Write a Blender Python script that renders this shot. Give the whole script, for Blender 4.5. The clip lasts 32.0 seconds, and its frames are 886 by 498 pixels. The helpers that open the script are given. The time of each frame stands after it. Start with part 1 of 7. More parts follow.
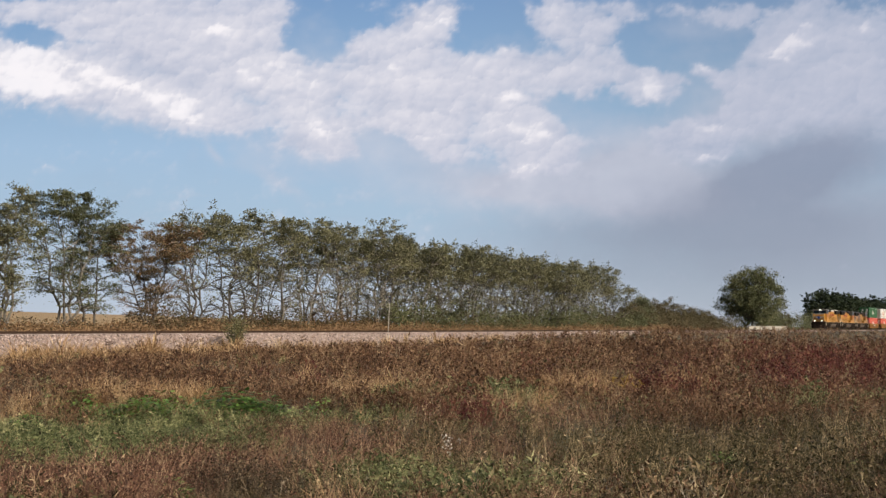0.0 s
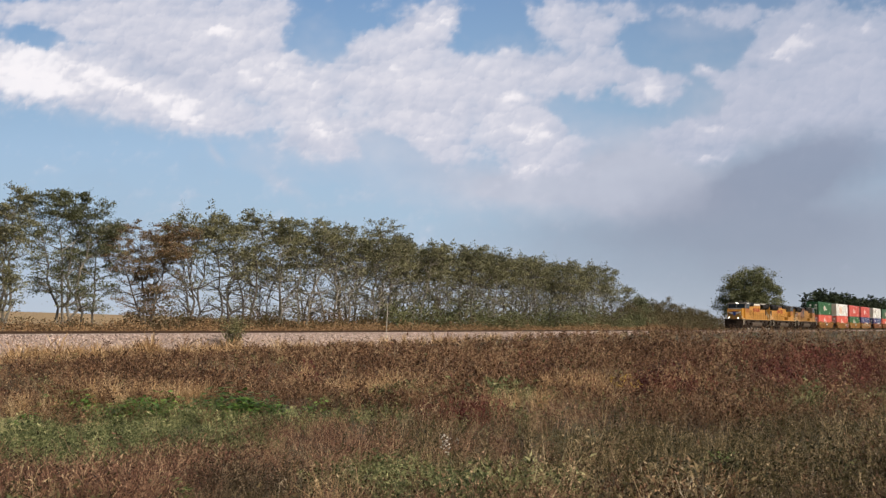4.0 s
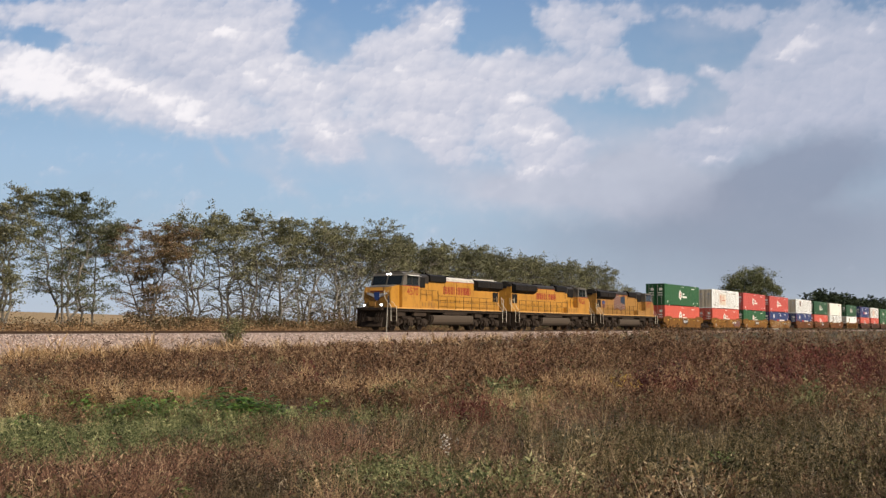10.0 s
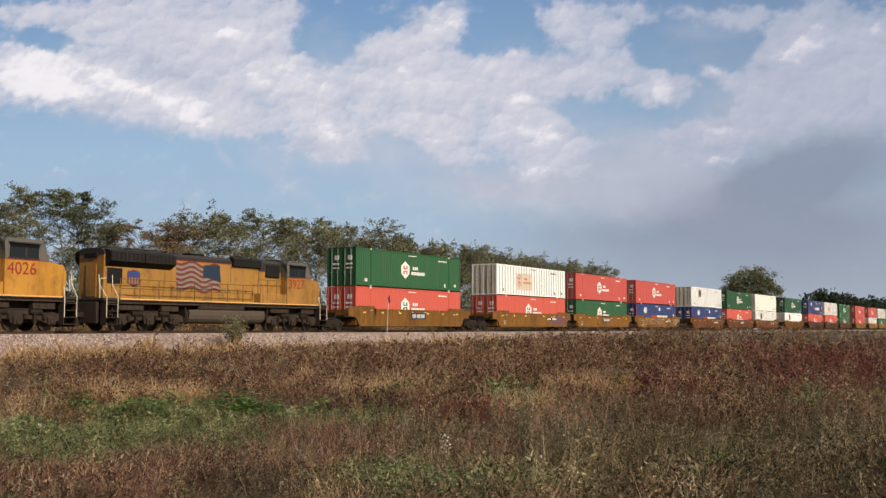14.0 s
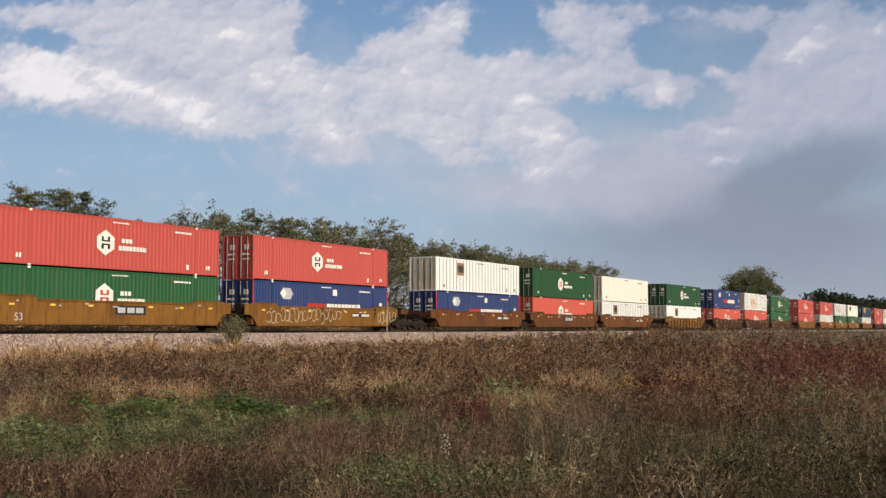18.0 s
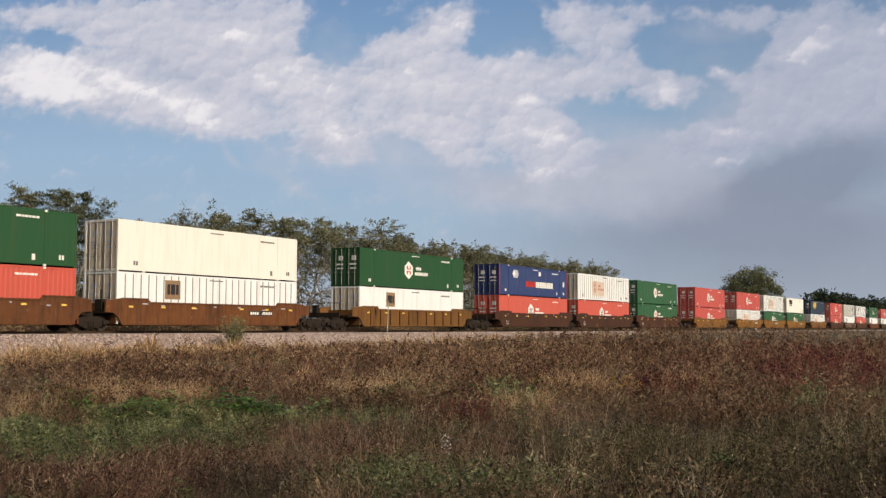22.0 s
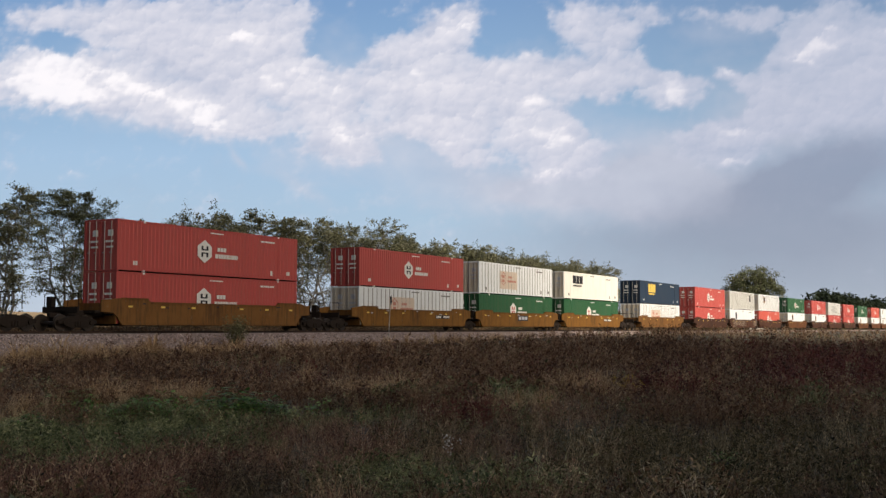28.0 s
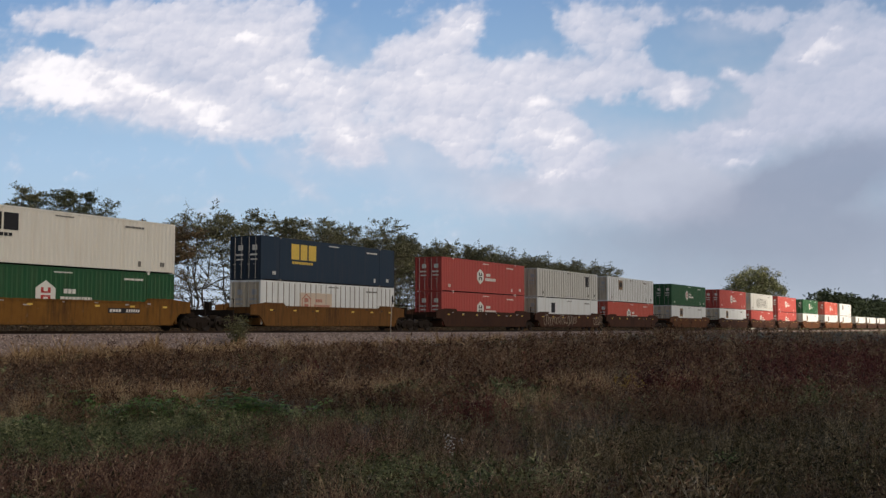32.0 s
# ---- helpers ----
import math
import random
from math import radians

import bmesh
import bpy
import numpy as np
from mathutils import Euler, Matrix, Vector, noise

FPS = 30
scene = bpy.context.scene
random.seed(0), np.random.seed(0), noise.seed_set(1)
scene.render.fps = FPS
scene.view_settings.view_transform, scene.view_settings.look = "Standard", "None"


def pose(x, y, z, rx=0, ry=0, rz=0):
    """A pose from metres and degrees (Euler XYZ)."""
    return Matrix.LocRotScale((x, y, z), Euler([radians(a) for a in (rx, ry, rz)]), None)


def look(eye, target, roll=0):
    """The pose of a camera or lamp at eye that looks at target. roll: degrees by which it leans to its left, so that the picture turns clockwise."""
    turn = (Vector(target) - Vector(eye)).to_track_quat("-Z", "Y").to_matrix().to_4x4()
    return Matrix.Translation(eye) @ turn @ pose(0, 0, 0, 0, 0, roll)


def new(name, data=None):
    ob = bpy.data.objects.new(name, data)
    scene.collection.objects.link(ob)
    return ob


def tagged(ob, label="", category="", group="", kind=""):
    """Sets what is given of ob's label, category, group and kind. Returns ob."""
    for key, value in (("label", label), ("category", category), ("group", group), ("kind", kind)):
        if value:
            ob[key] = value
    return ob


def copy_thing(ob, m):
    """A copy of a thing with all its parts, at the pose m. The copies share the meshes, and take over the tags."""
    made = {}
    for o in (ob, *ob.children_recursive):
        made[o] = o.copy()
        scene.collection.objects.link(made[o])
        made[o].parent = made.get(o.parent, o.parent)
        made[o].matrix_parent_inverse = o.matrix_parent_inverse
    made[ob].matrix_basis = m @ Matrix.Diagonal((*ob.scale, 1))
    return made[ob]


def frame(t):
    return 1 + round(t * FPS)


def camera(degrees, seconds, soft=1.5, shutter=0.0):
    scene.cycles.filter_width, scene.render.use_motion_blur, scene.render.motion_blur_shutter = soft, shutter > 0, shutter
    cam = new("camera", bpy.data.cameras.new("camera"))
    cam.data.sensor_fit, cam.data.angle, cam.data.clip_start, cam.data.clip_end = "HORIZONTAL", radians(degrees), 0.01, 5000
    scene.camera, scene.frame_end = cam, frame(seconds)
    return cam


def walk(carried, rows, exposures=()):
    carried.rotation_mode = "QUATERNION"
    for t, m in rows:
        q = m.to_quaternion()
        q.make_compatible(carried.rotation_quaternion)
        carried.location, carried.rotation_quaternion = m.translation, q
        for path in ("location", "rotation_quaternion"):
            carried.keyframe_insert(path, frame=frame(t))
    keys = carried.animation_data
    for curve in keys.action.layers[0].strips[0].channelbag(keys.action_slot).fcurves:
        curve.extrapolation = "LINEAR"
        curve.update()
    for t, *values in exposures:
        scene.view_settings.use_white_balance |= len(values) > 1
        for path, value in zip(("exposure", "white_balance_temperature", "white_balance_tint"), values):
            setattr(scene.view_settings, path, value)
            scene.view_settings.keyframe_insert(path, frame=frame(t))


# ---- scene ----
# camera: on a tripod at the field's edge, with a slow sag of the head
EYE = (0.0, 0.0, 1.65)
PITCH = math.tan(radians(4.244))


def aim(shift):
    yaw = -shift / 1888.5
    return look(EYE, (100 * math.sin(yaw), 100 * math.cos(yaw), EYE[2] + 100 * PITCH), 0.075)


cam = camera(45.09, 32.0, soft=1.4)
SAG = ((0, 2.0), (0.6, 0.2), (1.2, -0.8), (3.5, -1.2), (5.5, -0.9), (8, -1.0), (11, -1.2), (14, -0.2), (17, -0.8), (20, 0.0),
       (23, 0.4), (25, 1.1), (27.5, 3.0), (29, 3.6), (30.5, 4.8), (32, 6.0))
EXPOSURES = ((0, 0), (9, 0), (13, -0.06), (19, -0.15), (22, -0.17), (25, -0.18), (28, 0.07), (32, 0.11))
walk(cam, [(t, aim(s)) for t, s in SAG], EXPOSURES)

# the railway runs straight: S metres along it, U metres from the camera towards it
PHI = radians(29.57)
ALONG = Vector((math.sin(PHI), math.cos(PHI), 0))
ACROSS = Vector((-math.cos(PHI), math.sin(PHI), 0))
TURN = 90 - 29.57
TRACK_U, RAIL_Z = 45.9, 1.465


def plan(s, u, z=0.0):
    p = ALONG * s + ACROSS * u
    return Vector((p.x, p.y, z))


# ---- light ----
SUN_TO = (ACROSS * -0.97 - ALONG * 0.22).normalized()
SUN_ELEV = radians(31)
SUN_DIR = Vector((SUN_TO.x * math.cos(SUN_ELEV), SUN_TO.y * math.cos(SUN_ELEV), math.sin(SUN_ELEV)))
world = bpy.data.worlds.new("world")
scene.world = world
world.use_nodes = True
wn = world.node_tree.nodes
sky = wn.new("ShaderNodeTexSky")
sky.sky_type = "NISHITA"
sky.sun_disc = False
sky.sun_elevation = SUN_ELEV
sky.sun_rotation = math.atan2(SUN_TO.x, SUN_TO.y)
sky.dust_density = 2.0
wn["Background"].inputs[1].default_value = 0.048
world.node_tree.links.new(sky.outputs[0], wn["Background"].inputs[0])
sun_data = bpy.data.lights.new("sun", "SUN")
sun_data.energy, sun_data.angle, sun_data.color = 5.3, radians(0.5), (1.0, 0.88, 0.72)
sun = new("sun", sun_data)
sun.matrix_world = look((0, 0, 60), Vector((0, 0, 60)) - SUN_DIR)


# ---- materials ----
def srgb(r, g, b):
    return tuple(((c / 255) / 12.92 if c <= 10 else ((c / 255 + 0.055) / 1.055) ** 2.4) for c in (r, g, b)) + (1,)


class Nodes:
    def __init__(self, name):
        self.m = bpy.data.materials.new(name)
        self.m.use_nodes = True
        self.t = self.m.node_tree
        self.bsdf = self.t.nodes["Principled BSDF"]

    def node(self, kind, **values):
        n = self.t.nodes.new(kind)
        for k, val in values.items():
            if k in ("operation", "blend_type", "data_type", "attribute_name", "noise_dimensions", "interpolation_type", "clamp"):
                if k == "operation": n.operation = val
                elif k == "blend_type": n.blend_type = val
                elif k == "data_type": n.data_type = val
                elif k == "attribute_name": n.attribute_name = val
                elif k == "interpolation_type": n.interpolation_type = val
                elif k == "clamp": n.clamp = val
            else:
                n.inputs[k.replace("_", " ")].default_value = val
        return n

    def link(self, a, b):
        self.t.links.new(a, b)

    def noise(self, scale, detail=4, vec=None, rough=0.55):
        n = self.node("ShaderNodeTexNoise", Scale=scale, Detail=detail, Roughness=rough)
        if vec is not None:
            self.link(vec, n.inputs["Vector"])
        return n.outputs["Fac"]

    def coords(self, sx=1, sy=1, sz=1):
        c = self.node("ShaderNodeTexCoord")
        m = self.node("ShaderNodeMapping")
        m.inputs["Scale"].default_value = (sx, sy, sz)
        self.link(c.outputs["Object"], m.inputs["Vector"])
        return m.outputs[0]

    def ramp(self, fac, stops):
        r = self.node("ShaderNodeValToRGB")
        while len(r.color_ramp.elements) < len(stops):
            r.color_ramp.elements.new(0.5)
        for e, (p, c) in zip(r.color_ramp.elements, stops):
            e.position, e.color = p, (*c[:3], 1)
        self.link(fac, r.inputs[0])
        return r.outputs[0]

    def mix(self, fac, a, b, mode="MIX"):
        n = self.t.nodes.new("ShaderNodeMix")
        n.data_type, n.blend_type = "RGBA", mode
        for k, val in ((0, fac), (6, a), (7, b)):
            if isinstance(val, (int, float)):
                n.inputs[k].default_value = val
            elif isinstance(val, tuple):
                n.inputs[k].default_value = (*val[:3], 1)
            else:
                self.link(val, n.inputs[k])
        return n.outputs[2]

    def math(self, op, a, b=0.0):
        n = self.t.nodes.new("ShaderNodeMath")
        n.operation = op
        for k, val in ((0, a), (1, b)):
            if isinstance(val, (int, float)):
                n.inputs[k].default_value = val
            else:
                self.link(val, n.inputs[k])
        return n.outputs[0]

    def bump(self, height, strength, dist=0.02):
        b = self.node("ShaderNodeBump", Strength=strength, Distance=dist)
        self.link(height, b.inputs["Height"])
        self.link(b.outputs[0], self.bsdf.inputs["Normal"])

    def done(self, color, rough=0.6, metal=0.0):
        if isinstance(color, tuple):
            self.bsdf.inputs["Base Color"].default_value = (*color[:3], 1)
        else:
            self.link(color, self.bsdf.inputs["Base Color"])
        self.bsdf.inputs["Roughness"].default_value = rough
        self.bsdf.inputs["Metallic"].default_value = metal
        return self.m


def paint(name, color, dirt=(0.16, 0.10, 0.06), amount=0.35, rough=0.5, fade=0.15, streak=1.0):
    """Weathered vehicle paint: faded patches, upright streaks of grime and rust, fine grain."""
    n = Nodes(name)
    broad = n.noise(0.5, 4, n.coords())
    streaks = n.noise(1.0, 5, n.coords(3.2, 3.2, 0.28 / streak), 0.62)
    fine = n.noise(14, 3, n.coords())
    base = n.mix(n.math("MULTIPLY", broad, fade * 2), color, tuple(min(1, c * 1.12 + 0.012) for c in color[:3]))
    grime = n.ramp(streaks, [(0.48, (0, 0, 0)), (0.78, (amount, amount, amount))])
    col = n.mix(grime, base, dirt)
    col = n.mix(n.math("MULTIPLY", fine, 0.16), col, tuple(c * 0.6 for c in color[:3]))
    n.bump(fine, 0.15, 0.004)
    if max(color[:3]) < 0.04:
        n.bsdf.inputs["Specular IOR Level"].default_value = 0.15
    return n.done(col, rough)


def loco_paint(name, color, stain, amount):
    """Sun-faded locomotive enamel: broad pale patches, brown runs, oil blotches and specks of rust."""
    n = Nodes(name)
    broad = n.noise(0.45, 5, n.coords(), 0.6)
    blotch = n.noise(1.6, 6, n.coords(1, 1, 0.8), 0.68)
    runs = n.noise(1.0, 6, n.coords(3.6, 3.6, 0.30), 0.66)
    specks = n.noise(7.0, 4, n.coords(), 0.7)
    fine = n.noise(20, 3, n.coords())
    col = n.mix(n.ramp(broad, [(0.35, (0, 0, 0)), (0.65, (0.6, 0.6, 0.6))]), color, tuple(min(1, c * 1.2 + 0.02) for c in color))
    col = n.mix(n.ramp(blotch, [(0.50, (0, 0, 0)), (0.72, (amount, amount, amount))]), col, stain)
    col = n.mix(n.ramp(runs, [(0.52, (0, 0, 0)), (0.80, (amount, amount, amount))]), col, tuple(c * 0.55 for c in stain))
    col = n.mix(n.ramp(specks, [(0.64, (0, 0, 0)), (0.74, (0.7, 0.7, 0.7))]), col, (0.06, 0.035, 0.02))
    col = n.mix(n.math("MULTIPLY", fine, 0.14), col, tuple(c * 0.6 for c in color))
    n.bump(specks, 0.15, 0.004)
    return n.done(col, 0.45)


def rusted(name, color, dark, bloom, dust=(0.26, 0.19, 0.12)):
    """Worn car paint: rust blooms, oily grime that runs down, and pale road dust in patches."""
    n = Nodes(name)
    g = n.node("ShaderNodeObjectInfo").outputs["Random"]
    broad = n.noise(0.9, 6, n.coords(), 0.65)
    runs = n.noise(1.0, 6, n.coords(4.5, 4.5, 0.5), 0.68)
    spots = n.noise(3.2, 6, n.coords(), 0.7)
    fine = n.noise(22, 3, n.coords())
    col = n.mix(n.ramp(broad, [(0.38, (0, 0, 0)), (0.62, (0.75, 0.75, 0.75))]), color, bloom)
    col = n.mix(n.ramp(runs, [(0.46, (0, 0, 0)), (0.70, (0.85, 0.85, 0.85))]), col, dark)
    col = n.mix(n.ramp(spots, [(0.60, (0, 0, 0)), (0.74, (0.55, 0.55, 0.55))]), col, dust)
    col = n.mix(n.math("MULTIPLY", g, 0.35), col, dark)
    col = n.mix(n.math("MULTIPLY", fine, 0.22), col, dark)
    n.bump(spots, 0.3, 0.006)
    n.bsdf.inputs["Specular IOR Level"].default_value = 0.2
    return n.done(col, 0.78)


def plain(name, color, rough=0.6, metal=0.0, vary=0.25, scale=6):
    n = Nodes(name)
    a = n.noise(scale, 4, n.coords())
    b = n.noise(scale * 0.13, 3, n.coords())
    col = n.mix(a, tuple(c * (1 - vary) for c in color[:3]), tuple(min(1, c * (1 + vary)) for c in color[:3]))
    col = n.mix(n.math("MULTIPLY", b, 0.35), col, tuple(c * 0.7 for c in color[:3]))
    n.bump(a, 0.2, 0.01)
    if max(color[:3]) < 0.04:
        n.bsdf.inputs["Specular IOR Level"].default_value = 0.15
    return n.done(col, rough, metal)


def leaves(name, stops, rough=0.65, patch=0.15, trans=0.25, plants=False):
    """Foliage: each leaf takes its tone by chance, and broad patches drift through the crop."""
    n = Nodes(name)
    g = n.node("ShaderNodeNewGeometry")
    broad = n.noise(patch, 3, n.coords())
    fac = n.math("ADD", n.math("MULTIPLY", g.outputs["Random Per Island"], 0.5 if plants else 0.62), n.math("MULTIPLY", n.math("SUBTRACT", broad, 0.31), 0.7 if plants else 1.0))
    if plants:
        tone = n.node("ShaderNodeAttribute", attribute_name="tone").outputs["Fac"]
        fac = n.math("ADD", fac, n.math("MULTIPLY", n.math("SUBTRACT", tone, 0.4), 0.80))
    col = n.ramp(fac, stops)
    n.done(col, rough)
    n.bsdf.inputs["Specular IOR Level"].default_value = 0.25
    tr = n.node("ShaderNodeBsdfTranslucent")
    n.link(col, tr.inputs["Color"])
    mx = n.node("ShaderNodeMixShader")
    mx.inputs[0].default_value = trans
    n.link(n.bsdf.outputs[0], mx.inputs[1])
    n.link(tr.outputs[0], mx.inputs[2])
    n.link(mx.outputs[0], n.t.nodes["Material Output"].inputs["Surface"])
    return n.m


def glow(name, color, strength):
    n = Nodes(name)
    n.bsdf.inputs["Emission Color"].default_value = (*color, 1)
    n.bsdf.inputs["Emission Strength"].default_value = strength
    return n.done(color, 0.3)


M = {}
M["red"] = paint("red_paint", (0.45, 0.068, 0.057), amount=0.25)
M["orange_red"] = paint("orange_red_paint", (0.51, 0.085, 0.058), amount=0.2)
M["green"] = paint("green_paint", (0.010, 0.084, 0.027), amount=0.18)
M["dark_green"] = paint("dark_green_paint", (0.013, 0.068, 0.022), amount=0.15)
M["blue"] = paint("blue_paint", (0.011, 0.033, 0.135), amount=0.2)
M["navy"] = paint("navy_paint", (0.012, 0.028, 0.055), amount=0.15)
M["white"] = paint("white_paint", (0.77, 0.79, 0.80), dirt=(0.35, 0.29, 0.21), amount=0.35)
M["white_grey"] = paint("grey_white_paint", (0.60, 0.60, 0.57), dirt=(0.33, 0.27, 0.19), amount=0.4)
M["cream"] = paint("cream_paint", (0.78, 0.752, 0.69), dirt=(0.50, 0.38, 0.24), amount=0.25)
M["white_end"] = paint("grimy_door_cream", (0.62, 0.55, 0.44), dirt=(0.22, 0.13, 0.065), amount=0.75)
M["tan_patch"] = paint("stained_tan_film", (0.62, 0.51, 0.41), dirt=(0.6, 0.5, 0.4), amount=0.5)
M["brown_film"] = plain("worn_brown_film", (0.26, 0.16, 0.085), 0.7, vary=0.45, scale=3)
# grey that draws shadow lines at panel seams; a few castings share it
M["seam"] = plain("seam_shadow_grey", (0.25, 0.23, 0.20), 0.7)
M["mark_white"] = plain("white_marking", (0.78, 0.76, 0.72), 0.6, vary=0.08)
M["ink_grey"] = plain("faded_black_ink", (0.16, 0.15, 0.14), 0.7)
M["mark_dark"] = plain("dark_marking", (0.03, 0.03, 0.035), 0.6)
M["mark_red"] = plain("red_marking", (0.45, 0.03, 0.025), 0.6)
M["mark_yellow"] = plain("yellow_marking", (0.75, 0.52, 0.10), 0.6)
M["mark_silver"] = plain("silver_marking", (0.45, 0.46, 0.50), 0.5)
M["mark_purple"] = plain("purple_spray_paint", (0.10, 0.05, 0.12), 0.6)
M["steel"] = plain("galvanised_steel", (0.40, 0.39, 0.37), 0.45, 0.6)
M["well_rust"] = rusted("rusty_brown_paint", (0.19, 0.085, 0.016), (0.060, 0.029, 0.012), (0.25, 0.118, 0.022))
M["well_red"] = rusted("red_brown_paint", (0.125, 0.043, 0.015), (0.04, 0.02, 0.012), (0.16, 0.065, 0.02))
M["well_dark"] = rusted("dark_maroon_brown_paint", (0.062, 0.024, 0.014), (0.026, 0.015, 0.011), (0.085, 0.036, 0.018), (0.16, 0.11, 0.075))
M["well_ochre"] = rusted("ochre_yellow_paint", (0.18, 0.080, 0.020), (0.06, 0.030, 0.013), (0.22, 0.105, 0.028))
M["gear"] = plain("grimy_running_gear", (0.024, 0.017, 0.013), 0.8, vary=0.5)
M["wheel"] = plain("worn_wheel_steel", (0.06, 0.045, 0.035), 0.55, 0.5)
M["loco"] = loco_paint("loco_yellow", (0.43, 0.205, 0.026), (0.25, 0.108, 0.024), 0.8)
M["loco_old"] = loco_paint("faded_loco_yellow", (0.31, 0.155, 0.030), (0.17, 0.085, 0.03), 0.9)
M["loco_grey"] = paint("loco_roof_grey", (0.034, 0.030, 0.027), dirt=(0.04, 0.03, 0.025), amount=0.6)
M["loco_dark"] = plain("grille_black", (0.013, 0.012, 0.012), 0.7, vary=0.4, scale=12)
M["loco_under"] = rusted("underframe_grime", (0.041, 0.029, 0.022), (0.012, 0.010, 0.009), (0.066, 0.045, 0.032), (0.085, 0.062, 0.045))
M["cab_grey"] = paint("cab_roof_grey", (0.11, 0.10, 0.088), dirt=(0.06, 0.05, 0.04), amount=0.6)
M["faded_red"] = plain("faded_red_film", (0.48, 0.20, 0.15), 0.7)
M["flag_red"] = plain("grimy_flag_red", (0.13, 0.027, 0.026), 0.6, vary=0.5)
M["flag_white"] = plain("grimy_flag_white", (0.24, 0.19, 0.155), 0.6, vary=0.5)
M["tank"] = paint("dusty_tank_grey", (0.066, 0.048, 0.034), dirt=(0.06, 0.045, 0.03), amount=0.6, rough=0.8)
M["spray"] = plain("faded_spray_paint", (0.36, 0.30, 0.23), 0.7, vary=0.4)
M["mark_blue"] = plain("blue_marking", (0.02, 0.05, 0.20), 0.6)
M["loco_red"] = plain("red_lettering", (0.27, 0.026, 0.02), 0.5)
M["loco_edge"] = paint("sill_orange", (0.66, 0.36, 0.12), amount=0.3)
M["rail_yellow"] = plain("handrail_yellow", (0.125, 0.066, 0.010), 0.5)
M["white_bar"] = plain("white_grab_iron", (0.66, 0.60, 0.50), 0.5, vary=0.1)
M["patch_white"] = paint("peeling_primer_white", (0.56, 0.53, 0.48), dirt=(0.10, 0.085, 0.07), amount=0.95, streak=0.1)
M["lamp"] = glow("headlight", (1.0, 0.95, 0.88), 9.0)
gl = Nodes("dark_cab_glass")
gl.bsdf.inputs["Transmission Weight"].default_value = 0.0
M["glass"] = gl.done((0.012, 0.016, 0.02), 0.06)
M["rail"] = plain("rusty_rail_steel", (0.055, 0.030, 0.018), 0.6, 0.3)
M["tie"] = plain("creosoted_timber", (0.05, 0.038, 0.028), 0.85, vary=0.4)
M["post"] = plain("weathered_grey_post", (0.42, 0.39, 0.34), 0.7)
M["bark"] = plain("grey_brown_bark", (0.115, 0.10, 0.085), 0.9, vary=0.4, scale=3)
M["bark_pale"] = plain("pale_bark", (0.19, 0.17, 0.145), 0.9, vary=0.35, scale=3)
M["leaf_locust"] = leaves("locust_leaf", [(0.1, (0.086, 0.090, 0.053)), (0.45, (0.215, 0.211, 0.119)), (0.8, (0.363, 0.347, 0.204)), (1.0, (0.528, 0.484, 0.308))])
M["leaf_dense"] = leaves("dark_locust_leaf", [(0.1, (0.060, 0.071, 0.043)), (0.5, (0.157, 0.168, 0.093)), (0.85, (0.265, 0.265, 0.149)), (1.0, (0.400, 0.378, 0.227))])
M["leaf_bush"] = leaves("grey_green_leaf", [(0.1, (0.086, 0.090, 0.042)), (0.5, (0.195, 0.191, 0.091)), (1.0, (0.359, 0.328, 0.182))])
M["leaf_brown"] = leaves("turning_leaf", [(0.05, (0.09, 0.078, 0.046)), (0.3, (0.20, 0.15, 0.085)), (0.5, (0.30, 0.17, 0.10)), (0.7, (0.23, 0.20, 0.115)), (1.0, (0.45, 0.31, 0.19))])
M["leaf_round"] = leaves("broadleaf_olive", [(0.1, (0.052, 0.062, 0.032)), (0.5, (0.140, 0.150, 0.074)), (0.85, (0.24, 0.24, 0.125)), (1.0, (0.34, 0.32, 0.17))])
M["leaf_far"] = leaves("dark_evergreen", [(0.1, (0.012, 0.020, 0.011)), (0.6, (0.028, 0.042, 0.02)), (1.0, (0.05, 0.06, 0.03))])
M["leaf_scrub"] = leaves("scrub_leaf", [(0.05, (0.045, 0.030, 0.018)), (0.3, (0.10, 0.062, 0.035)), (0.5, (0.085, 0.078, 0.038)), (0.65, (0.18, 0.100, 0.052)), (0.85, (0.25, 0.155, 0.085)), (1.0, (0.12, 0.12, 0.055))], patch=0.5)
M["w_brown"] = leaves("brown_seed_stalk", [(0.0, (0.027, 0.013, 0.008)), (0.35, (0.098, 0.049, 0.028)), (0.6, (0.187, 0.103, 0.058)), (0.85, (0.270, 0.166, 0.096)), (1.0, (0.419, 0.294, 0.174))], plants=True)
M["w_dun"] = leaves("dun_weed", [(0.0, (0.014, 0.010, 0.007)), (0.35, (0.051, 0.035, 0.022)), (0.65, (0.113, 0.080, 0.050)), (0.9, (0.223, 0.160, 0.100)), (1.0, (0.372, 0.288, 0.186))], plants=True)
M["leaf_verge"] = leaves("verge_grass_leaf", [(0.1, (0.09, 0.055, 0.030)), (0.4, (0.25, 0.145, 0.075)), (0.7, (0.36, 0.235, 0.125)), (1.0, (0.42, 0.31, 0.18))], patch=0.5)
M["leaf_hedge"] = leaves("hedge_leaf", [(0.1, (0.05, 0.042, 0.024)), (0.4, (0.125, 0.100, 0.056)), (0.6, (0.12, 0.115, 0.056)), (0.8, (0.21, 0.160, 0.092)), (1.0, (0.28, 0.20, 0.12))], patch=0.12)
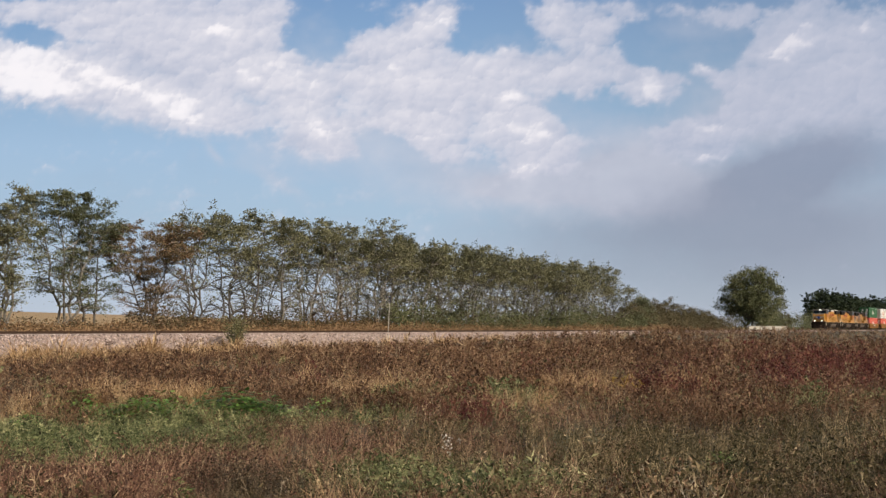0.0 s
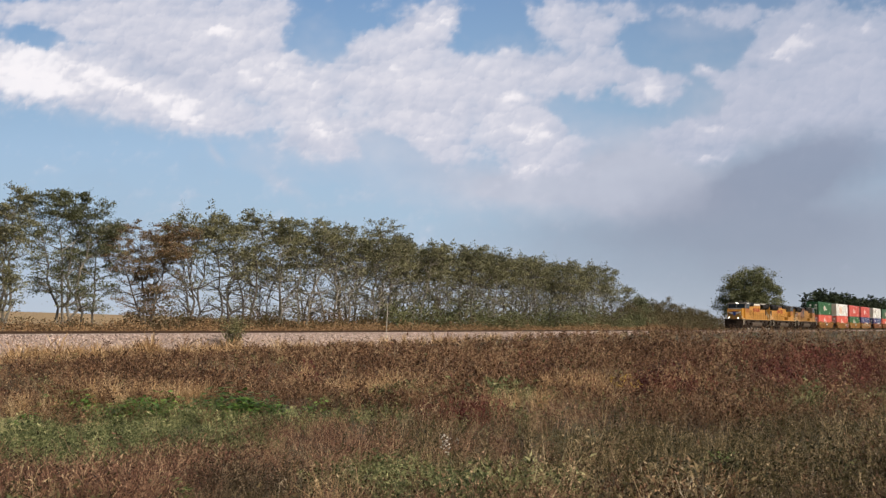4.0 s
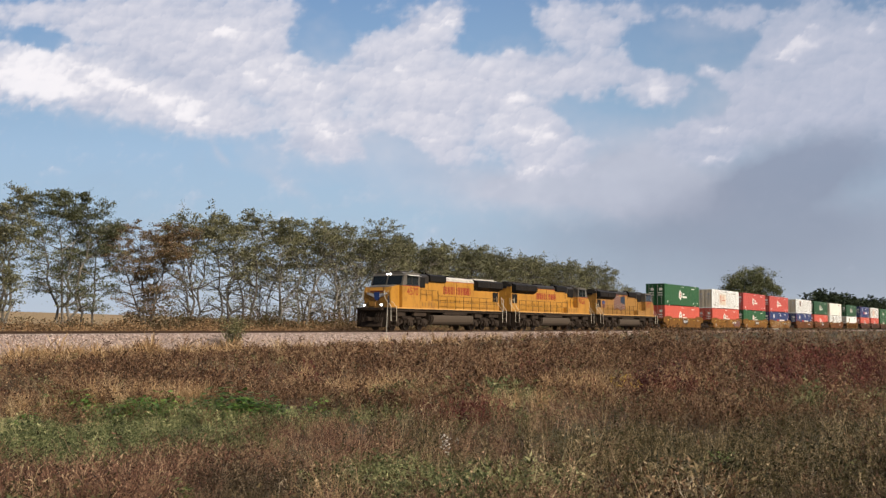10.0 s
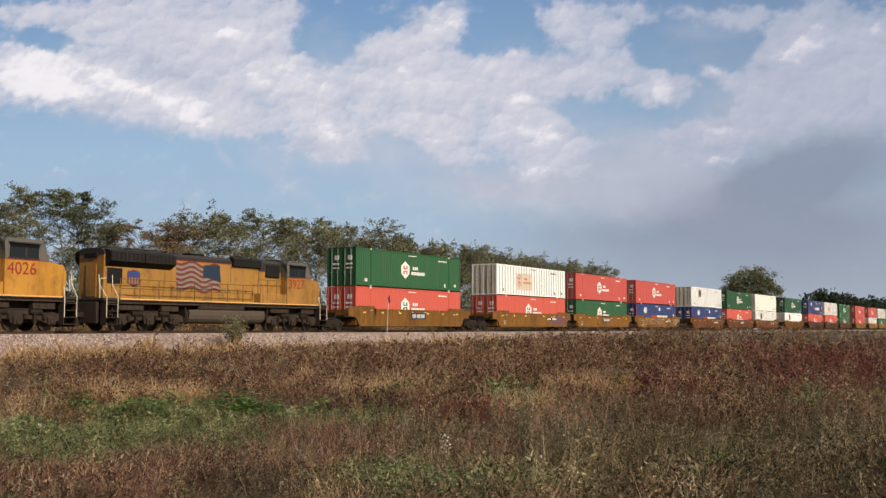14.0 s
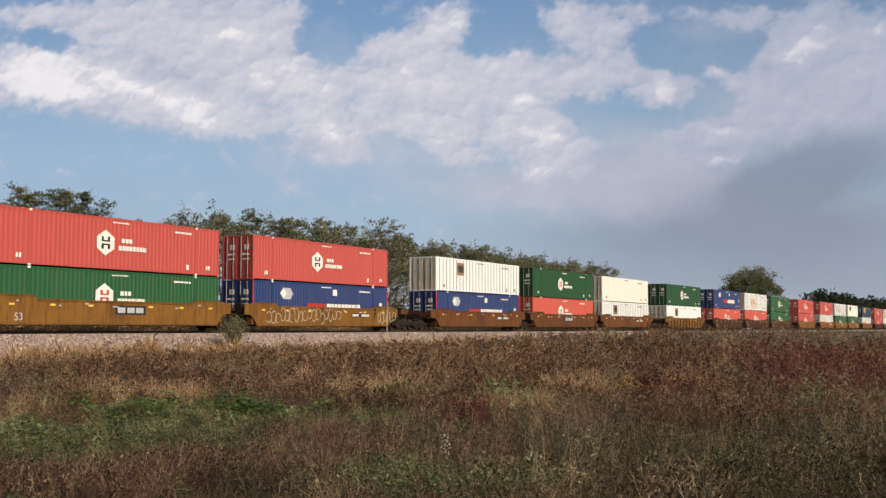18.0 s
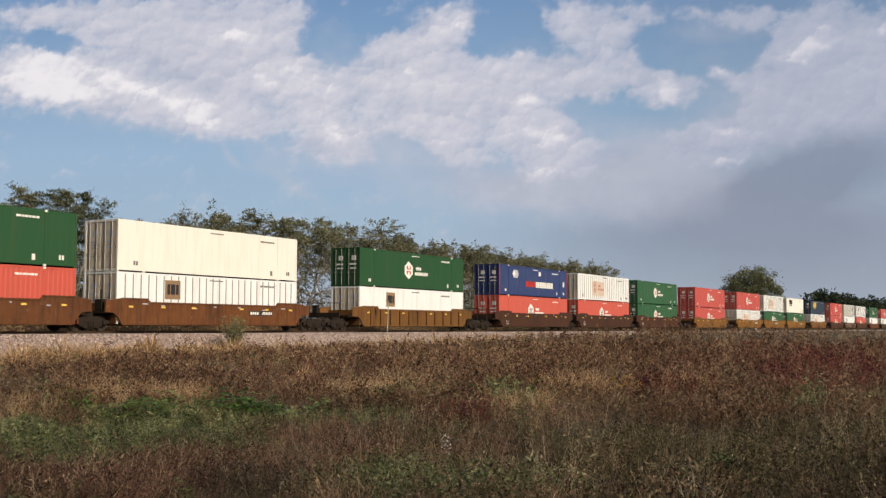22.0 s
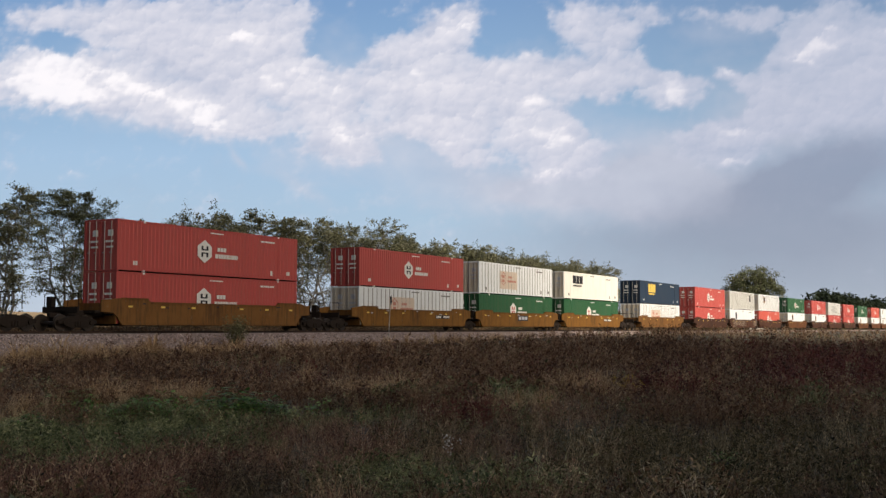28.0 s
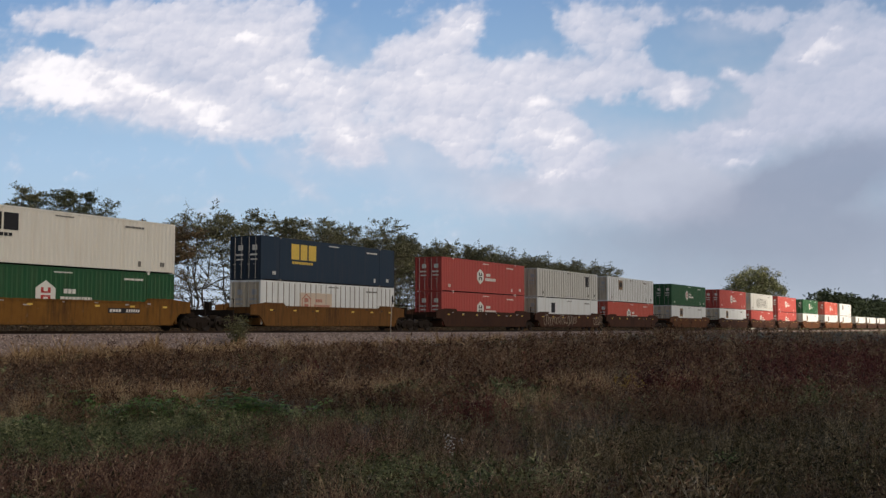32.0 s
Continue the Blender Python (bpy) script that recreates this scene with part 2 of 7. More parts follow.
M["w_rosy"] = leaves("rosy_weed", [(0.0, (0.021, 0.010, 0.008)), (0.35, (0.090, 0.044, 0.030)), (0.65, (0.205, 0.106, 0.070)), (0.9, (0.345, 0.205, 0.128)), (1.0, (0.570, 0.404, 0.260))], plants=True)
M["petal_white"] = leaves("white_petal", [(0.0, (0.5, 0.46, 0.40)), (1.0, (0.82, 0.80, 0.74))])
M["petal_yellow"] = leaves("yellow_petal", [(0.0, (0.42, 0.26, 0.03)), (1.0, (0.70, 0.50, 0.08))])
M["w_straw"] = leaves("pale_stalk", [(0.0, (0.176, 0.128, 0.088)), (0.5, (0.368, 0.296, 0.208)), (1.0, (0.560, 0.480, 0.360))], plants=True)
M["w_tan"] = leaves("dry_tan_grass", [(0.05, (0.26, 0.155, 0.078)), (0.5, (0.54, 0.355, 0.185)), (1.0, (0.72, 0.57, 0.36))], plants=True)
M["w_maroon"] = leaves("maroon_weed", [(0.0, (0.021, 0.008, 0.008)), (0.5, (0.105, 0.026, 0.024)), (0.8, (0.190, 0.056, 0.044)), (1.0, (0.272, 0.133, 0.085))], plants=True)
M["w_green"] = leaves("green_weed", [(0.0, (0.026, 0.034, 0.015)), (0.35, (0.092, 0.112, 0.046)), (0.65, (0.172, 0.19, 0.080)), (0.85, (0.27, 0.275, 0.125)), (1.0, (0.46, 0.44, 0.23))], plants=True)
M["w_broad"] = leaves("bright_broadleaf", [(0.05, (0.048, 0.105, 0.021)), (0.5, (0.112, 0.215, 0.040)), (1.0, (0.230, 0.360, 0.078))], plants=True)
M["w_olive"] = leaves("olive_stalk", [(0.0, (0.013, 0.013, 0.005)), (0.3, (0.047, 0.041, 0.017)), (0.5, (0.092, 0.077, 0.033)), (0.68, (0.149, 0.107, 0.052)), (0.85, (0.270, 0.207, 0.113)), (1.0, (0.531, 0.414, 0.252))], plants=True)


# ---- mesh tools ----
class Shape:
    """Collects corners and faces of one mesh."""
    def __init__(self):
        self.v, self.f = [], []

    def add(self, v, f):
        k = len(self.v)
        self.v += [tuple(p) for p in v]
        self.f += [tuple(i + k for i in q) for q in f]
        return self

    def box(self, x0, x1, y0, y1, z0, z1, c=0.0):
        if c <= 0:
            return self.add([(x, y, z) for x in (x0, x1) for y in (y0, y1) for z in (z0, z1)],
                            [(0, 1, 3, 2), (4, 6, 7, 5), (0, 4, 5, 1), (2, 3, 7, 6), (0, 2, 6, 4), (1, 5, 7, 3)])
        # chamfered along all upright and lengthwise edges
        v, f = [], []
        for x, d in ((x0, c), (x0 + c, 0), (x1 - c, 0), (x1, c)):
            ring = [(y0 + c + d, z0 + d), (y1 - c - d, z0 + d), (y1 - d, z0 + c + d), (y1 - d, z1 - c - d),
                    (y1 - c - d, z1 - d), (y0 + c + d, z1 - d), (y0 + d, z1 - c - d), (y0 + d, z0 + c + d)]
            v += [(x, y, z) for y, z in ring]
        for k in range(3):
            f += [(8 * k + i, 8 * k + (i + 1) % 8, 8 * k + 8 + (i + 1) % 8, 8 * k + 8 + i) for i in range(8)]
        f += [tuple(range(7, -1, -1)), tuple(range(24, 32))]
        return self.add(v, f)

    def prism(self, outline, a, b, axis="y"):
        """An outline (in x, z for axis y; in y, z for axis x; in x, y for axis z) drawn out from a to b."""
        n = len(outline)
        put = {"y": lambda p, k: (p[0], k, p[1]), "x": lambda p, k: (k, p[0], p[1]), "z": lambda p, k: (p[0], p[1], k)}[axis]
        v = [put(p, a) for p in outline] + [put(p, b) for p in outline]
        f = [tuple(range(n - 1, -1, -1)), tuple(range(n, 2 * n))]
        f += [(i, (i + 1) % n, n + (i + 1) % n, n + i) for i in range(n)]
        return self.add(v, f)

    def tube(self, points, radii, sides=6):
        """A round tube along points."""
        v, f = [], []
        pts = [Vector(p) for p in points]
        for i, p in enumerate(pts):
            way = (pts[min(i + 1, len(pts) - 1)] - pts[max(i - 1, 0)]).normalized()
            side = way.cross(Vector((0, 0, 1)) if abs(way.z) < 0.9 else Vector((1, 0, 0))).normalized()
            up = side.cross(way)
            r = radii[i] if isinstance(radii, (list, tuple)) else radii
            v += [p + (side * math.cos(2 * math.pi * k / sides) + up * math.sin(2 * math.pi * k / sides)) * r for k in range(sides)]
        for i in range(len(pts) - 1):
            f += [(sides * i + k, sides * i + (k + 1) % sides, sides * (i + 1) + (k + 1) % sides, sides * (i + 1) + k) for k in range(sides)]
        f += [tuple(range(sides - 1, -1, -1)), tuple(range(sides * (len(pts) - 1), sides * len(pts)))]
        return self.add(v, f)

    def disc(self, x, z, y0, y1, r, sides=16):
        return self.prism([(x + r * math.cos(2 * math.pi * k / sides), z + r * math.sin(2 * math.pi * k / sides)) for k in range(sides)], y0, y1)

    def mesh(self, name, material, fix=True):
        me = bpy.data.meshes.new(name)
        me.from_pydata(self.v, [], self.f)
        if fix:
            bm = bmesh.new()
            bm.from_mesh(me)
            bmesh.ops.recalc_face_normals(bm, faces=bm.faces)
            bm.to_mesh(me)
            bm.free()
        me.materials.append(material)
        return me


def thing(name, label, category, group="", kind="", data=None):
    return tagged(new(name, data), label, category, group, kind)


def part(name, shape, material, parent, label="", at=None):
    """Links a shape (or a ready mesh) as one mesh object under a thing or a part."""
    me = shape.mesh(name, material) if isinstance(shape, Shape) else shape
    if not len(me.materials):
        me.materials.append(material)
    ob = new(name, me)
    ob.parent = parent
    if name in ("lettering", "small_lettering", "red_lettering", "code_marking", "length_marking", "stencil_marks", "code_bars", "emblem_blocks", "door_placard", "scrawl", "graffiti", "vent", "radiator_ribs"):
        ob["kind"] = "stuff"
    if at is not None:
        ob.location = at
    return tagged(ob, label)


def big_mesh(name, verts, faces, material, smooth=False):
    """A large mesh straight from arrays; faces: one array of equal-sided polygons."""
    verts, faces = np.asarray(verts, np.float32), np.asarray(faces, np.int32)
    me = bpy.data.meshes.new(name)
    n, k = faces.shape
    me.vertices.add(len(verts))
    me.vertices.foreach_set("co", verts.ravel())
    me.loops.add(n * k)
    me.loops.foreach_set("vertex_index", faces.ravel())
    me.polygons.add(n)
    me.polygons.foreach_set("loop_start", np.arange(0, n * k, k, dtype=np.int32))
    if smooth:
        me.polygons.foreach_set("use_smooth", np.ones(n, bool))
    me.update(calc_edges=True)
    me.materials.append(material)
    return me


def step(a, b, x):
    t = np.clip((np.asarray(x, float) - a) / (b - a), 0, 1)
    return t * t * (3 - 2 * t)


# ---- ground ----
def ground_height(s, u):
    """Field, rise beside the line, railway bank, verge and the farmland slope behind the trees."""
    s, u = np.asarray(s, float), np.asarray(u, float)
    z = 0.05 * np.sin(s * 0.31 + u * 0.17) + 0.04 * np.sin(u * 0.43 - s * 0.12)
    z = z + (0.62 * step(48, 92, s) + 0.25 * step(85, 150, s)) * step(12, 32, u) * (1 - step(38.5, 41.5, u)) + 0.22 * step(0, 60, s) * step(10, 30, u) * (1 - step(38.5, 41.5, u))
    bank = step(41.5, 44.6, u) * (1 - step(47.2, 51, u))
    z = z * (1 - bank) + 0.86 * bank
    behind = step(49, 57, u)
    z = z * (1 - step(46, 50, u)) + step(46, 50, u) * (0.75 + 0.5 * behind)
    z = z + step(66, 230, u) * 4.6 * (1 - 0.6 * step(120, 330, s))
    z = z - 4.0 * step(260, 900, u) - 1.0 * step(60, 300, -u)
    return z


def axis(*runs):
    out = []
    for a, b, d in runs:
        out += list(np.arange(a, b, d))
    return np.array(out)


us = np.concatenate([axis((-2500, -300, 200), (-300, -60, 40), (-60, 0, 6), (0, 41, 0.8), (41, 52, 0.35), (52, 70, 1.0), (70, 300, 10), (300, 900, 60), (900, 3600, 300))])
ss = np.concatenate([axis((-3000, -300, 300), (-300, -60, 30), (-60, 0, 4), (0, 130, 1.3), (130, 320, 5), (320, 900, 40), (900, 4000, 300))])
GS, GU = np.meshgrid(ss, us)
GZ = ground_height(GS, GU)
gx = GS * ALONG.x + GU * ACROSS.x
gy = GS * ALONG.y + GU * ACROSS.y
rng = np.random.default_rng(5)
fine = (np.abs(GU - 25) < 26) & (GS > -40) & (GS < 130)
GZ = GZ + fine * rng.normal(0, 0.02, GZ.shape)
nu, ns = GS.shape
idx = np.arange(nu * ns).reshape(nu, ns)
faces = np.stack([idx[:-1, :-1], idx[:-1, 1:], idx[1:, 1:], idx[1:, :-1]], -1).reshape(-1, 4)
n = Nodes("field_soil")
c = n.coords()
a, b, d = n.noise(0.35, 4, c), n.noise(5, 5, c), n.noise(30, 3, c)
soil = n.ramp(b, [(0.3, (0.030, 0.022, 0.013)), (0.5, (0.060, 0.045, 0.027)), (0.7, (0.13, 0.098, 0.06))])
soil = n.mix(n.ramp(a, [(0.42, (0, 0, 0)), (0.6, (0.8, 0.8, 0.8))]), soil, (0.06, 0.065, 0.025))
n.bump(d, 0.6, 0.05)
soil_mat = n.done(soil, 0.95)
n = Nodes("ripe_crop_field")
c = n.coords()
a, b = n.noise(0.05, 3, c), n.noise(2.5, 5, c)
crop = n.ramp(b, [(0.3, (0.23, 0.15, 0.075)), (0.7, (0.46, 0.32, 0.17))])
crop = n.mix(n.math("MULTIPLY", a, 0.4), crop, (0.20, 0.16, 0.07))
n.bump(b, 0.8, 0.2)
crop_mat = n.done(crop, 0.95)
me = big_mesh("ground", np.stack([gx, gy, GZ], -1).reshape(-1, 3), faces, soil_mat, True)
me.materials.append(crop_mat)
face_u = (GU[:-1, :-1] + GU[1:, 1:]).ravel() / 2
me.polygons.foreach_set("material_index", (face_u > 67).astype(np.int32))
thing("ground", "weedy autumn field with brown soil and tan crop slope", "ground", kind="structure", data=me)

# ---- railway ----
n = Nodes("pinkish_granite_ballast")
c = n.coords()
cell = n.node("ShaderNodeTexVoronoi", Scale=14.0)
n.link(c, cell.inputs["Vector"])
b = n.noise(1.2, 4, c)
stone = n.mix(n.ramp(cell.outputs["Distance"], [(0.0, (1, 1, 1)), (0.5, (0, 0, 0))]), (0.21, 0.153, 0.132), (0.59, 0.47, 0.41))
stone = n.mix(n.math("MULTIPLY", b, 0.5), stone, (0.42, 0.32, 0.27))
n.bump(cell.outputs["Distance"], 0.9, -0.06)
ballast_mat = n.done(stone, 0.9)
sides = [(-4.6, 0.10), (-3.6, 0.56), (-2.1, 1.26), (-1.7, 1.345), (-1.25, 1.262), (0, 1.262), (1.25, 1.262), (1.75, 1.28), (2.05, 1.2), (3.9, 0.55), (5.0, 0.3)]
bs = axis((-400, -40, 20), (-40, 160, 1.0), (160, 900, 20))
BV = []
for s in bs:
    for k, (du, z) in enumerate(sides):
        wob = 0.12 * noise.noise((s * 0.6, k * 3.1, 0.5)) + 0.05 * noise.noise((s * 3, k * 5.3, 2.5)) if abs(du) > 1.8 else 0
        BV.append(plan(s, TRACK_U + du + wob * 2, z + wob))
m_ = len(sides)
BF = [(m_ * i + k, m_ * i + k + 1, m_ * (i + 1) + k + 1, m_ * (i + 1) + k) for i in range(len(bs) - 1) for k in range(m_ - 1)]
ballast = thing("ballast", "bank of pinkish-grey crushed granite ballast under the track", "ballast", kind="structure", data=big_mesh("ballast", BV, BF, ballast_mat))


def gravel(count, seed):
    """Loose stones on the bank's near shoulder."""
    r = np.random.default_rng(seed)
    octa = np.array([(1, 0, 0), (-1, 0, 0), (0, 1, 0), (0, -1, 0), (0, 0, 1), (0, 0, -1)], float)
    tri = np.array([(0, 2, 4), (2, 1, 4), (1, 3, 4), (3, 0, 4), (2, 0, 5), (1, 2, 5), (3, 1, 5), (0, 3, 5)])
    s = 28 + 110 * r.random(count) ** 1.4
    du = -2.0 - 2.6 * r.random(count)
    z = np.interp(du, [p[0] for p in sides[:4]], [p[1] for p in sides[:4]])
    size = r.uniform(0.028, 0.075, (count, 1, 1)) * r.uniform(0.6, 1.3, (count, 6, 1))
    ang = r.uniform(0, 6.28, (count, 1))
    base = octa[None] * size * np.array([1, 1, 0.75])
    x = base[..., 0] * np.cos(ang) - base[..., 1] * np.sin(ang)
    y = base[..., 0] * np.sin(ang) + base[..., 1] * np.cos(ang)
    u = TRACK_U + du
    v = np.stack([x + (s * ALONG.x + u * ACROSS.x)[:, None], y + (s * ALONG.y + u * ACROSS.y)[:, None], base[..., 2] + z[:, None] + 0.015], -1).reshape(-1, 3)
    return v, (tri[None] + 6 * np.arange(count)[:, None, None]).reshape(-1, 3)


n = Nodes("granite_stone")
g = n.node("ShaderNodeNewGeometry")
stone_mat = n.done(n.ramp(g.outputs["Random Per Island"], [(0, (0.09, 0.07, 0.065)), (0.3, (0.30, 0.235, 0.215)), (0.75, (0.52, 0.41, 0.37)), (1, (0.68, 0.57, 0.52))]), 0.9)
gv, gf = gravel(20000, 3)
thing("ballast_stones", "loose pinkish-grey crushed stones on the ballast slope", "gravel", kind="stuff", data=big_mesh("ballast_stones", gv, gf, stone_mat))

track = thing("railway_track", "rusty steel rails on dark timber sleepers", "railway track", kind="structure")
track.matrix_world = pose(*plan(0, TRACK_U, RAIL_Z), 0, 0, TURN)
rail_outline = [(-0.07, -0.18), (0.07, -0.18), (0.07, -0.165), (0.012, -0.14), (0.012, -0.045), (0.036, -0.035), (0.036, 0), (-0.036, 0), (-0.036, -0.035), (-0.012, -0.045), (-0.012, -0.14), (-0.07, -0.165)]
for y in (-0.755, 0.755):
    part("rail", Shape().prism([(y + a, z) for a, z in rail_outline], -400, 900, "x"), M["rail"], track)


# ---- sky ----
def lattice(x, y, seed):
    """Smooth gradient noise on a plane."""
    xi, yi = np.floor(x).astype(np.int64), np.floor(y).astype(np.int64)
    fx, fy = x - xi, y - yi

    def corner(i, j):
        h = ((xi + i) * 374761393 + (yi + j) * 668265263 + seed * 1442695041) & 0xffffffff
        h = ((h ^ (h >> 13)) * 1274126177) & 0xffffffff
        a = (h & 0xffff) * (2 * math.pi / 65536)
        return np.cos(a) * (fx - i) + np.sin(a) * (fy - j)
    p, q = fx ** 3 * (fx * (fx * 6 - 15) + 10), fy ** 3 * (fy * (fy * 6 - 15) + 10)
    low = corner(0, 0) * (1 - p) + corner(1, 0) * p
    top = corner(0, 1) * (1 - p) + corner(1, 1) * p
    return (low * (1 - q) + top * q) * 1.4


def drift_noise(x, y, size, seed, octaves=5, gain=0.55):
    out, amp, total = 0.0, 1.0, 0.0
    for k in range(octaves):
        out = out + amp * lattice(x / size * 2 ** k + 17.3 * k, y / size * 2 ** k - 9.1 * k, seed + k)
        total, amp = total + amp, amp * gain
    return out / total * 1.6


def puff_noise(x, y, size, seed, octaves=4, gain=0.55):
    """Rounded heads, as on heaped cloud."""
    out, amp, total = 0.0, 1.0, 0.0
    for k in range(octaves):
        out = out + amp * (1 - 2 * np.abs(lattice(x / size * 2 ** k + 5.7 * k, y / size * 2 ** k + 3.3 * k, seed + k)))
        total, amp = total + amp, amp * gain
    return out / total - 0.45


def head_noise(x, y, size, seed):
    """Rounded cloud heads: how far each place is turned up and to the west on its own head."""
    x, y = x / size, y / size
    xi, yi = np.floor(x).astype(np.int64), np.floor(y).astype(np.int64)
    best, turned = np.full(x.shape, 9.0), np.zeros(x.shape)
    for i in (-1, 0, 1):
        for j in (-1, 0, 1):
            h = ((xi + i) * 374761393 + (yi + j) * 668265263 + seed * 1442695041) & 0xffffffff
            h = ((h ^ (h >> 13)) * 1274126177) & 0xffffffff
            dx, dy = x - (xi + i + (h & 0xff) / 256), y - (yi + j + ((h >> 8) & 0xff) / 256)
            d = np.hypot(dx, dy) / (0.7 + 0.6 * ((h >> 16) & 0xff) / 256)
            near = d < best
            best, turned = np.where(near, d, best), np.where(near, 0.85 * dy - 0.5 * dx + 0.25 * (0.5 - d), turned)
    return turned


def tint(f, *stops):
    """Colours along f from (place, r, g, b) stops given as display values."""
    table = [(p, srgb(a, b, c)) for p, a, b, c in stops]
    return np.stack([np.interp(f, [p for p, c in table], [c[k] for p, c in table]) for k in range(3)], -1)


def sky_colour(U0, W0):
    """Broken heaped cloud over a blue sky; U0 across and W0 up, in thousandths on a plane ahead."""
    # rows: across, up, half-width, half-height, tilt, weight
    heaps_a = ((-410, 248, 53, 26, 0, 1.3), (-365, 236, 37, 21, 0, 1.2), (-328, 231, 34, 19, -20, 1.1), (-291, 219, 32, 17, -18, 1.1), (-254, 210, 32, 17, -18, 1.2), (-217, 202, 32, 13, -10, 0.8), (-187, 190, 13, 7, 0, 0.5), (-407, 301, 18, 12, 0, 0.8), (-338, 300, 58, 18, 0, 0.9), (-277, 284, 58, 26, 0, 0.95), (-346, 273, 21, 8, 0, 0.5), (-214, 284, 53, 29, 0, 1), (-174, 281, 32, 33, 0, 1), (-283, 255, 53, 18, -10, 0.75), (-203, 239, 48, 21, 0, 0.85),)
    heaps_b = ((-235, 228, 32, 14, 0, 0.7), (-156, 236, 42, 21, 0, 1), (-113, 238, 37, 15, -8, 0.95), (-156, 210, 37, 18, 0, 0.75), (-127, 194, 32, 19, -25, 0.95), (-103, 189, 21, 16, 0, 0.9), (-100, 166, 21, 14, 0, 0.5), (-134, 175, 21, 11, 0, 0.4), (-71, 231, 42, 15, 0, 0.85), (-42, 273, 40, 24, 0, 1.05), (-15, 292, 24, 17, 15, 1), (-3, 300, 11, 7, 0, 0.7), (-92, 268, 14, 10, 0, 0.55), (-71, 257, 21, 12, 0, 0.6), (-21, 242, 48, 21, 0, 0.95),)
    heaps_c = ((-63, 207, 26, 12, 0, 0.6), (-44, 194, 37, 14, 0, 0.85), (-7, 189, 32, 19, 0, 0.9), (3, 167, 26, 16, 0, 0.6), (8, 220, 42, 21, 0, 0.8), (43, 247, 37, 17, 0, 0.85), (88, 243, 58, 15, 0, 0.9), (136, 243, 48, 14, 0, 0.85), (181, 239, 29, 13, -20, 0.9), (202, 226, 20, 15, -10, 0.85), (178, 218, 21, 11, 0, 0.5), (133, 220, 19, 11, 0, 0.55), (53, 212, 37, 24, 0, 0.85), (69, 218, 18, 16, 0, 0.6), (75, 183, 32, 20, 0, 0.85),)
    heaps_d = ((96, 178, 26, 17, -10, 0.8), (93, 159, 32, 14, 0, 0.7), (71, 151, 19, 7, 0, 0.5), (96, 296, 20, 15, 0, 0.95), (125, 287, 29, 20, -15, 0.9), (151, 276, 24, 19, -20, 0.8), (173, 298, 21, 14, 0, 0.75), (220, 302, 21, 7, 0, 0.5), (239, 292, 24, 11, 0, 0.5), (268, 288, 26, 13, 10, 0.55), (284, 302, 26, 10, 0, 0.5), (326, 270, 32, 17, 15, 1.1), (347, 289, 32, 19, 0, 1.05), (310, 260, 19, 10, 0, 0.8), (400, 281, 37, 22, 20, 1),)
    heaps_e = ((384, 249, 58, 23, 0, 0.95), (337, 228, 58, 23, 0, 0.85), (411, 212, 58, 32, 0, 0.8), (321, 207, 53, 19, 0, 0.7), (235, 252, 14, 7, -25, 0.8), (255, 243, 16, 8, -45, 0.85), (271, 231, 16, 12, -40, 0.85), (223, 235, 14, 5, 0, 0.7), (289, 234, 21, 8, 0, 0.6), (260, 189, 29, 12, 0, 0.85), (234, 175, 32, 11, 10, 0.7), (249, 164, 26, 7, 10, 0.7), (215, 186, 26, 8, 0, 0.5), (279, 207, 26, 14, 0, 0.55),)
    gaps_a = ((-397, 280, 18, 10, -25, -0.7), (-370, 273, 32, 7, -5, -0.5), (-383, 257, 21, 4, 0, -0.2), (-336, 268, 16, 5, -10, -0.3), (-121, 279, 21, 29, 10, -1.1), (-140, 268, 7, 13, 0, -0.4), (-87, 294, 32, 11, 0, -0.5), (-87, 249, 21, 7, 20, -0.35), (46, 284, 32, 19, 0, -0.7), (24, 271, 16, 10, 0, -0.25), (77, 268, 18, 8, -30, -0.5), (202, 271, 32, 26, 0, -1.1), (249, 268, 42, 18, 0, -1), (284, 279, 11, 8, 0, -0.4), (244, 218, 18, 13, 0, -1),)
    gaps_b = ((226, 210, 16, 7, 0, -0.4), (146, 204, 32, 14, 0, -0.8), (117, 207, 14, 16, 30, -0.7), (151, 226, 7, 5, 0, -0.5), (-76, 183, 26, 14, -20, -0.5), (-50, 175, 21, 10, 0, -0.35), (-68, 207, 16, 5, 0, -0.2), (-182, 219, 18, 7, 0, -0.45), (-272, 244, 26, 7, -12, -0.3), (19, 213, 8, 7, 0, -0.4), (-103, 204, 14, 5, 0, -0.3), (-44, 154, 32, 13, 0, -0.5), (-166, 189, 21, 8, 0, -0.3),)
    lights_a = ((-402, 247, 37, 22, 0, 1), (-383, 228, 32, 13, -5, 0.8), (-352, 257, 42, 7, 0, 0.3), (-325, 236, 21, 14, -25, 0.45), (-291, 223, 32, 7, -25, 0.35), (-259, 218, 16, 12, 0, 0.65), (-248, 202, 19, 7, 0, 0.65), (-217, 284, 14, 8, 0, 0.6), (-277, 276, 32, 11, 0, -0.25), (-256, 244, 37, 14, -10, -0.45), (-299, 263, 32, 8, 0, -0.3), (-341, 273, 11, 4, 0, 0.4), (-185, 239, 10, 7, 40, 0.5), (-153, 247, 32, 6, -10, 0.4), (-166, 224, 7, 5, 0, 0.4),)
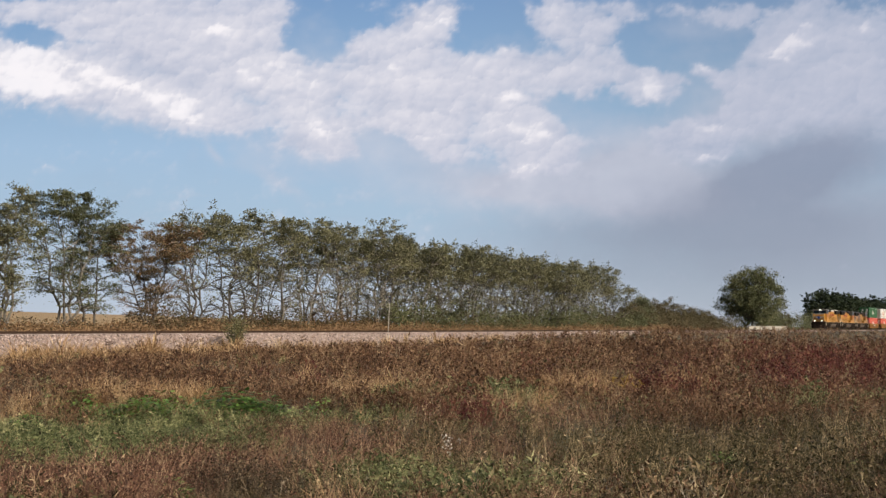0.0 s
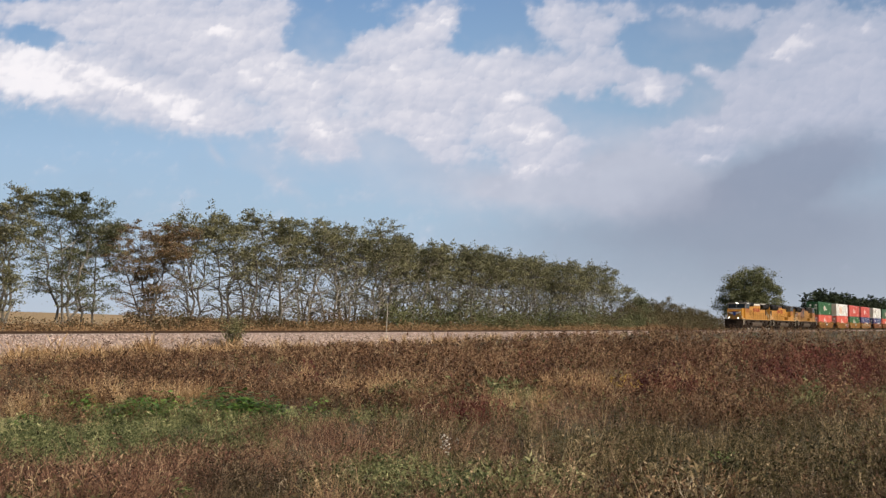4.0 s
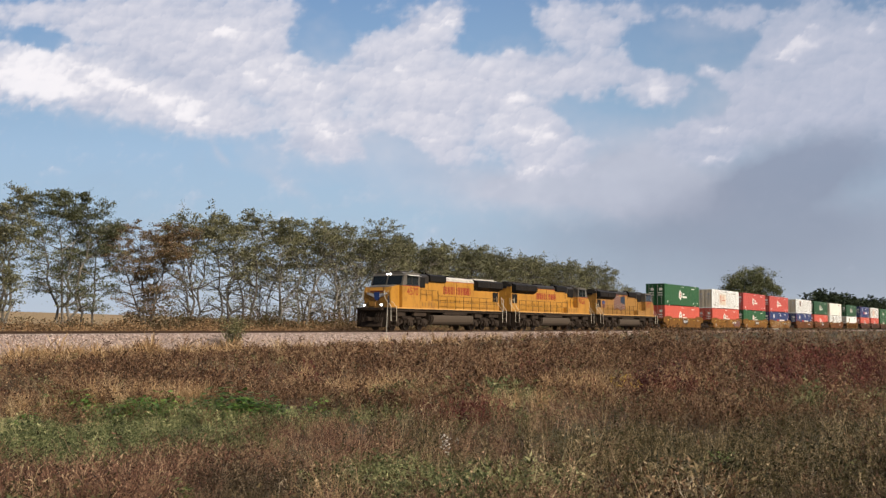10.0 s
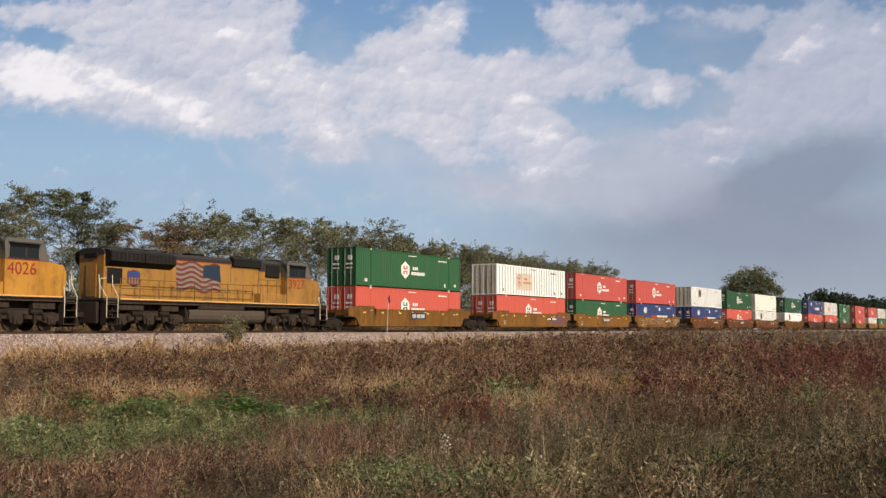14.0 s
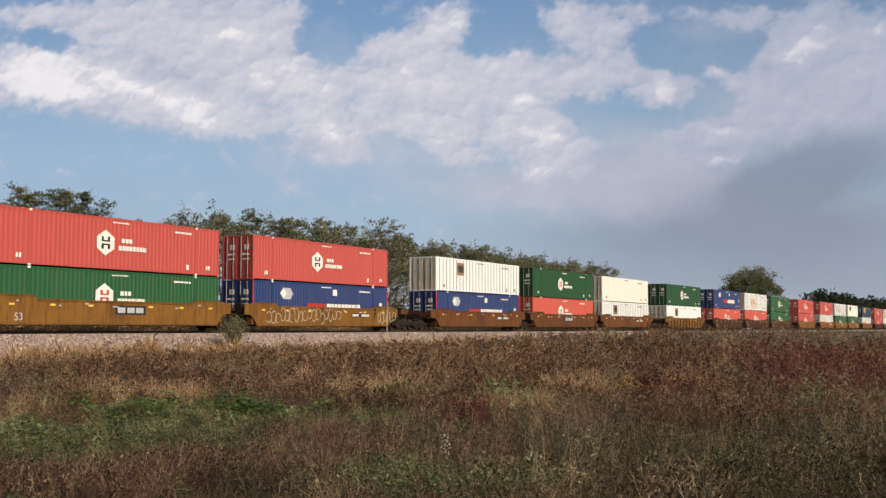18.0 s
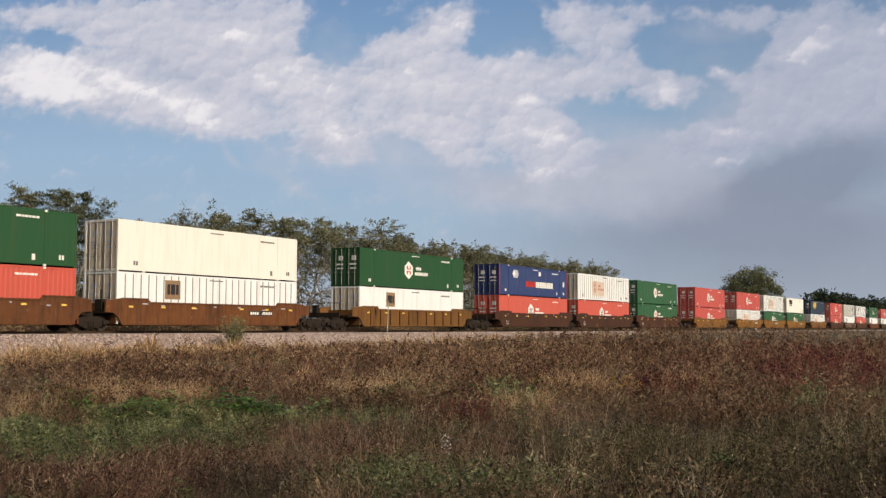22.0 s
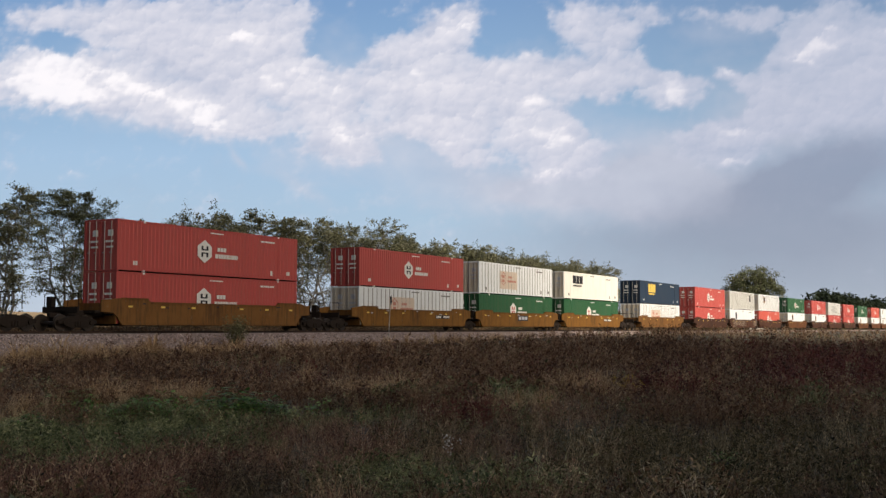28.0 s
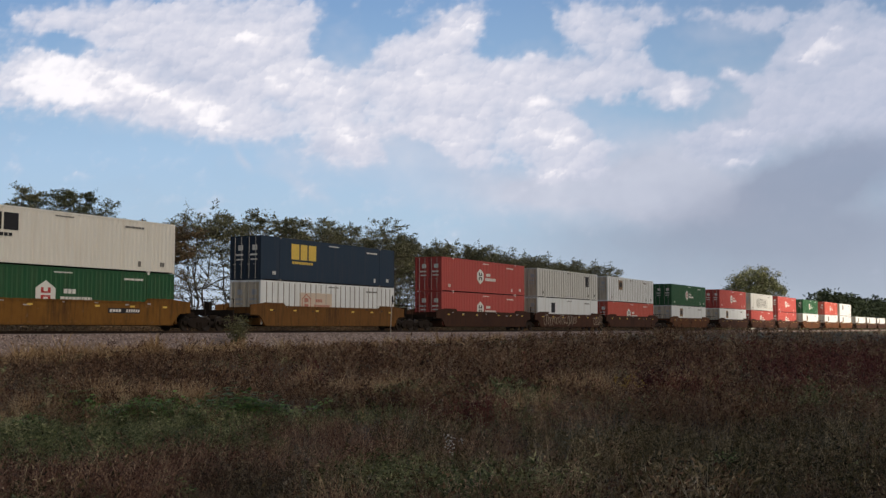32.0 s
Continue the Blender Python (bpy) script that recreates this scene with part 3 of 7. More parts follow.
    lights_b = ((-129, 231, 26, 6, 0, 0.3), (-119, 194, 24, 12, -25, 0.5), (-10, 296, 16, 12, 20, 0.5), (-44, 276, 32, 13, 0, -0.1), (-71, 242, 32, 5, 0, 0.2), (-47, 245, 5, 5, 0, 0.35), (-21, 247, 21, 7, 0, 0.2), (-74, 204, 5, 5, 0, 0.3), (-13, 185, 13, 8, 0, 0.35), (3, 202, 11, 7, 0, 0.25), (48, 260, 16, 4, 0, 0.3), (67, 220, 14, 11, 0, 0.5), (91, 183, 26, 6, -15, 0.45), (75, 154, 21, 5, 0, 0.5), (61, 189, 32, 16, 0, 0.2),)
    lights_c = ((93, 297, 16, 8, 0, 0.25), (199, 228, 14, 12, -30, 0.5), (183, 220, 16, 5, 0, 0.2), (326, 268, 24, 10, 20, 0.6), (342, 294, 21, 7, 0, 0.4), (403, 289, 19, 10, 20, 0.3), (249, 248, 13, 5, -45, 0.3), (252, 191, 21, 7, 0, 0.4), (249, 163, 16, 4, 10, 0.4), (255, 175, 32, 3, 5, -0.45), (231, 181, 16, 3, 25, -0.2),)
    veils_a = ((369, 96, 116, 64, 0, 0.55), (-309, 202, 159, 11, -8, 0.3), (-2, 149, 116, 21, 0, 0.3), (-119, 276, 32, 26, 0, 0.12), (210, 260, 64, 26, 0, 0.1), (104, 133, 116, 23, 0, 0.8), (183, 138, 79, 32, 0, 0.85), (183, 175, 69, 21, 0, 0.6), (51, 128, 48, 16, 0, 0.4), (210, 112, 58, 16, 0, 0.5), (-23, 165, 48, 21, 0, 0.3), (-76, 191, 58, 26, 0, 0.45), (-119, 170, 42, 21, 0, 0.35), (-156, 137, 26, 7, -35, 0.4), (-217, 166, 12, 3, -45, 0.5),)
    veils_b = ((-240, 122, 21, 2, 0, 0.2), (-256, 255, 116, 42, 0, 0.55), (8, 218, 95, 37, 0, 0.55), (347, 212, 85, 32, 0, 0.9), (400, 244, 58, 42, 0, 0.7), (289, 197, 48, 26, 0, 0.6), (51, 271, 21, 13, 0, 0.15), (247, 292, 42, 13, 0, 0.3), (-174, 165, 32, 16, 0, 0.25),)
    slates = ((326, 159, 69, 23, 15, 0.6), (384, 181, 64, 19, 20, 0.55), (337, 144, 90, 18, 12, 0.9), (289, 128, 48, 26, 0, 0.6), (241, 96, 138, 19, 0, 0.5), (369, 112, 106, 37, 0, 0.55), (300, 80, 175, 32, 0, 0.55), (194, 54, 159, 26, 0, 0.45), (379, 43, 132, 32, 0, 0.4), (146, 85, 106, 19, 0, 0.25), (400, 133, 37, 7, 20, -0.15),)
    wx, wy = drift_noise(U0, W0, 46, 1, 4), drift_noise(U0, W0, 46, 21, 4)
    fx, fy = drift_noise(U0, W0, 13, 41, 3), drift_noise(U0, W0, 13, 61, 3)

    def field(rows, bend=1.0):
        u, w = U0 + bend * (9 * wx + 3.2 * fx), W0 + bend * (6.5 * wy + 2.6 * fy)
        out = np.zeros_like(u)
        for cu, cw, ru, rw, tilt, weight in rows:
            c_, s_ = math.cos(radians(tilt)), math.sin(radians(tilt))
            x, y = u - cu, w - cw
            out += weight * np.exp(-(((x * c_ + y * s_) / ru) ** 2 + ((y * c_ - x * s_) / rw) ** 2) * 0.9)
        return out

    def blend(a, b, k):
        return a * (1 - k[..., None]) + b * k[..., None]
    broad, small, tiny = drift_noise(U0, W0 * 1.35, 46, 3, 4, 0.5), drift_noise(U0, W0 * 1.3, 17, 5, 4, 0.5), drift_noise(U0, W0 * 1.2, 6, 7, 3, 0.5)
    px, py = U0 + 5 * wx + 3 * fx, W0 * 1.3 + 5 * wy + 3 * fy
    puffs = puff_noise(px, py, 40, 9, 3, 0.42)
    hx, hy = U0 + 4 * wx + 2.5 * fx, W0 * 1.25 + 4 * wy + 2.5 * fy
    heads = 0.6 * head_noise(hx, hy, 26, 31) + 0.45 * head_noise(hx + 1.5 * tiny, hy + 1.5 * tiny, 11, 33)
    soft = drift_noise(U0, W0 * 1.6, 70, 11, 4, 0.5)
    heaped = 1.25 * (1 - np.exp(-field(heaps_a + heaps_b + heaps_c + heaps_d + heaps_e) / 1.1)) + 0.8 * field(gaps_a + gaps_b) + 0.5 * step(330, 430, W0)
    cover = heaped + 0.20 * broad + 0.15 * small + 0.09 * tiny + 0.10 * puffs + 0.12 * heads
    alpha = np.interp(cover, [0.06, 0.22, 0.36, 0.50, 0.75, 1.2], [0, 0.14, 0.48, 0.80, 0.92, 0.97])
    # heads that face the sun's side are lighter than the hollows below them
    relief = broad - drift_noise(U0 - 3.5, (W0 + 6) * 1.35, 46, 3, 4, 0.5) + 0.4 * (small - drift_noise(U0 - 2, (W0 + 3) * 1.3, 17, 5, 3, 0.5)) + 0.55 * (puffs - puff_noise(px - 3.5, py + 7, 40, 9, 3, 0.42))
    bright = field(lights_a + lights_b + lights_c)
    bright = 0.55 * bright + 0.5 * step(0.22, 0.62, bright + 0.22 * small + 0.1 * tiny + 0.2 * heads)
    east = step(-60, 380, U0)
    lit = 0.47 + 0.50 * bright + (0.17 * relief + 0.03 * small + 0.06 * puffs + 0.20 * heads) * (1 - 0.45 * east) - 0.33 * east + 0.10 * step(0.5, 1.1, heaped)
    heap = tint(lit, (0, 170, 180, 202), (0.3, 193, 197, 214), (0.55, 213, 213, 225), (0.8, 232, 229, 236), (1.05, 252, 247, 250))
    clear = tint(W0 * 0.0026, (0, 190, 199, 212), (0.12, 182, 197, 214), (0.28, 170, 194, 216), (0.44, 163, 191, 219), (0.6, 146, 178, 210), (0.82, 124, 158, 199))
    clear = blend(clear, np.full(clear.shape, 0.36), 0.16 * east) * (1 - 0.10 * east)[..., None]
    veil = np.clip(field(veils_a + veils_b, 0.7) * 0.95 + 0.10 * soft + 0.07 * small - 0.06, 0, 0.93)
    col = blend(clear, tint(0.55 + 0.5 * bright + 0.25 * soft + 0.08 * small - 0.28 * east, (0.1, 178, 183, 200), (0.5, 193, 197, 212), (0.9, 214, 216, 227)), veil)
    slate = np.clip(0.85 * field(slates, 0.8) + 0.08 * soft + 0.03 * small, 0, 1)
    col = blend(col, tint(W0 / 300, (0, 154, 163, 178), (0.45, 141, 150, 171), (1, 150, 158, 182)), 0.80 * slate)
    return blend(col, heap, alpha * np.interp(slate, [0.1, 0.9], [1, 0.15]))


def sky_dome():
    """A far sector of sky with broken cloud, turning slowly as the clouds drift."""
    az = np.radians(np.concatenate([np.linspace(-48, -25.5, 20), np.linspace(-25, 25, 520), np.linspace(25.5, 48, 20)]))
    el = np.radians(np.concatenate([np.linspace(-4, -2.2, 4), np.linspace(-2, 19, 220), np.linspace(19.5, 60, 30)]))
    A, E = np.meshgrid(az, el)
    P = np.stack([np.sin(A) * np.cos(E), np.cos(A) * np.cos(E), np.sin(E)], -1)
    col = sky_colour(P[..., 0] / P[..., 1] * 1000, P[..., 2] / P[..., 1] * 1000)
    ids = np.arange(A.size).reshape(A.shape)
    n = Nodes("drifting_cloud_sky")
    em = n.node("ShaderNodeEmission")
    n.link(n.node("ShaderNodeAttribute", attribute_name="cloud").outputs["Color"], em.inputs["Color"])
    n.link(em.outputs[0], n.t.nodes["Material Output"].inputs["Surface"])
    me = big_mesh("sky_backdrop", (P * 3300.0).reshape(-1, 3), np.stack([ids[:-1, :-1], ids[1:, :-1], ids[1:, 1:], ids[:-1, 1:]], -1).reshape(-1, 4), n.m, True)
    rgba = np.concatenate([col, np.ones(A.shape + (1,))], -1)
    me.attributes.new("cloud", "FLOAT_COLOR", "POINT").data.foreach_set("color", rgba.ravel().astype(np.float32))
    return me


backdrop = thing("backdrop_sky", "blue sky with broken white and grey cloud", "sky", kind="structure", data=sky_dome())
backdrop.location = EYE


# ---- train ----
# Local frame of every vehicle: x along the line (towards the train's rear), y away from the camera's side, z up from the rail head.
V19, ACC = 18.386, 0.0069
MOVERS, WHEELS = [], []
CL, CW, CH = 16.15, 1.3, 2.90  # container length, half-width, height
POST = (2.03, 14.12)


def corrugated(pitch=0.30, depth=0.035):
    """The outer skin of a corrugated side as x, y pairs."""
    pts = [(0.08, 0.0)]
    for a, b in ((0.12, POST[0] - 0.1), (POST[0] + 0.1, POST[1] - 0.1), (POST[1] + 0.1, CL - 0.12)):
        k = max(1, round((b - a) / pitch))
        w = (b - a) / k
        for i in range(k):
            x = a + i * w
            pts += [(x, 0.0), (x + w * 0.16, depth), (x + w * 0.5, depth), (x + w * 0.66, 0.0)]
        pts.append((b, 0.0))
    pts.append((CL - 0.08, 0.0))
    return pts


def side_skin(style, near):
    sh = Shape()
    y = -CW if near else CW
    if style == "corrugated":
        pts = [(x, y + (0.012 + d) * (1 if near else -1)) for x, d in corrugated()]
    else:
        pts = [(0.08, y + 0.012 * (1 if near else -1)), (CL - 0.08, y + 0.012 * (1 if near else -1))]
    back = [(x, y + 0.07 * (1 if near else -1)) for x in (CL - 0.08, 0.08)]
    return sh.prism(pts + back, 0.16, CH - 0.1, "z")


MESHES = {}


def shared(key, make, material):
    if key not in MESHES:
        MESHES[key] = make().mesh(key[0], material)
    return MESHES[key]


def container_frame():
    sh = Shape()
    for x in (0.0, CL - 0.13):
        for y in (-CW, CW - 0.12):
            sh.box(x, x + 0.13, y, y + 0.12, 0, CH)
    for y in (-CW + 0.006, CW - 0.1):
        sh.box(0.13, CL - 0.13, y, y + 0.094, CH - 0.1, CH - 0.004)
        sh.box(0.13, CL - 0.13, y, y + 0.094, 0.075, 0.16)
    for x in (0.006, CL - 0.12):
        sh.box(x, x + 0.11, -CW + 0.12, CW - 0.12, CH - 0.12, CH - 0.004)
        sh.box(x, x + 0.11, -CW + 0.12, CW - 0.12, 0.012, 0.15)
    for x in POST:
        for y in (-CW - 0.004, CW - 0.06):
            sh.box(x - 0.08, x + 0.08, y, y + 0.064, 0.16, CH - 0.1)
    return sh


def casting(x, y, z):
    return Shape().box(x - 0.085, x + 0.085, y - 0.07, y + 0.07, z - 0.06, z + 0.06, 0.012)


def hexagon(cx, cz, w, h, cut=0.28):
    return [(cx - w, cz - h * (1 - 2 * cut)), (cx, cz - h), (cx + w, cz - h * (1 - 2 * cut)), (cx + w, cz + h * (1 - 2 * cut)), (cx, cz + h), (cx - w, cz + h * (1 - 2 * cut))]


def mark(sh, outline, lift=0.0):
    return sh.prism(outline, -CW - 0.006 - lift, -CW + 0.012)


def rect(x0, x1, z0, z1, lean=0.0):
    return [(x0, z0), (x1, z0), (x1 + lean, z1), (x0 + lean, z1)]


def word(sh, x, z, widths, h, gap=0.05, lift=0.0):
    """A row of blocks as long and high as a word."""
    for w in widths:
        mark(sh, rect(x, x + w, z, z + h), lift)
        x += w + gap
    return sh


def container(label, color, style, badge, group="containers on the train", tall_marks=True):
    end_color = "white_end" if color in ("white", "cream", "white_grey") else color
    ob = thing("shipping_container", label, "container", group)
    skin = M[color]
    for near in (True, False):
        part("side_panel", shared(("side_panel", style, near, color), lambda: side_skin(style, near), skin), skin, ob)
    part("roof", shared(("roof", color), lambda: Shape().box(0.1, CL - 0.1, -CW + 0.1, CW - 0.1, CH - 0.05, CH - 0.02), skin), skin, ob)
    part("floor", shared(("floor",), lambda: Shape().box(0.1, CL - 0.1, -CW + 0.1, CW - 0.1, 0.05, 0.14), M["gear"]), None, ob)
    part("frame", shared(("frame", color), container_frame, skin), skin, ob)
    part("rear_wall", shared(("rear_wall", color), lambda: Shape().box(CL - 0.1, CL - 0.04, -CW + 0.12, CW - 0.12, 0.15, CH - 0.12), skin), skin, ob)
    # two door leaves with their lock rods face the head of the train
    for y0, y1 in ((-CW + 0.125, -0.012), (0.012, CW - 0.125)):
        def leaf():
            sh = Shape().box(0.03, 0.075, y0, y1, 0.155, CH - 0.125)
            for k in range(4):
                z = 0.22 + k * 0.64
                sh.box(0.012, 0.03, y0 + 0.07, y1 - 0.07, z, z + 0.5)
            return sh
        door = part("door", shared(("door", color, y0), leaf, M[end_color]), None, ob)
        for k in (0.28, 0.74):
            y = y0 + (y1 - y0) * k
            part("lock_rod", shared(("lock_rod", y), lambda: Shape().tube([(-0.012, y, 0.1), (-0.012, y, CH - 0.08)], 0.02, 6).box(-0.03, 0.0, y - 0.05, y + 0.16, 1.02, 1.06), M["steel"]), None, door, "steel lock rod")
        if tall_marks:
            part("door_placard", shared(("door_placard", y0, color in ("white", "cream", "white_grey")), lambda: Shape().box(0.004, 0.014, y0 + 0.22, y0 + 0.62, 1.95, 2.3).box(0.004, 0.014, y0 + 0.2, y0 + 0.8, 1.6, 1.72).box(0.004, 0.014, y0 + 0.2, y0 + 0.75, 1.3, 1.4), M["mark_silver" if color in ("white", "cream", "white_grey", "navy") else "mark_white"]), None, door)
    for x in (POST[0], POST[1]):
        for z in (0.06, CH - 0.06):
            part("corner_casting", shared(("corner_casting", x, z, color == "navy"), lambda: casting(x, -CW + 0.06, z), M["mark_white" if color not in ("cream", "navy") else "seam"]), None, ob)
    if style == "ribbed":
        # raised ribs, with the shadow of the panel seams put into their grey
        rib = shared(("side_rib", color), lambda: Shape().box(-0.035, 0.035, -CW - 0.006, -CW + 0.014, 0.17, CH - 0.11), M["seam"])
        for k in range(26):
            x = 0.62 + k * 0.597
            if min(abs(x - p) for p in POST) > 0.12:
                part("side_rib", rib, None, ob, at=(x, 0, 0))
    light = color in ("white", "cream", "white_grey")
    ink = M["ink_grey" if light else "mark_white"]
    part("code_marking", shared(("code_marking", light), lambda: word(word(word(Shape(), 7.5, 2.62, (0.18, 0.14, 0.2, 0.16, 0.2, 0.16), 0.07, 0.03), 12.3, 2.42, (0.3, 0.1, 0.22, 0.14, 0.2, 0.18), 0.11, 0.05), 13.3, 0.3, (0.2,), 0.3), ink), None, ob)
    part("length_marking", shared(("length_marking", light), lambda: word(word(Shape(), 1.2, 0.38, (0.12, 0.14), 0.24, 0.06), 15.0, 0.38, (0.12, 0.14), 0.24, 0.06), ink), None, ob)
    badges(ob, badge)
    return ob


def badges(ob, badge):
    """Emblems as plain shapes in their colours."""
    def put(name, shape, mat, label=""):
        part(name, shape, M[mat], ob, label)
    cx, cz = 7.0, 1.5
    if badge in ("hex_white", "hex_red", "hex_outline"):
        if badge == "hex_outline":
            cx = 4.9
            put("film_patch", mark(Shape(), rect(4.15, 7.9, 0.55, 2.2)), "tan_patch", "faded tan stained patch")
            ring = Shape()
            o, i_ = hexagon(cx, cz, 0.52, 0.66), hexagon(cx, cz, 0.44, 0.55)
            ring.add([(x, -CW - 0.014, z) for x, z in o + i_], [(k, (k + 1) % 6, 6 + (k + 1) % 6, 6 + k) for k in range(6)])
            put("emblem", ring, "faded_red", "red hexagon outline emblem")
            put("emblem_figure", mark(mark(Shape(), rect(cx - 0.22, cx + 0.22, cz + 0.06, cz + 0.34), 0.008), rect(cx - 0.22, cx + 0.22, cz - 0.34, cz - 0.06), 0.008), "faded_red")
            put("lettering", word(word(Shape(), 5.95, 1.58, (0.24, 0.2, 0.22), 0.2, 0.05, 0.008), 5.8, 1.2, (0.22, 0.16, 0.18, 0.18, 0.18, 0.06, 0.1, 0.18, 0.14), 0.2, 0.05, 0.008), "faded_red", "faded red lettering blocks")
            return
        put("emblem", mark(Shape(), hexagon(cx, cz, 0.62, 0.70)), "mark_white", "white hexagon emblem")
        tone = "mark_dark" if badge == "hex_white" else "mark_red"
        blocks = Shape()
        for z0 in (0.06, -0.34):
            for x0, x1 in ((-0.3, -0.14), (0.14, 0.3)):
                mark(blocks, rect(cx + x0, cx + x1, cz + z0, cz + z0 + 0.28), 0.008)
        for z0, z1 in ((0.06, 0.14), (-0.14, -0.06)):
            mark(blocks, rect(cx - 0.14, cx + 0.14, cz + z0, cz + z1), 0.008)
        put("emblem_figure", blocks, tone)
        put("lettering", word(word(Shape(), 8.15, 1.56, (0.24, 0.2, 0.22), 0.24, 0.06), 7.95, 1.14, (0.26, 0.18, 0.2, 0.2, 0.2, 0.06, 0.1, 0.2, 0.16, 0.06), 0.26, 0.05), "mark_white", "white lettering blocks")
    elif badge == "train":
        put("emblem", mark(Shape(), [(2.85, 2.1), (3.15, 1.72), (3.95, 1.72), (4.25, 2.1), (3.95, 2.48), (3.15, 2.48)]), "mark_silver", "silver emblem")
        put("emblem_figure", mark(Shape(), [(2.85, 2.1), (3.2, 1.78), (3.55, 2.1), (3.2, 2.42)], 0.008), "mark_white")
        put("red_lettering", word(Shape(), 5.9, 0.95, (0.42, 0.34, 0.36, 0.34, 0.36), 0.55, 0.08), "mark_red", "red lettering blocks")
        put("lettering", word(Shape(), 8.15, 0.92, (0.46, 0.34, 0.36, 0.36, 0.36, 0.34, 0.36, 0.36, 0.16, 0.4), 0.58, 0.08), "mark_white", "white lettering blocks")
        put("placard", word(Shape(), 8.9, 2.1, (0.5,), 0.42), "mark_white")
        put("placard", word(Shape(), 15.0, 1.2, (0.36,), 0.5), "mark_white")
        put("red_stripe", mark(Shape(), rect(0.01, 0.12, 0.05, CH - 0.05), 0.004), "mark_red", "red corner stripe")
        put("red_stripe", mark(Shape(), rect(CL - 0.12, CL - 0.01, 0.05, CH - 0.05), 0.004), "mark_red", "red corner stripe")
    elif badge == "square":
        put("emblem", mark(Shape(), rect(3.7, 4.95, 1.45, 2.55)), "brown_film", "worn brown square emblem")
        put("emblem_figure", word(Shape(), 3.88, 1.72, (0.22, 0.34, 0.22), 0.6, 0.07, 0.008), "mark_dark")
    elif badge == "square_far":
        put("emblem", mark(Shape(), rect(12.6, 13.5, 1.4, 2.5)), "mark_dark", "dark square emblem")
    elif badge == "three_yellow":
        put("lettering", word(Shape(), 3.2, 1.5, (0.85, 0.75, 0.85), 1.05, 0.16), "mark_yellow", "big yellow lettering blocks")
        put("small_lettering", word(Shape(), 3.3, 1.2, (0.2, 0.2, 0.16, 0.2, 0.24, 0.2, 0.2, 0.2, 0.2), 0.17, 0.06), "mark_yellow")
    elif badge == "three_black":
        put("lettering", word(Shape(), 2.5, 1.7, (0.85, 0.75, 0.85), 0.85, 0.14), "mark_dark", "big black lettering blocks")
        put("small_lettering", word(Shape(), 2.6, 1.38, (0.2, 0.2, 0.16, 0.2, 0.24, 0.2, 0.2, 0.2, 0.2), 0.17, 0.06), "mark_dark")
    elif badge == "scrawl":
        put("scrawl", scrawl(4.0, 11.5, 0.5, 2.3, 9, 4), "mark_dark", "black sprayed scrawl")
    elif badge == "scrawl_low":
        put("emblem", mark(Shape(), rect(3.4, 4.3, 1.4, 2.4)), "mark_dark")
        put("scrawl", scrawl(3.0, 15.0, 0.0, 1.0, 16, 6), "mark_silver", "grey sprayed scrawl")


def scrawl(x0, x1, z0, z1, count, seed, y=-CW - 0.008, r=0.05):
    """Loops of sprayed line."""
    rr = random.Random(seed)
    sh = Shape()
    w = (x1 - x0) / count
    for k in range(count):
        cx, cz = x0 + (k + 0.5) * w, rr.uniform(z0 + 0.35 * (z1 - z0), z1 - 0.35 * (z1 - z0))
        rx, rz = w * rr.uniform(0.4, 0.7), (z1 - z0) * rr.uniform(0.25, 0.48)
        a0, n_ = rr.uniform(0, 6.28), 9
        pts = [(cx + rx * math.cos(a0 + i * 0.62), cz + rz * math.sin(a0 + i * 0.62 * rr.choice((1, 1, 1.06)))) for i in range(n_)]
        for (xa, za), (xb, zb) in zip(pts, pts[1:]):
            d = Vector((xb - xa, zb - za)).normalized() * r
            sh.add([(xa - d.y, y, za + d.x), (xa + d.y, y, za - d.x), (xb + d.y, y - 0.002, zb - d.x), (xb - d.y, y - 0.002, zb + d.x)], [(0, 1, 2, 3)])
    return sh


def wheelset(parent, x, r, seed):
    def make():
        sh = Shape()
        for s_ in (-1, 1):
            sh.disc(0, 0, s_ * 0.70, s_ * 0.735, r + 0.026, 20)
            sh.disc(0, 0, s_ * 0.735, s_ * 0.84, r, 20)
            sh.disc(0, 0, s_ * 0.84, s_ * 0.87, r * 0.45, 10)
            for k in range(4):
                a = k * math.pi / 2
                sh.box(math.cos(a) * r * 0.6 - 0.04, math.cos(a) * r * 0.6 + 0.04, s_ * 0.842, s_ * 0.852, math.sin(a) * r * 0.6 - 0.04, math.sin(a) * r * 0.6 + 0.04)
        return sh.disc(0, 0, -0.95, 0.95, 0.085, 8)
    ob = part("wheelset", shared(("wheelset", r), make, M["wheel"]), None, parent)
    WHEELS.append((ob, x, r, seed))
    ob.location = (x, 0, r)
    return ob


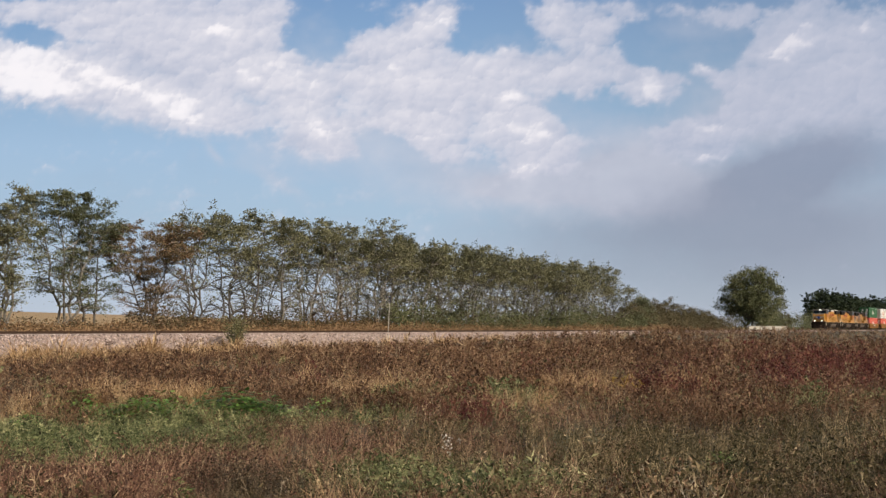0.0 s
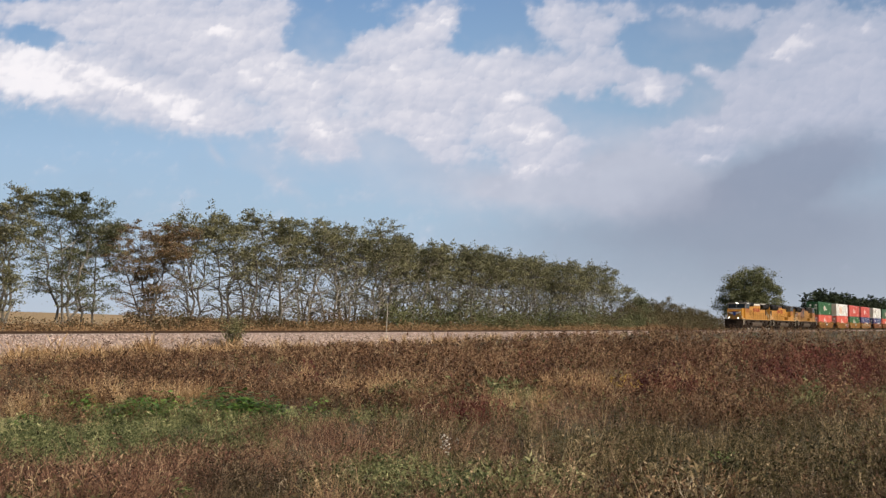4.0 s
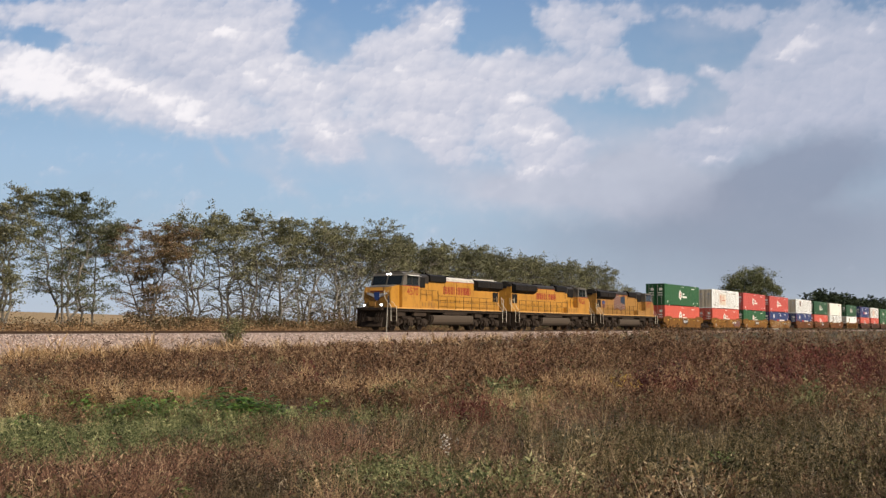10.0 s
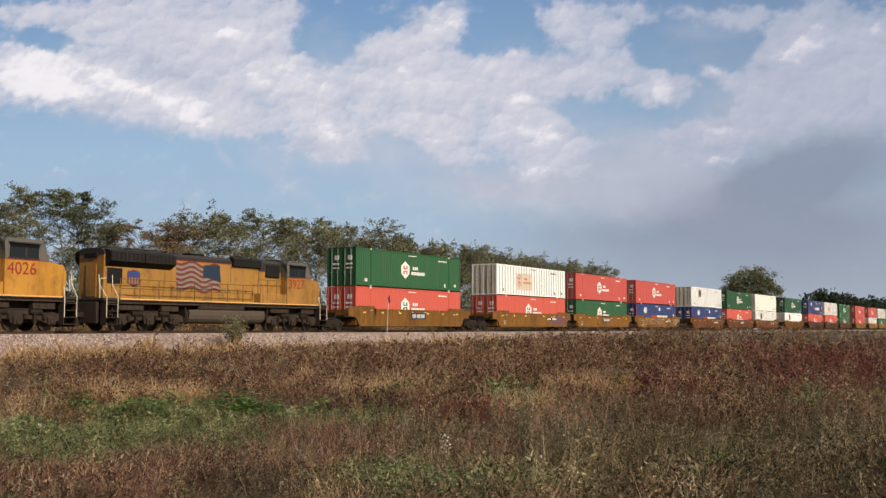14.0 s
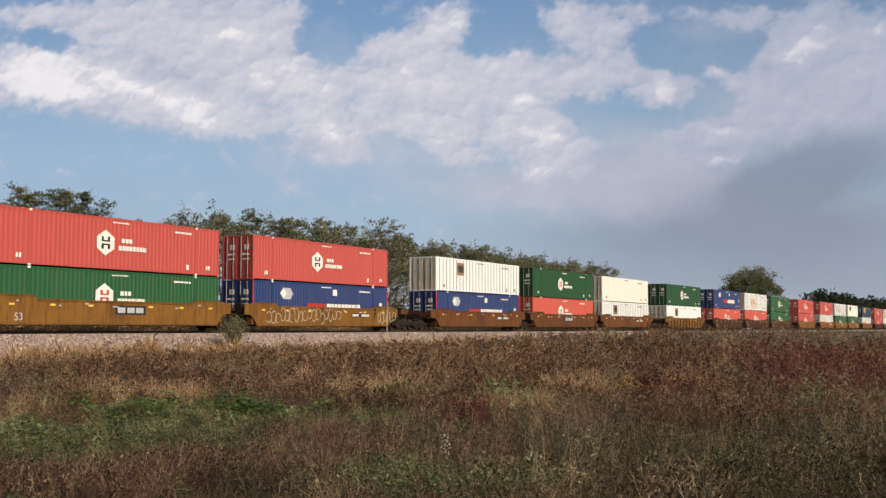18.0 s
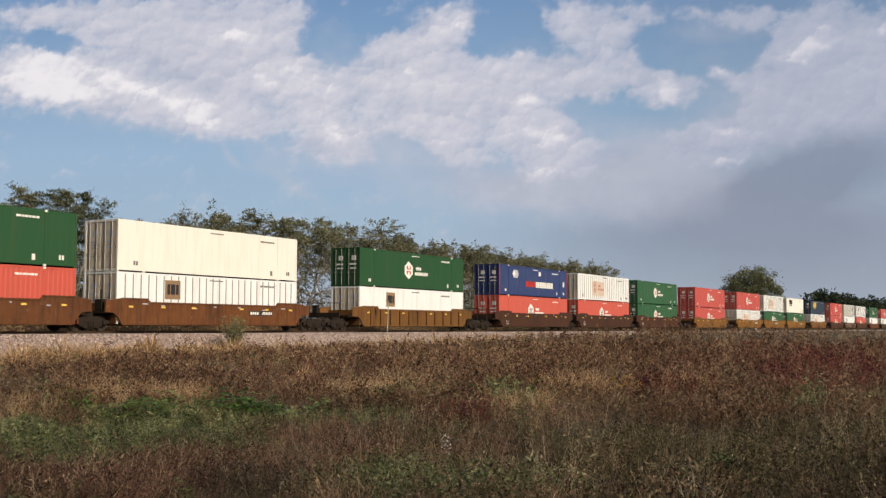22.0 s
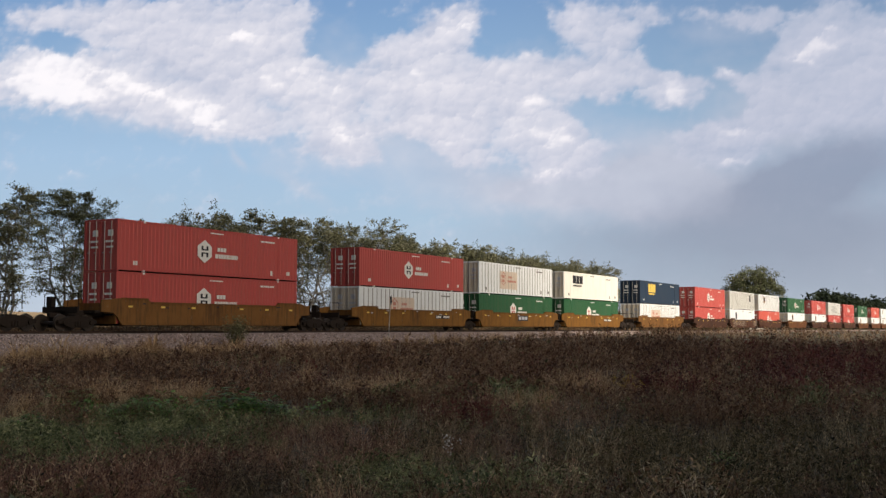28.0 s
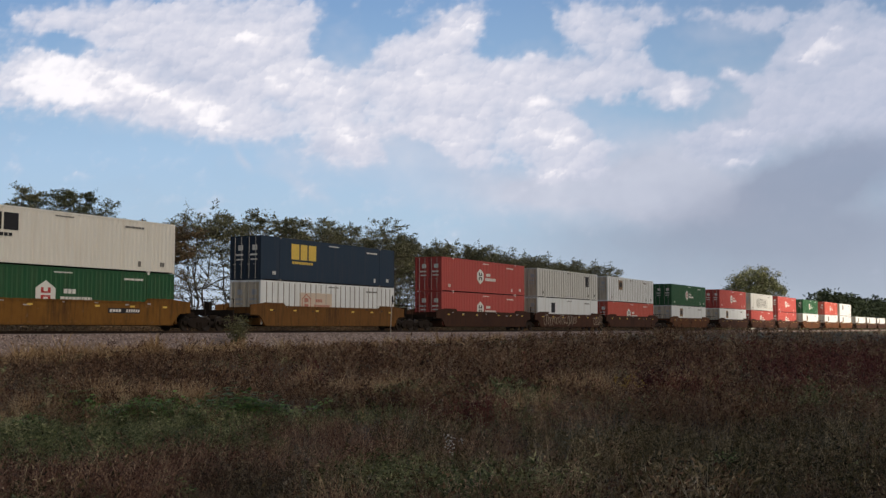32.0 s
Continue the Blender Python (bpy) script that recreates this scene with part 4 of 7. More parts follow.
def freight_truck(parent, x):
    def frame_(y):
        o = [(-1.28, 0.40), (-1.28, 0.58), (-0.98, 0.64), (-0.55, 0.80), (0.55, 0.80), (0.98, 0.64), (1.28, 0.58), (1.28, 0.40), (0.95, 0.38), (0.45, 0.18), (-0.45, 0.18), (-0.95, 0.38)]
        sh = Shape().prism(o, y - 0.08, y + 0.08)
        for k in (-0.16, 0, 0.16):
            sh.tube([(k, y - 0.1, 0.26), (k, y - 0.1, 0.52)], 0.07, 8)
        for k in (-0.89, 0.89):
            sh.disc(k, 0.46, y - 0.16, y - 0.02, 0.13, 10)
        return sh
    for y in (-1.0, 1.0):
        part("truck_side_frame", shared(("truck_side_frame", y), lambda: frame_(y), M["gear"]), None, parent, at=(x, 0, 0))
    part("truck_bolster", shared(("truck_bolster",), lambda: Shape().box(-0.2, 0.2, -1.05, 1.05, 0.5, 0.85, 0.05), M["gear"]), None, parent, at=(x, 0, 0))
    for k in (-0.89, 0.89):
        wheelset(parent, x + k, 0.44, int(x * 7 + k * 10))


def well_car(label, color, ribbed, head, tail, marks, seed):
    """One platform of a well car; head and tail: whether that end is a coupler end with a platform of its own."""
    ob = thing("well_car", label, "well car", "well cars of the train")
    x0, x1 = (-2.7 if head else -1.5), (CL + 2.7 if tail else CL + 1.5)
    hs, ts = (-1.2 if head else -0.95), (CL + 1.2 if tail else CL + 0.95)
    top, low = 1.62, 0.38
    outline = [(hs, 1.05), (hs, top + 0.06), (0.25, top + 0.2), (2.2, top + 0.2), (2.45, top), (CL - 2.45, top), (CL - 2.2, top + 0.2), (CL - 0.25, top + 0.2), (ts, top + 0.06), (ts, 1.05),
               (CL + 0.35, 1.0), (CL + 0.05, 0.78), (CL - 0.25, low), (0.25, low), (-0.05, 0.78), (-0.35, 1.0)]
    for y0, y1, near in ((-1.49, -1.41, True), (1.41, 1.49, False)):
        part("side_sill", shared(("side_sill", color, near, head, tail), lambda: Shape().prism(outline, y0, y1), M[color]), None, ob)
        sg = -1 if near else 1
        edge = Shape().box(2.45, CL - 2.45, min(sg * 1.53, sg * 1.40), max(sg * 1.53, sg * 1.40), top - 0.07, top + 0.03)
        edge.box(0.25, CL - 0.25, min(sg * 1.52, sg * 1.36), max(sg * 1.52, sg * 1.36), low - 0.05, low + 0.05)
        for a, b in ((0.25, 2.2), (CL - 2.2, CL - 0.25)):
            edge.box(a, b, min(sg * 1.53, sg * 1.40), max(sg * 1.53, sg * 1.40), top + 0.15, top + 0.22)
        part("sill_flange", shared(("sill_flange", color, near), lambda: edge, M[color]), None, ob)
    if ribbed:
        rib = shared(("sill_rib", color), lambda: Shape().box(-0.05, 0.05, -1.60, -1.49, low + 0.05, top - 0.07), M[color])
        for k in range(11):
            part("sill_rib", rib, None, ob, at=(1.2 + k * (CL - 2.4) / 10, 0, 0))
    part("well_floor", shared(("well_floor",), lambda: Shape().box(0.6, CL - 0.6, -1.4, 1.4, 0.30, 0.395).box(-0.3, 0.6, -1.4, 1.4, 0.85, 0.95).box(CL - 0.6, CL + 0.3, -1.4, 1.4, 0.85, 0.95), M["gear"]), None, ob)
    for a in (-0.16, CL + 0.06):
        part("well_bulkhead", shared(("well_bulkhead", a, color), lambda: Shape().box(a, a + 0.1, -1.41, 1.41, 0.4, 1.55), M[color]), None, ob)
    for a, b, is_end in ((x0, 0.05, head), (CL - 0.05, x1, tail)):
        def deck():
            sh = Shape().box(a, b, -0.55, 0.55, 0.78, 1.12, 0.05)
            m_ = (a + b) / 2
            sh.box(m_ - 0.25, m_ + 0.25, -1.4, 1.4, 0.98, 1.12)
            if is_end:
                sh.box(a if a < 0 else b - 0.12, a + 0.12 if a < 0 else b, -1.35, 1.35, 0.95, 1.3)
                e = a if a < 0 else b
                sg = -1 if a < 0 else 1
                sh.box(min(e, e + sg * 0.75), max(e, e + sg * 0.75), -0.12, 0.12, 0.72, 0.98, 0.03)
            return sh
        part("end_platform", shared(("end_platform", a, color), deck, M["gear"]), None, ob)
        if is_end:
            rails = Shape()
            e = (a + 0.1) if a < 0 else b - 0.1
            for y in (-1.3, -0.5, 0.5, 1.3):
                rails.tube([(e, y, 1.1), (e, y, 2.0)], 0.02, 5)
            rails.tube([(e, -1.3, 2.0), (e, 1.3, 2.0)], 0.02, 5).box(e - 0.14, e + 0.14, 0.6, 1.0, 1.3, 1.85)
            part("end_handrail", shared(("end_handrail", a), lambda: rails, M["gear"]), None, ob)
        else:
            part("interbox_stand", shared(("interbox_stand", a), lambda: Shape().box((a + b) / 2 - 0.2, (a + b) / 2 + 0.2, -1.2, -0.6, 1.12, 1.75, 0.04).tube([((a + b) / 2, -0.9, 1.7), ((a + b) / 2, -0.9, 2.3)], 0.05, 6), M["gear"]), None, ob)
    freight_truck(ob, x0 + (0.3 if head else -0.05))
    if tail:
        freight_truck(ob, x1 - 0.3)
    ny = -1.497
    rr = random.Random(seed)
    if "plate" in marks:
        part("reporting_mark", shared(("mark_panel",), lambda: Shape().prism(rect(11.0, 13.3, 0.98, 1.26), -1.494, -1.45), M["mark_dark"]), None, ob, "black panel with white code bars")
        x = 11.1
        for w in (0.16, 0.16, 0.16, 0.16, -0.3, 0.12, 0.12, 0.12, 0.12, 0.12, 0.12):
            if w > 0:
                part("code_bar", shared(("code_bar", w), lambda: Shape().prism(rect(0, w, 1.04, 1.2, 0.03), -1.5, -1.46), M["mark_white"]), None, ob, at=(x, 0, 0))
            x += abs(w) + 0.05
    if "three" in marks:
        part("reporting_mark", shared(("three_panel",), lambda: Shape().prism(rect(7.6, 9.9, 0.9, 1.4), -1.494, -1.45), M["mark_dark"]), None, ob, "black panel with three bars")
        for x in (7.8, 8.5, 9.15):
            part("code_bar", shared(("wide_bar",), lambda: Shape().prism(rect(0, 0.55, 1.0, 1.3), -1.5, -1.46), M["mark_silver"]), None, ob, at=(x, 0, 0))
    if "fifty" in marks:
        part("length_code", text_mesh("53", 0.55), M["mark_silver"], ob, "painted length number", at=(1.05, -1.496, 0.55))
    if "graffiti" in marks:
        part("graffiti", scrawl(1.2, 9.6, 0.45, 1.55, 17, seed, ny, 0.034), M["spray"], ob, "pale sprayed graffiti loops")
        part("graffiti", scrawl(14.5, 17.0, 0.5, 1.6, 6, seed + 1, ny, 0.035), M["spray"], ob)
    if "purple" in marks:
        sh = Shape()
        for k in range(5):
            x = 12.0 + k * 0.75
            sh.prism([(x, 0.55), (x + 0.35, 0.5), (x + 0.75, 1.3), (x + 0.45, 1.5)], ny, -1.45)
        part("graffiti", sh, M["mark_purple"], ob, "dark purple sprayed lettering")
    tone = "mark_silver" if color != "well_ochre" else "mark_dark"
    for k in range(7):
        w = rr.choice((0.14, 0.26, 0.42))
        dab = shared(("stencil_mark", w, tone), lambda: Shape().prism(rect(0, w, 0, 0.06), -1.496, -1.45), M[tone])
        part("stencil_mark", dab, None, ob, at=(1.5 + k * 2.1 + rr.uniform(-0.4, 0.4), 0, rr.choice((1.42, 1.5, 1.3))))
    plate = shared(("reflector",), lambda: Shape().box(-0.16, 0.16, -1.505, -1.49, -0.05, 0.05), M["mark_yellow"])
    for x in (0.9, 3.4, 5.9, CL - 5.9, CL - 3.4, CL - 0.9):
        part("reflector", plate, None, ob, "small yellow reflector", at=(x, 0, 1.36))
    return ob


def text_mesh(words, size):
    cu = bpy.data.curves.new("lettering", "FONT")
    cu.body, cu.size, cu.extrude = words, size, 0.004
    tmp = new("lettering", cu)
    dg = bpy.context.evaluated_depsgraph_get()
    me = bpy.data.meshes.new_from_object(tmp.evaluated_get(dg))
    bpy.data.objects.remove(tmp)
    me.transform(Matrix.Rotation(radians(90), 4, "X"))
    me.materials.clear()
    return me


def move_with_train(ob, s19, lift=0.0, flip=False):
    MOVERS.append((ob, s19, lift, flip))
    return ob


# containers: label, paint, side, emblem
KINDS = {
    "red": ("red corrugated steel container with a white hexagon emblem", "red", "corrugated", "hex_white"),
    "orange": ("orange-red corrugated steel container with a white hexagon emblem", "orange_red", "corrugated", "hex_white"),
    "green": ("dark green corrugated steel container with a white hexagon emblem", "green", "corrugated", "hex_red"),
    "blue": ("blue corrugated steel container with red corner stripes", "blue", "corrugated", "train"),
    "stained": ("white ribbed container with a tan stained patch", "white", "ribbed", "hex_outline"),
    "ribbed": ("white ribbed container with a small worn brown square emblem", "white", "ribbed", "square"),
    "grey_ribbed": ("greyish-white ribbed container with a dark square emblem", "white_grey", "ribbed", "square_far"),
    "smooth_white": ("smooth white container with a small worn brown square emblem", "white", "smooth", "square"),
    "cream": ("plain cream smooth-sided container with grimy door end", "cream", "smooth", ""),
    "cream_black": ("cream corrugated container with big black lettering blocks", "cream", "corrugated", "three_black"),
    "navy": ("dark navy smooth container with big yellow lettering blocks", "navy", "smooth", "three_yellow"),
    "smooth_green": ("dark green smooth-sided container with a red hexagon emblem", "dark_green", "smooth", "hex_red"),
    "scrawled": ("white container with black sprayed scrawl", "white_grey", "smooth", "scrawl"),
    "scrawl_low": ("white container with grey graffiti along its foot", "white", "smooth", "scrawl_low"),
}
# the consist: place at 19 s, upper and lower box, well paint, ribbed, coupler ends, marks
CONSIST = (
    (-26.3, "green", "orange", "well_rust", False, True, True, "three"),
    (-3.1, "stained", "orange", "well_rust", False, True, False, "plate fifty purple"),
    (16.0, "red", "green", "well_rust", False, False, False, "three fifty"),
    (35.4, "red", "blue", "well_rust", False, False, True, "plate graffiti"),
    (59.1, "ribbed", "blue", "well_red", False, True, False, "plate"),
    (78.4, "smooth_green", "orange", "well_red", False, False, False, "three"),
    (97.4, "cream", "ribbed", "well_red", False, False, True, "plate"),
    (121.2, "smooth_green", "smooth_white", "well_ochre", True, True, True, ""),
    (144.4, "blue", "orange", "well_dark", False, True, False, "fifty"),
    (163.6, "stained", "orange", "well_dark", False, False, False, "fifty"),
    (182.9, "green", "green", "well_dark", False, False, True, "fifty"),
    (207.8, "red", "red", "well_ochre", False, True, True, ""),
    (231.5, "red", "stained", "well_rust", False, True, False, "plate"),
    (250.6, "stained", "green", "well_rust", False, False, False, "three"),
    (269.8, "cream_black", "green", "well_rust", False, False, True, "plate"),
    (293.8, "navy", "stained", "well_ochre", False, True, True, ""),
    (317.4, "red", "red", "well_dark", False, True, False, ""),
    (336.6, "grey_ribbed", "scrawl_low", "well_dark", False, False, False, "graffiti"),
    (355.9, "ribbed", "orange", "well_dark", False, False, True, ""),
    (379.6, "green", "smooth_white", "well_red", False, True, True, ""),
    (403.4, "red", "smooth_white", "well_dark", False, True, False, ""),
    (423.0, "scrawled", "red", "well_dark", False, False, False, ""),
    (443.4, "red", "red", "well_dark", False, False, True, ""),
    (466.2, "green", "smooth_white", "well_red", False, True, True, ""),
    (490.2, "orange", "smooth_white", "well_red", False, True, False, ""),
    (509.6, "smooth_white", "smooth_white", "well_red", False, False, True, ""),
    (533.2, "", "smooth_white", "well_dark", False, True, False, ""),
    (552.6, "", "smooth_white", "well_dark", False, False, False, ""),
    (572.0, "", "smooth_white", "well_dark", False, False, True, ""),
)
BUILT = {}


def load(kind, s19, z):
    if kind not in BUILT:
        BUILT[kind] = container(*KINDS[kind])
        ob = BUILT[kind]
    else:
        ob = copy_thing(BUILT[kind], Matrix())
    return move_with_train(ob, s19, z)


WELL_LABEL = {"well_rust": "rusty orange-brown steel well car carrying stacked containers", "well_red": "red-brown steel well car carrying stacked containers",
              "well_dark": "dark maroon-brown steel well car carrying stacked containers", "well_ochre": "grimy ochre-yellow steel well car carrying stacked containers"}
for k, (s19, upper, lower, color, ribbed, head, tail, marks) in enumerate(CONSIST):
    move_with_train(well_car(WELL_LABEL[color], color, ribbed, head, tail, marks, k), s19)
    load(lower, s19, 0.40)
    if upper:
        load(upper, s19, 3.315)


# ---- locomotives ----

def locomotive(label, body, number, patched, flag, lights, shield):
    ob = thing("diesel_locomotive", label, "locomotive", "locomotives at the head of the train")
    B = M[body]

    def put(name, sh, mat, label_="", under=None):
        return part(name, sh, M[mat] if isinstance(mat, str) else mat, under or ob, label_)
    # underframe, walkway and tank
    put("underframe", Shape().box(0.9, 21.3, -0.75, 0.75, 1.15, 1.66, 0.05).box(1.0, 21.2, -1.45, 1.45, 1.52, 1.66), "loco_under")
    put("walkway", Shape().box(0.75, 21.45, -1.55, 1.55, 1.66, 1.80, 0.02), "loco_grey")
    for y in (-1.575, 1.555):
        put("sill_stripe", Shape().box(1.9, 20.3, y, y + 0.02, 1.735, 1.81), "loco_edge", "orange sill stripe")
    tank = [(-1.38, 1.27), (-1.48, 1.16), (-1.5, 0.95), (-1.44, 0.72), (-1.28, 0.55), (-1.0, 0.45), (1.0, 0.45), (1.28, 0.55), (1.44, 0.72), (1.5, 0.95), (1.48, 1.16), (1.38, 1.27)]
    put("fuel_tank", Shape().prism(tank, 7.75, 14.75, "x"), "tank", "long dusty grey-brown fuel tank")
    put("tank_end", Shape().prism([(y * 0.9, 0.1 + z * 0.9) for y, z in tank], 7.55, 7.75, "x").prism([(y * 0.9, 0.1 + z * 0.9) for y, z in tank], 14.75, 14.95, "x"), "gear")
    for y in (-1.3, 1.3):
        put("air_reservoir", Shape().tube([(9.6, y, 1.40), (9.75, y, 1.40), (13.7, y, 1.40), (13.85, y, 1.40)], [0.05, 0.14, 0.14, 0.05], 10), "loco_under")
    # trucks
    for x0 in (4.45, 17.75):
        for y, sg in ((-1.12, -1), (1.12, 1)):
            o = [(-2.75, 0.55), (-2.75, 0.85), (-2.3, 0.98), (-1.4, 0.92), (-0.7, 1.05), (0.7, 1.05), (1.4, 0.92), (2.3, 0.98), (2.75, 0.85), (2.75, 0.55), (2.4, 0.5), (1.8, 0.42), (1.2, 0.62), (0.45, 0.62), (0.35, 0.42), (-0.35, 0.42), (-0.45, 0.62), (-1.2, 0.62), (-1.8, 0.42), (-2.4, 0.5)]
            put("truck_frame", Shape().prism([(x0 + a, z) for a, z in o], y - 0.09, y + 0.09), "loco_under")
            for k in (-2.1, 0, 2.1):
                yy = y + sg * 0.12
                put("axle_box", Shape().box(x0 + k - 0.24, x0 + k + 0.24, yy - 0.12, yy + 0.12, 0.32, 0.75, 0.05).disc(x0 + k, 0.52, yy - 0.17, yy + 0.17, 0.15, 10), "loco_under")
            for k in (-1.05, 1.05):
                yy = y + sg * 0.15
                put("brake_cylinder", Shape().tube([(x0 + k - 0.4, yy, 0.98), (x0 + k + 0.35, yy, 0.98)], 0.13, 8).box(x0 + k - 0.1, x0 + k + 0.1, yy - 0.06, yy + 0.06, 0.45, 0.9), "gear")
                for q in (1.55, 0.45):
                    put("coil_spring", Shape().tube([(x0 + k * q, yy, 0.62), (x0 + k * q, yy, 0.88)], 0.11, 8), "gear")
        for k in (-2.1, 0, 2.1):
            wheelset(ob, x0 + k, 0.52, int(x0 * 3 + k))
        put("truck_centre", Shape().box(x0 - 2.75, x0 + 2.75, -0.62, 0.62, 0.45, 1.2, 0.06).box(x0 - 1.6, x0 + 1.6, -1.02, 1.02, 0.72, 1.16, 0.05), "gear")
        for y, sg in ((-1.3, -1), (1.3, 1)):
            put("sand_pipe", Shape().tube([(x0 - 2.85, y, 1.5), (x0 - 2.85, y, 0.9), (x0 - 2.7, y * 0.8, 0.2)], 0.035, 6).tube([(x0 + 2.85, y, 1.5), (x0 + 2.85, y, 0.9), (x0 + 2.7, y * 0.8, 0.2)], 0.035, 6), "loco_under")
            put("equipment_box", Shape().box(x0 - 2.3, x0 - 0.9, min(y, y * 0.7), max(y, y * 0.7), 1.12, 1.5, 0.03).box(x0 + 0.5, x0 + 2.4, min(y, y * 0.7), max(y, y * 0.7), 1.16, 1.5, 0.03), "loco_under")
    # pilot, plough, couplers and steps
    plough = put("plough", Shape().prism([(0.62, 0.24), (0.46, 0.32), (0.60, 0.60), (0.78, 1.02), (0.98, 1.02), (0.98, 0.24)], -0.95, 0.95), "loco_under", "brown-black grimy snow plough")
    for y in (-1.38, 0.95):
        put("plough_wing", Shape().prism([(0.66 if y < 0 else 0.62, 0.28), (0.80, 0.96), (1.0, 0.96), (1.0, 0.28)], y, y + 0.43), "gear", "", plough)
    for k in range(3):
        put("air_hose", Shape().tube([(0.72, 0.5 + k * 0.22, 1.5), (0.42, 0.52 + k * 0.22, 1.2), (0.44, 0.5 + k * 0.22, 0.85), (0.62, 0.46 + k * 0.22, 0.68)], 0.03, 6), "gear", "black rubber air hose")
        put("air_hose", Shape().tube([(0.72, -0.5 - k * 0.22, 1.5), (0.42, -0.52 - k * 0.22, 1.2), (0.44, -0.5 - k * 0.22, 0.85), (0.62, -0.46 - k * 0.22, 0.68)], 0.03, 6), "gear", "black rubber air hose")
    put("pilot_sheet", Shape().box(0.86, 0.94, -1.2, 1.2, 0.95, 1.6, 0.02), "loco_under")
    put("anticlimber", Shape().box(0.55, 0.86, -1.0, 1.0, 1.55, 1.8, 0.04), "loco_under")
    put("pilot", Shape().box(21.35, 21.55, -1.1, 1.1, 0.42, 1.6, 0.03), "loco_under")
    for x0, x1 in ((0.0, 0.95), (21.4, 22.2)):
        put("coupler", Shape().box(x0 - 0.1, x1 + 0.1, -0.13, 0.13, 0.75, 1.02, 0.03).box(x0 - 0.12, x0 + 0.2, -0.2, 0.2, 0.72, 1.06, 0.05), "gear")
    for x in (1.0, 20.45):
        for y0, y1 in ((-1.56, -1.12), (1.12, 1.56)):
            for k in range(4):
                put("step", Shape().box(x, x + 0.8, y0, y1, 0.35 + k * 0.36, 0.39 + k * 0.36), "loco_under")
            for xs in (x - 0.03, x + 0.8):
                put("step_side", Shape().box(xs, xs + 0.03, y0, y1, 0.33, 1.66), "loco_under")
            for xx, lean in ((x, 0.08), (x + 0.8, 0.38 if x < 5 else -0.08)):
                yy = -1.57 if y0 < 0 else 1.57
                put("white_grab_rail", Shape().tube([(xx, yy, 0.75), (xx, yy, 1.85), (xx - lean * 0.9, yy * 0.66, 2.55), (xx - lean, yy * 0.64, 3.1)], 0.024, 6), "white_bar", "white grab rail")
    # nose and cab
    nose = [(1.5, 1.8), (1.42, 3.0), (1.62, 3.42), (2.9, 3.62), (2.9, 1.8)]
    put("nose", Shape().prism(nose, -1.22, 1.22), B)
    # plate in duller yellow: grime, plus the front's shade put into its colour
    put("nose_front", Shape().prism([(1.488, 1.82), (1.408, 3.0), (1.43, 3.0), (1.51, 1.82)], -1.16, 1.16), "loco_old", "front of the nose, dirt and shade in its colour")
    put("nose_door", Shape().box(1.385, 1.45, 0.15, 0.75, 1.9, 2.3, 0.01), "loco_old")
    put("nose_stripe", Shape().box(1.40, 1.44, -0.62, 0.62, 3.03, 3.12), "flag_red", "red band over the emblem")
    put("wing_emblem", Shape().prism([(y, z) for y, z in ((-0.95, 2.86), (-0.3, 2.62), (0.3, 2.62), (0.95, 2.86), (0.88, 2.98), (0.3, 2.88), (-0.3, 2.88), (-0.88, 2.98))], 1.36, 1.45, "x"), "mark_silver", "silver wings on the nose")
    put("nose_shield", Shape().prism([(-0.22, 2.50), (0, 2.34), (0.22, 2.50), (0.27, 3.0), (-0.27, 3.0)], 1.35, 1.45, "x"), "mark_blue", "blue shield on the nose")
    put("cab", Shape().prism([(2.75, 1.8), (2.75, 3.56), (5.45, 3.56), (5.45, 1.8)], -1.50, 1.50), B)
    put("cab_upper", Shape().prism([(2.76, 3.565), (3.1, 4.42), (3.35, 4.60), (5.35, 4.64), (5.44, 4.5), (5.44, 3.565)], -1.498, 1.498), "cab_grey", "grey cab upper with window band")
    put("nose_top", Shape().prism([(1.60, 3.40), (1.66, 3.47), (2.88, 3.66), (2.88, 3.58)], -1.0, 1.0), "cab_grey", "grey anti-glare nose top")
    put("cab_roof", Shape().prism([(-1.51, 4.05), (-1.51, 4.42), (-1.1, 4.66), (1.1, 4.66), (1.51, 4.42), (1.51, 4.05), (1.3, 4.42), (-1.3, 4.42)], 3.2, 5.48, "x"), "cab_grey", "grey cab roof")
    for y0, y1 in ((-1.36, -0.07), (0.07, 1.36)):
        put("windshield", Shape().add([(2.765, y0, 3.63), (2.765, y1, 3.63), (3.045, y1, 4.36), (3.045, y0, 4.36)], [(0, 1, 2, 3)]), "glass", "dark windshield pane")
    for y, sg in ((-1.512, -1), (1.50, 1)):
        for a, b in ((3.45, 4.15), (4.28, 5.2)):
            put("cab_window", Shape().box(a, b, y, y + 0.012, 3.66, 4.34), "glass", "dark cab side window")
        put("window_frame", Shape().box(4.15, 4.28, y - 0.005, y + 0.017, 3.6, 4.4).box(3.38, 5.27, y - 0.005, y + 0.017, 4.34, 4.42).box(3.38, 5.27, y - 0.005, y + 0.017, 3.59, 3.66), "loco_grey")
        put("sun_visor", Shape().add([(3.4, y + sg * 0.0, 4.45), (5.25, y, 4.45), (5.25, y + sg * 0.3, 4.36), (3.4, y + sg * 0.3, 4.36)], [(0, 1, 2, 3)]), "mark_white" if not shield else "loco_grey")
        me = text_mesh(number, 0.88)
        if sg > 0:
            me.transform(Matrix.Rotation(math.pi, 4, "Z"))
        digits = put("fleet_number", me, "loco_red", "red painted fleet number")
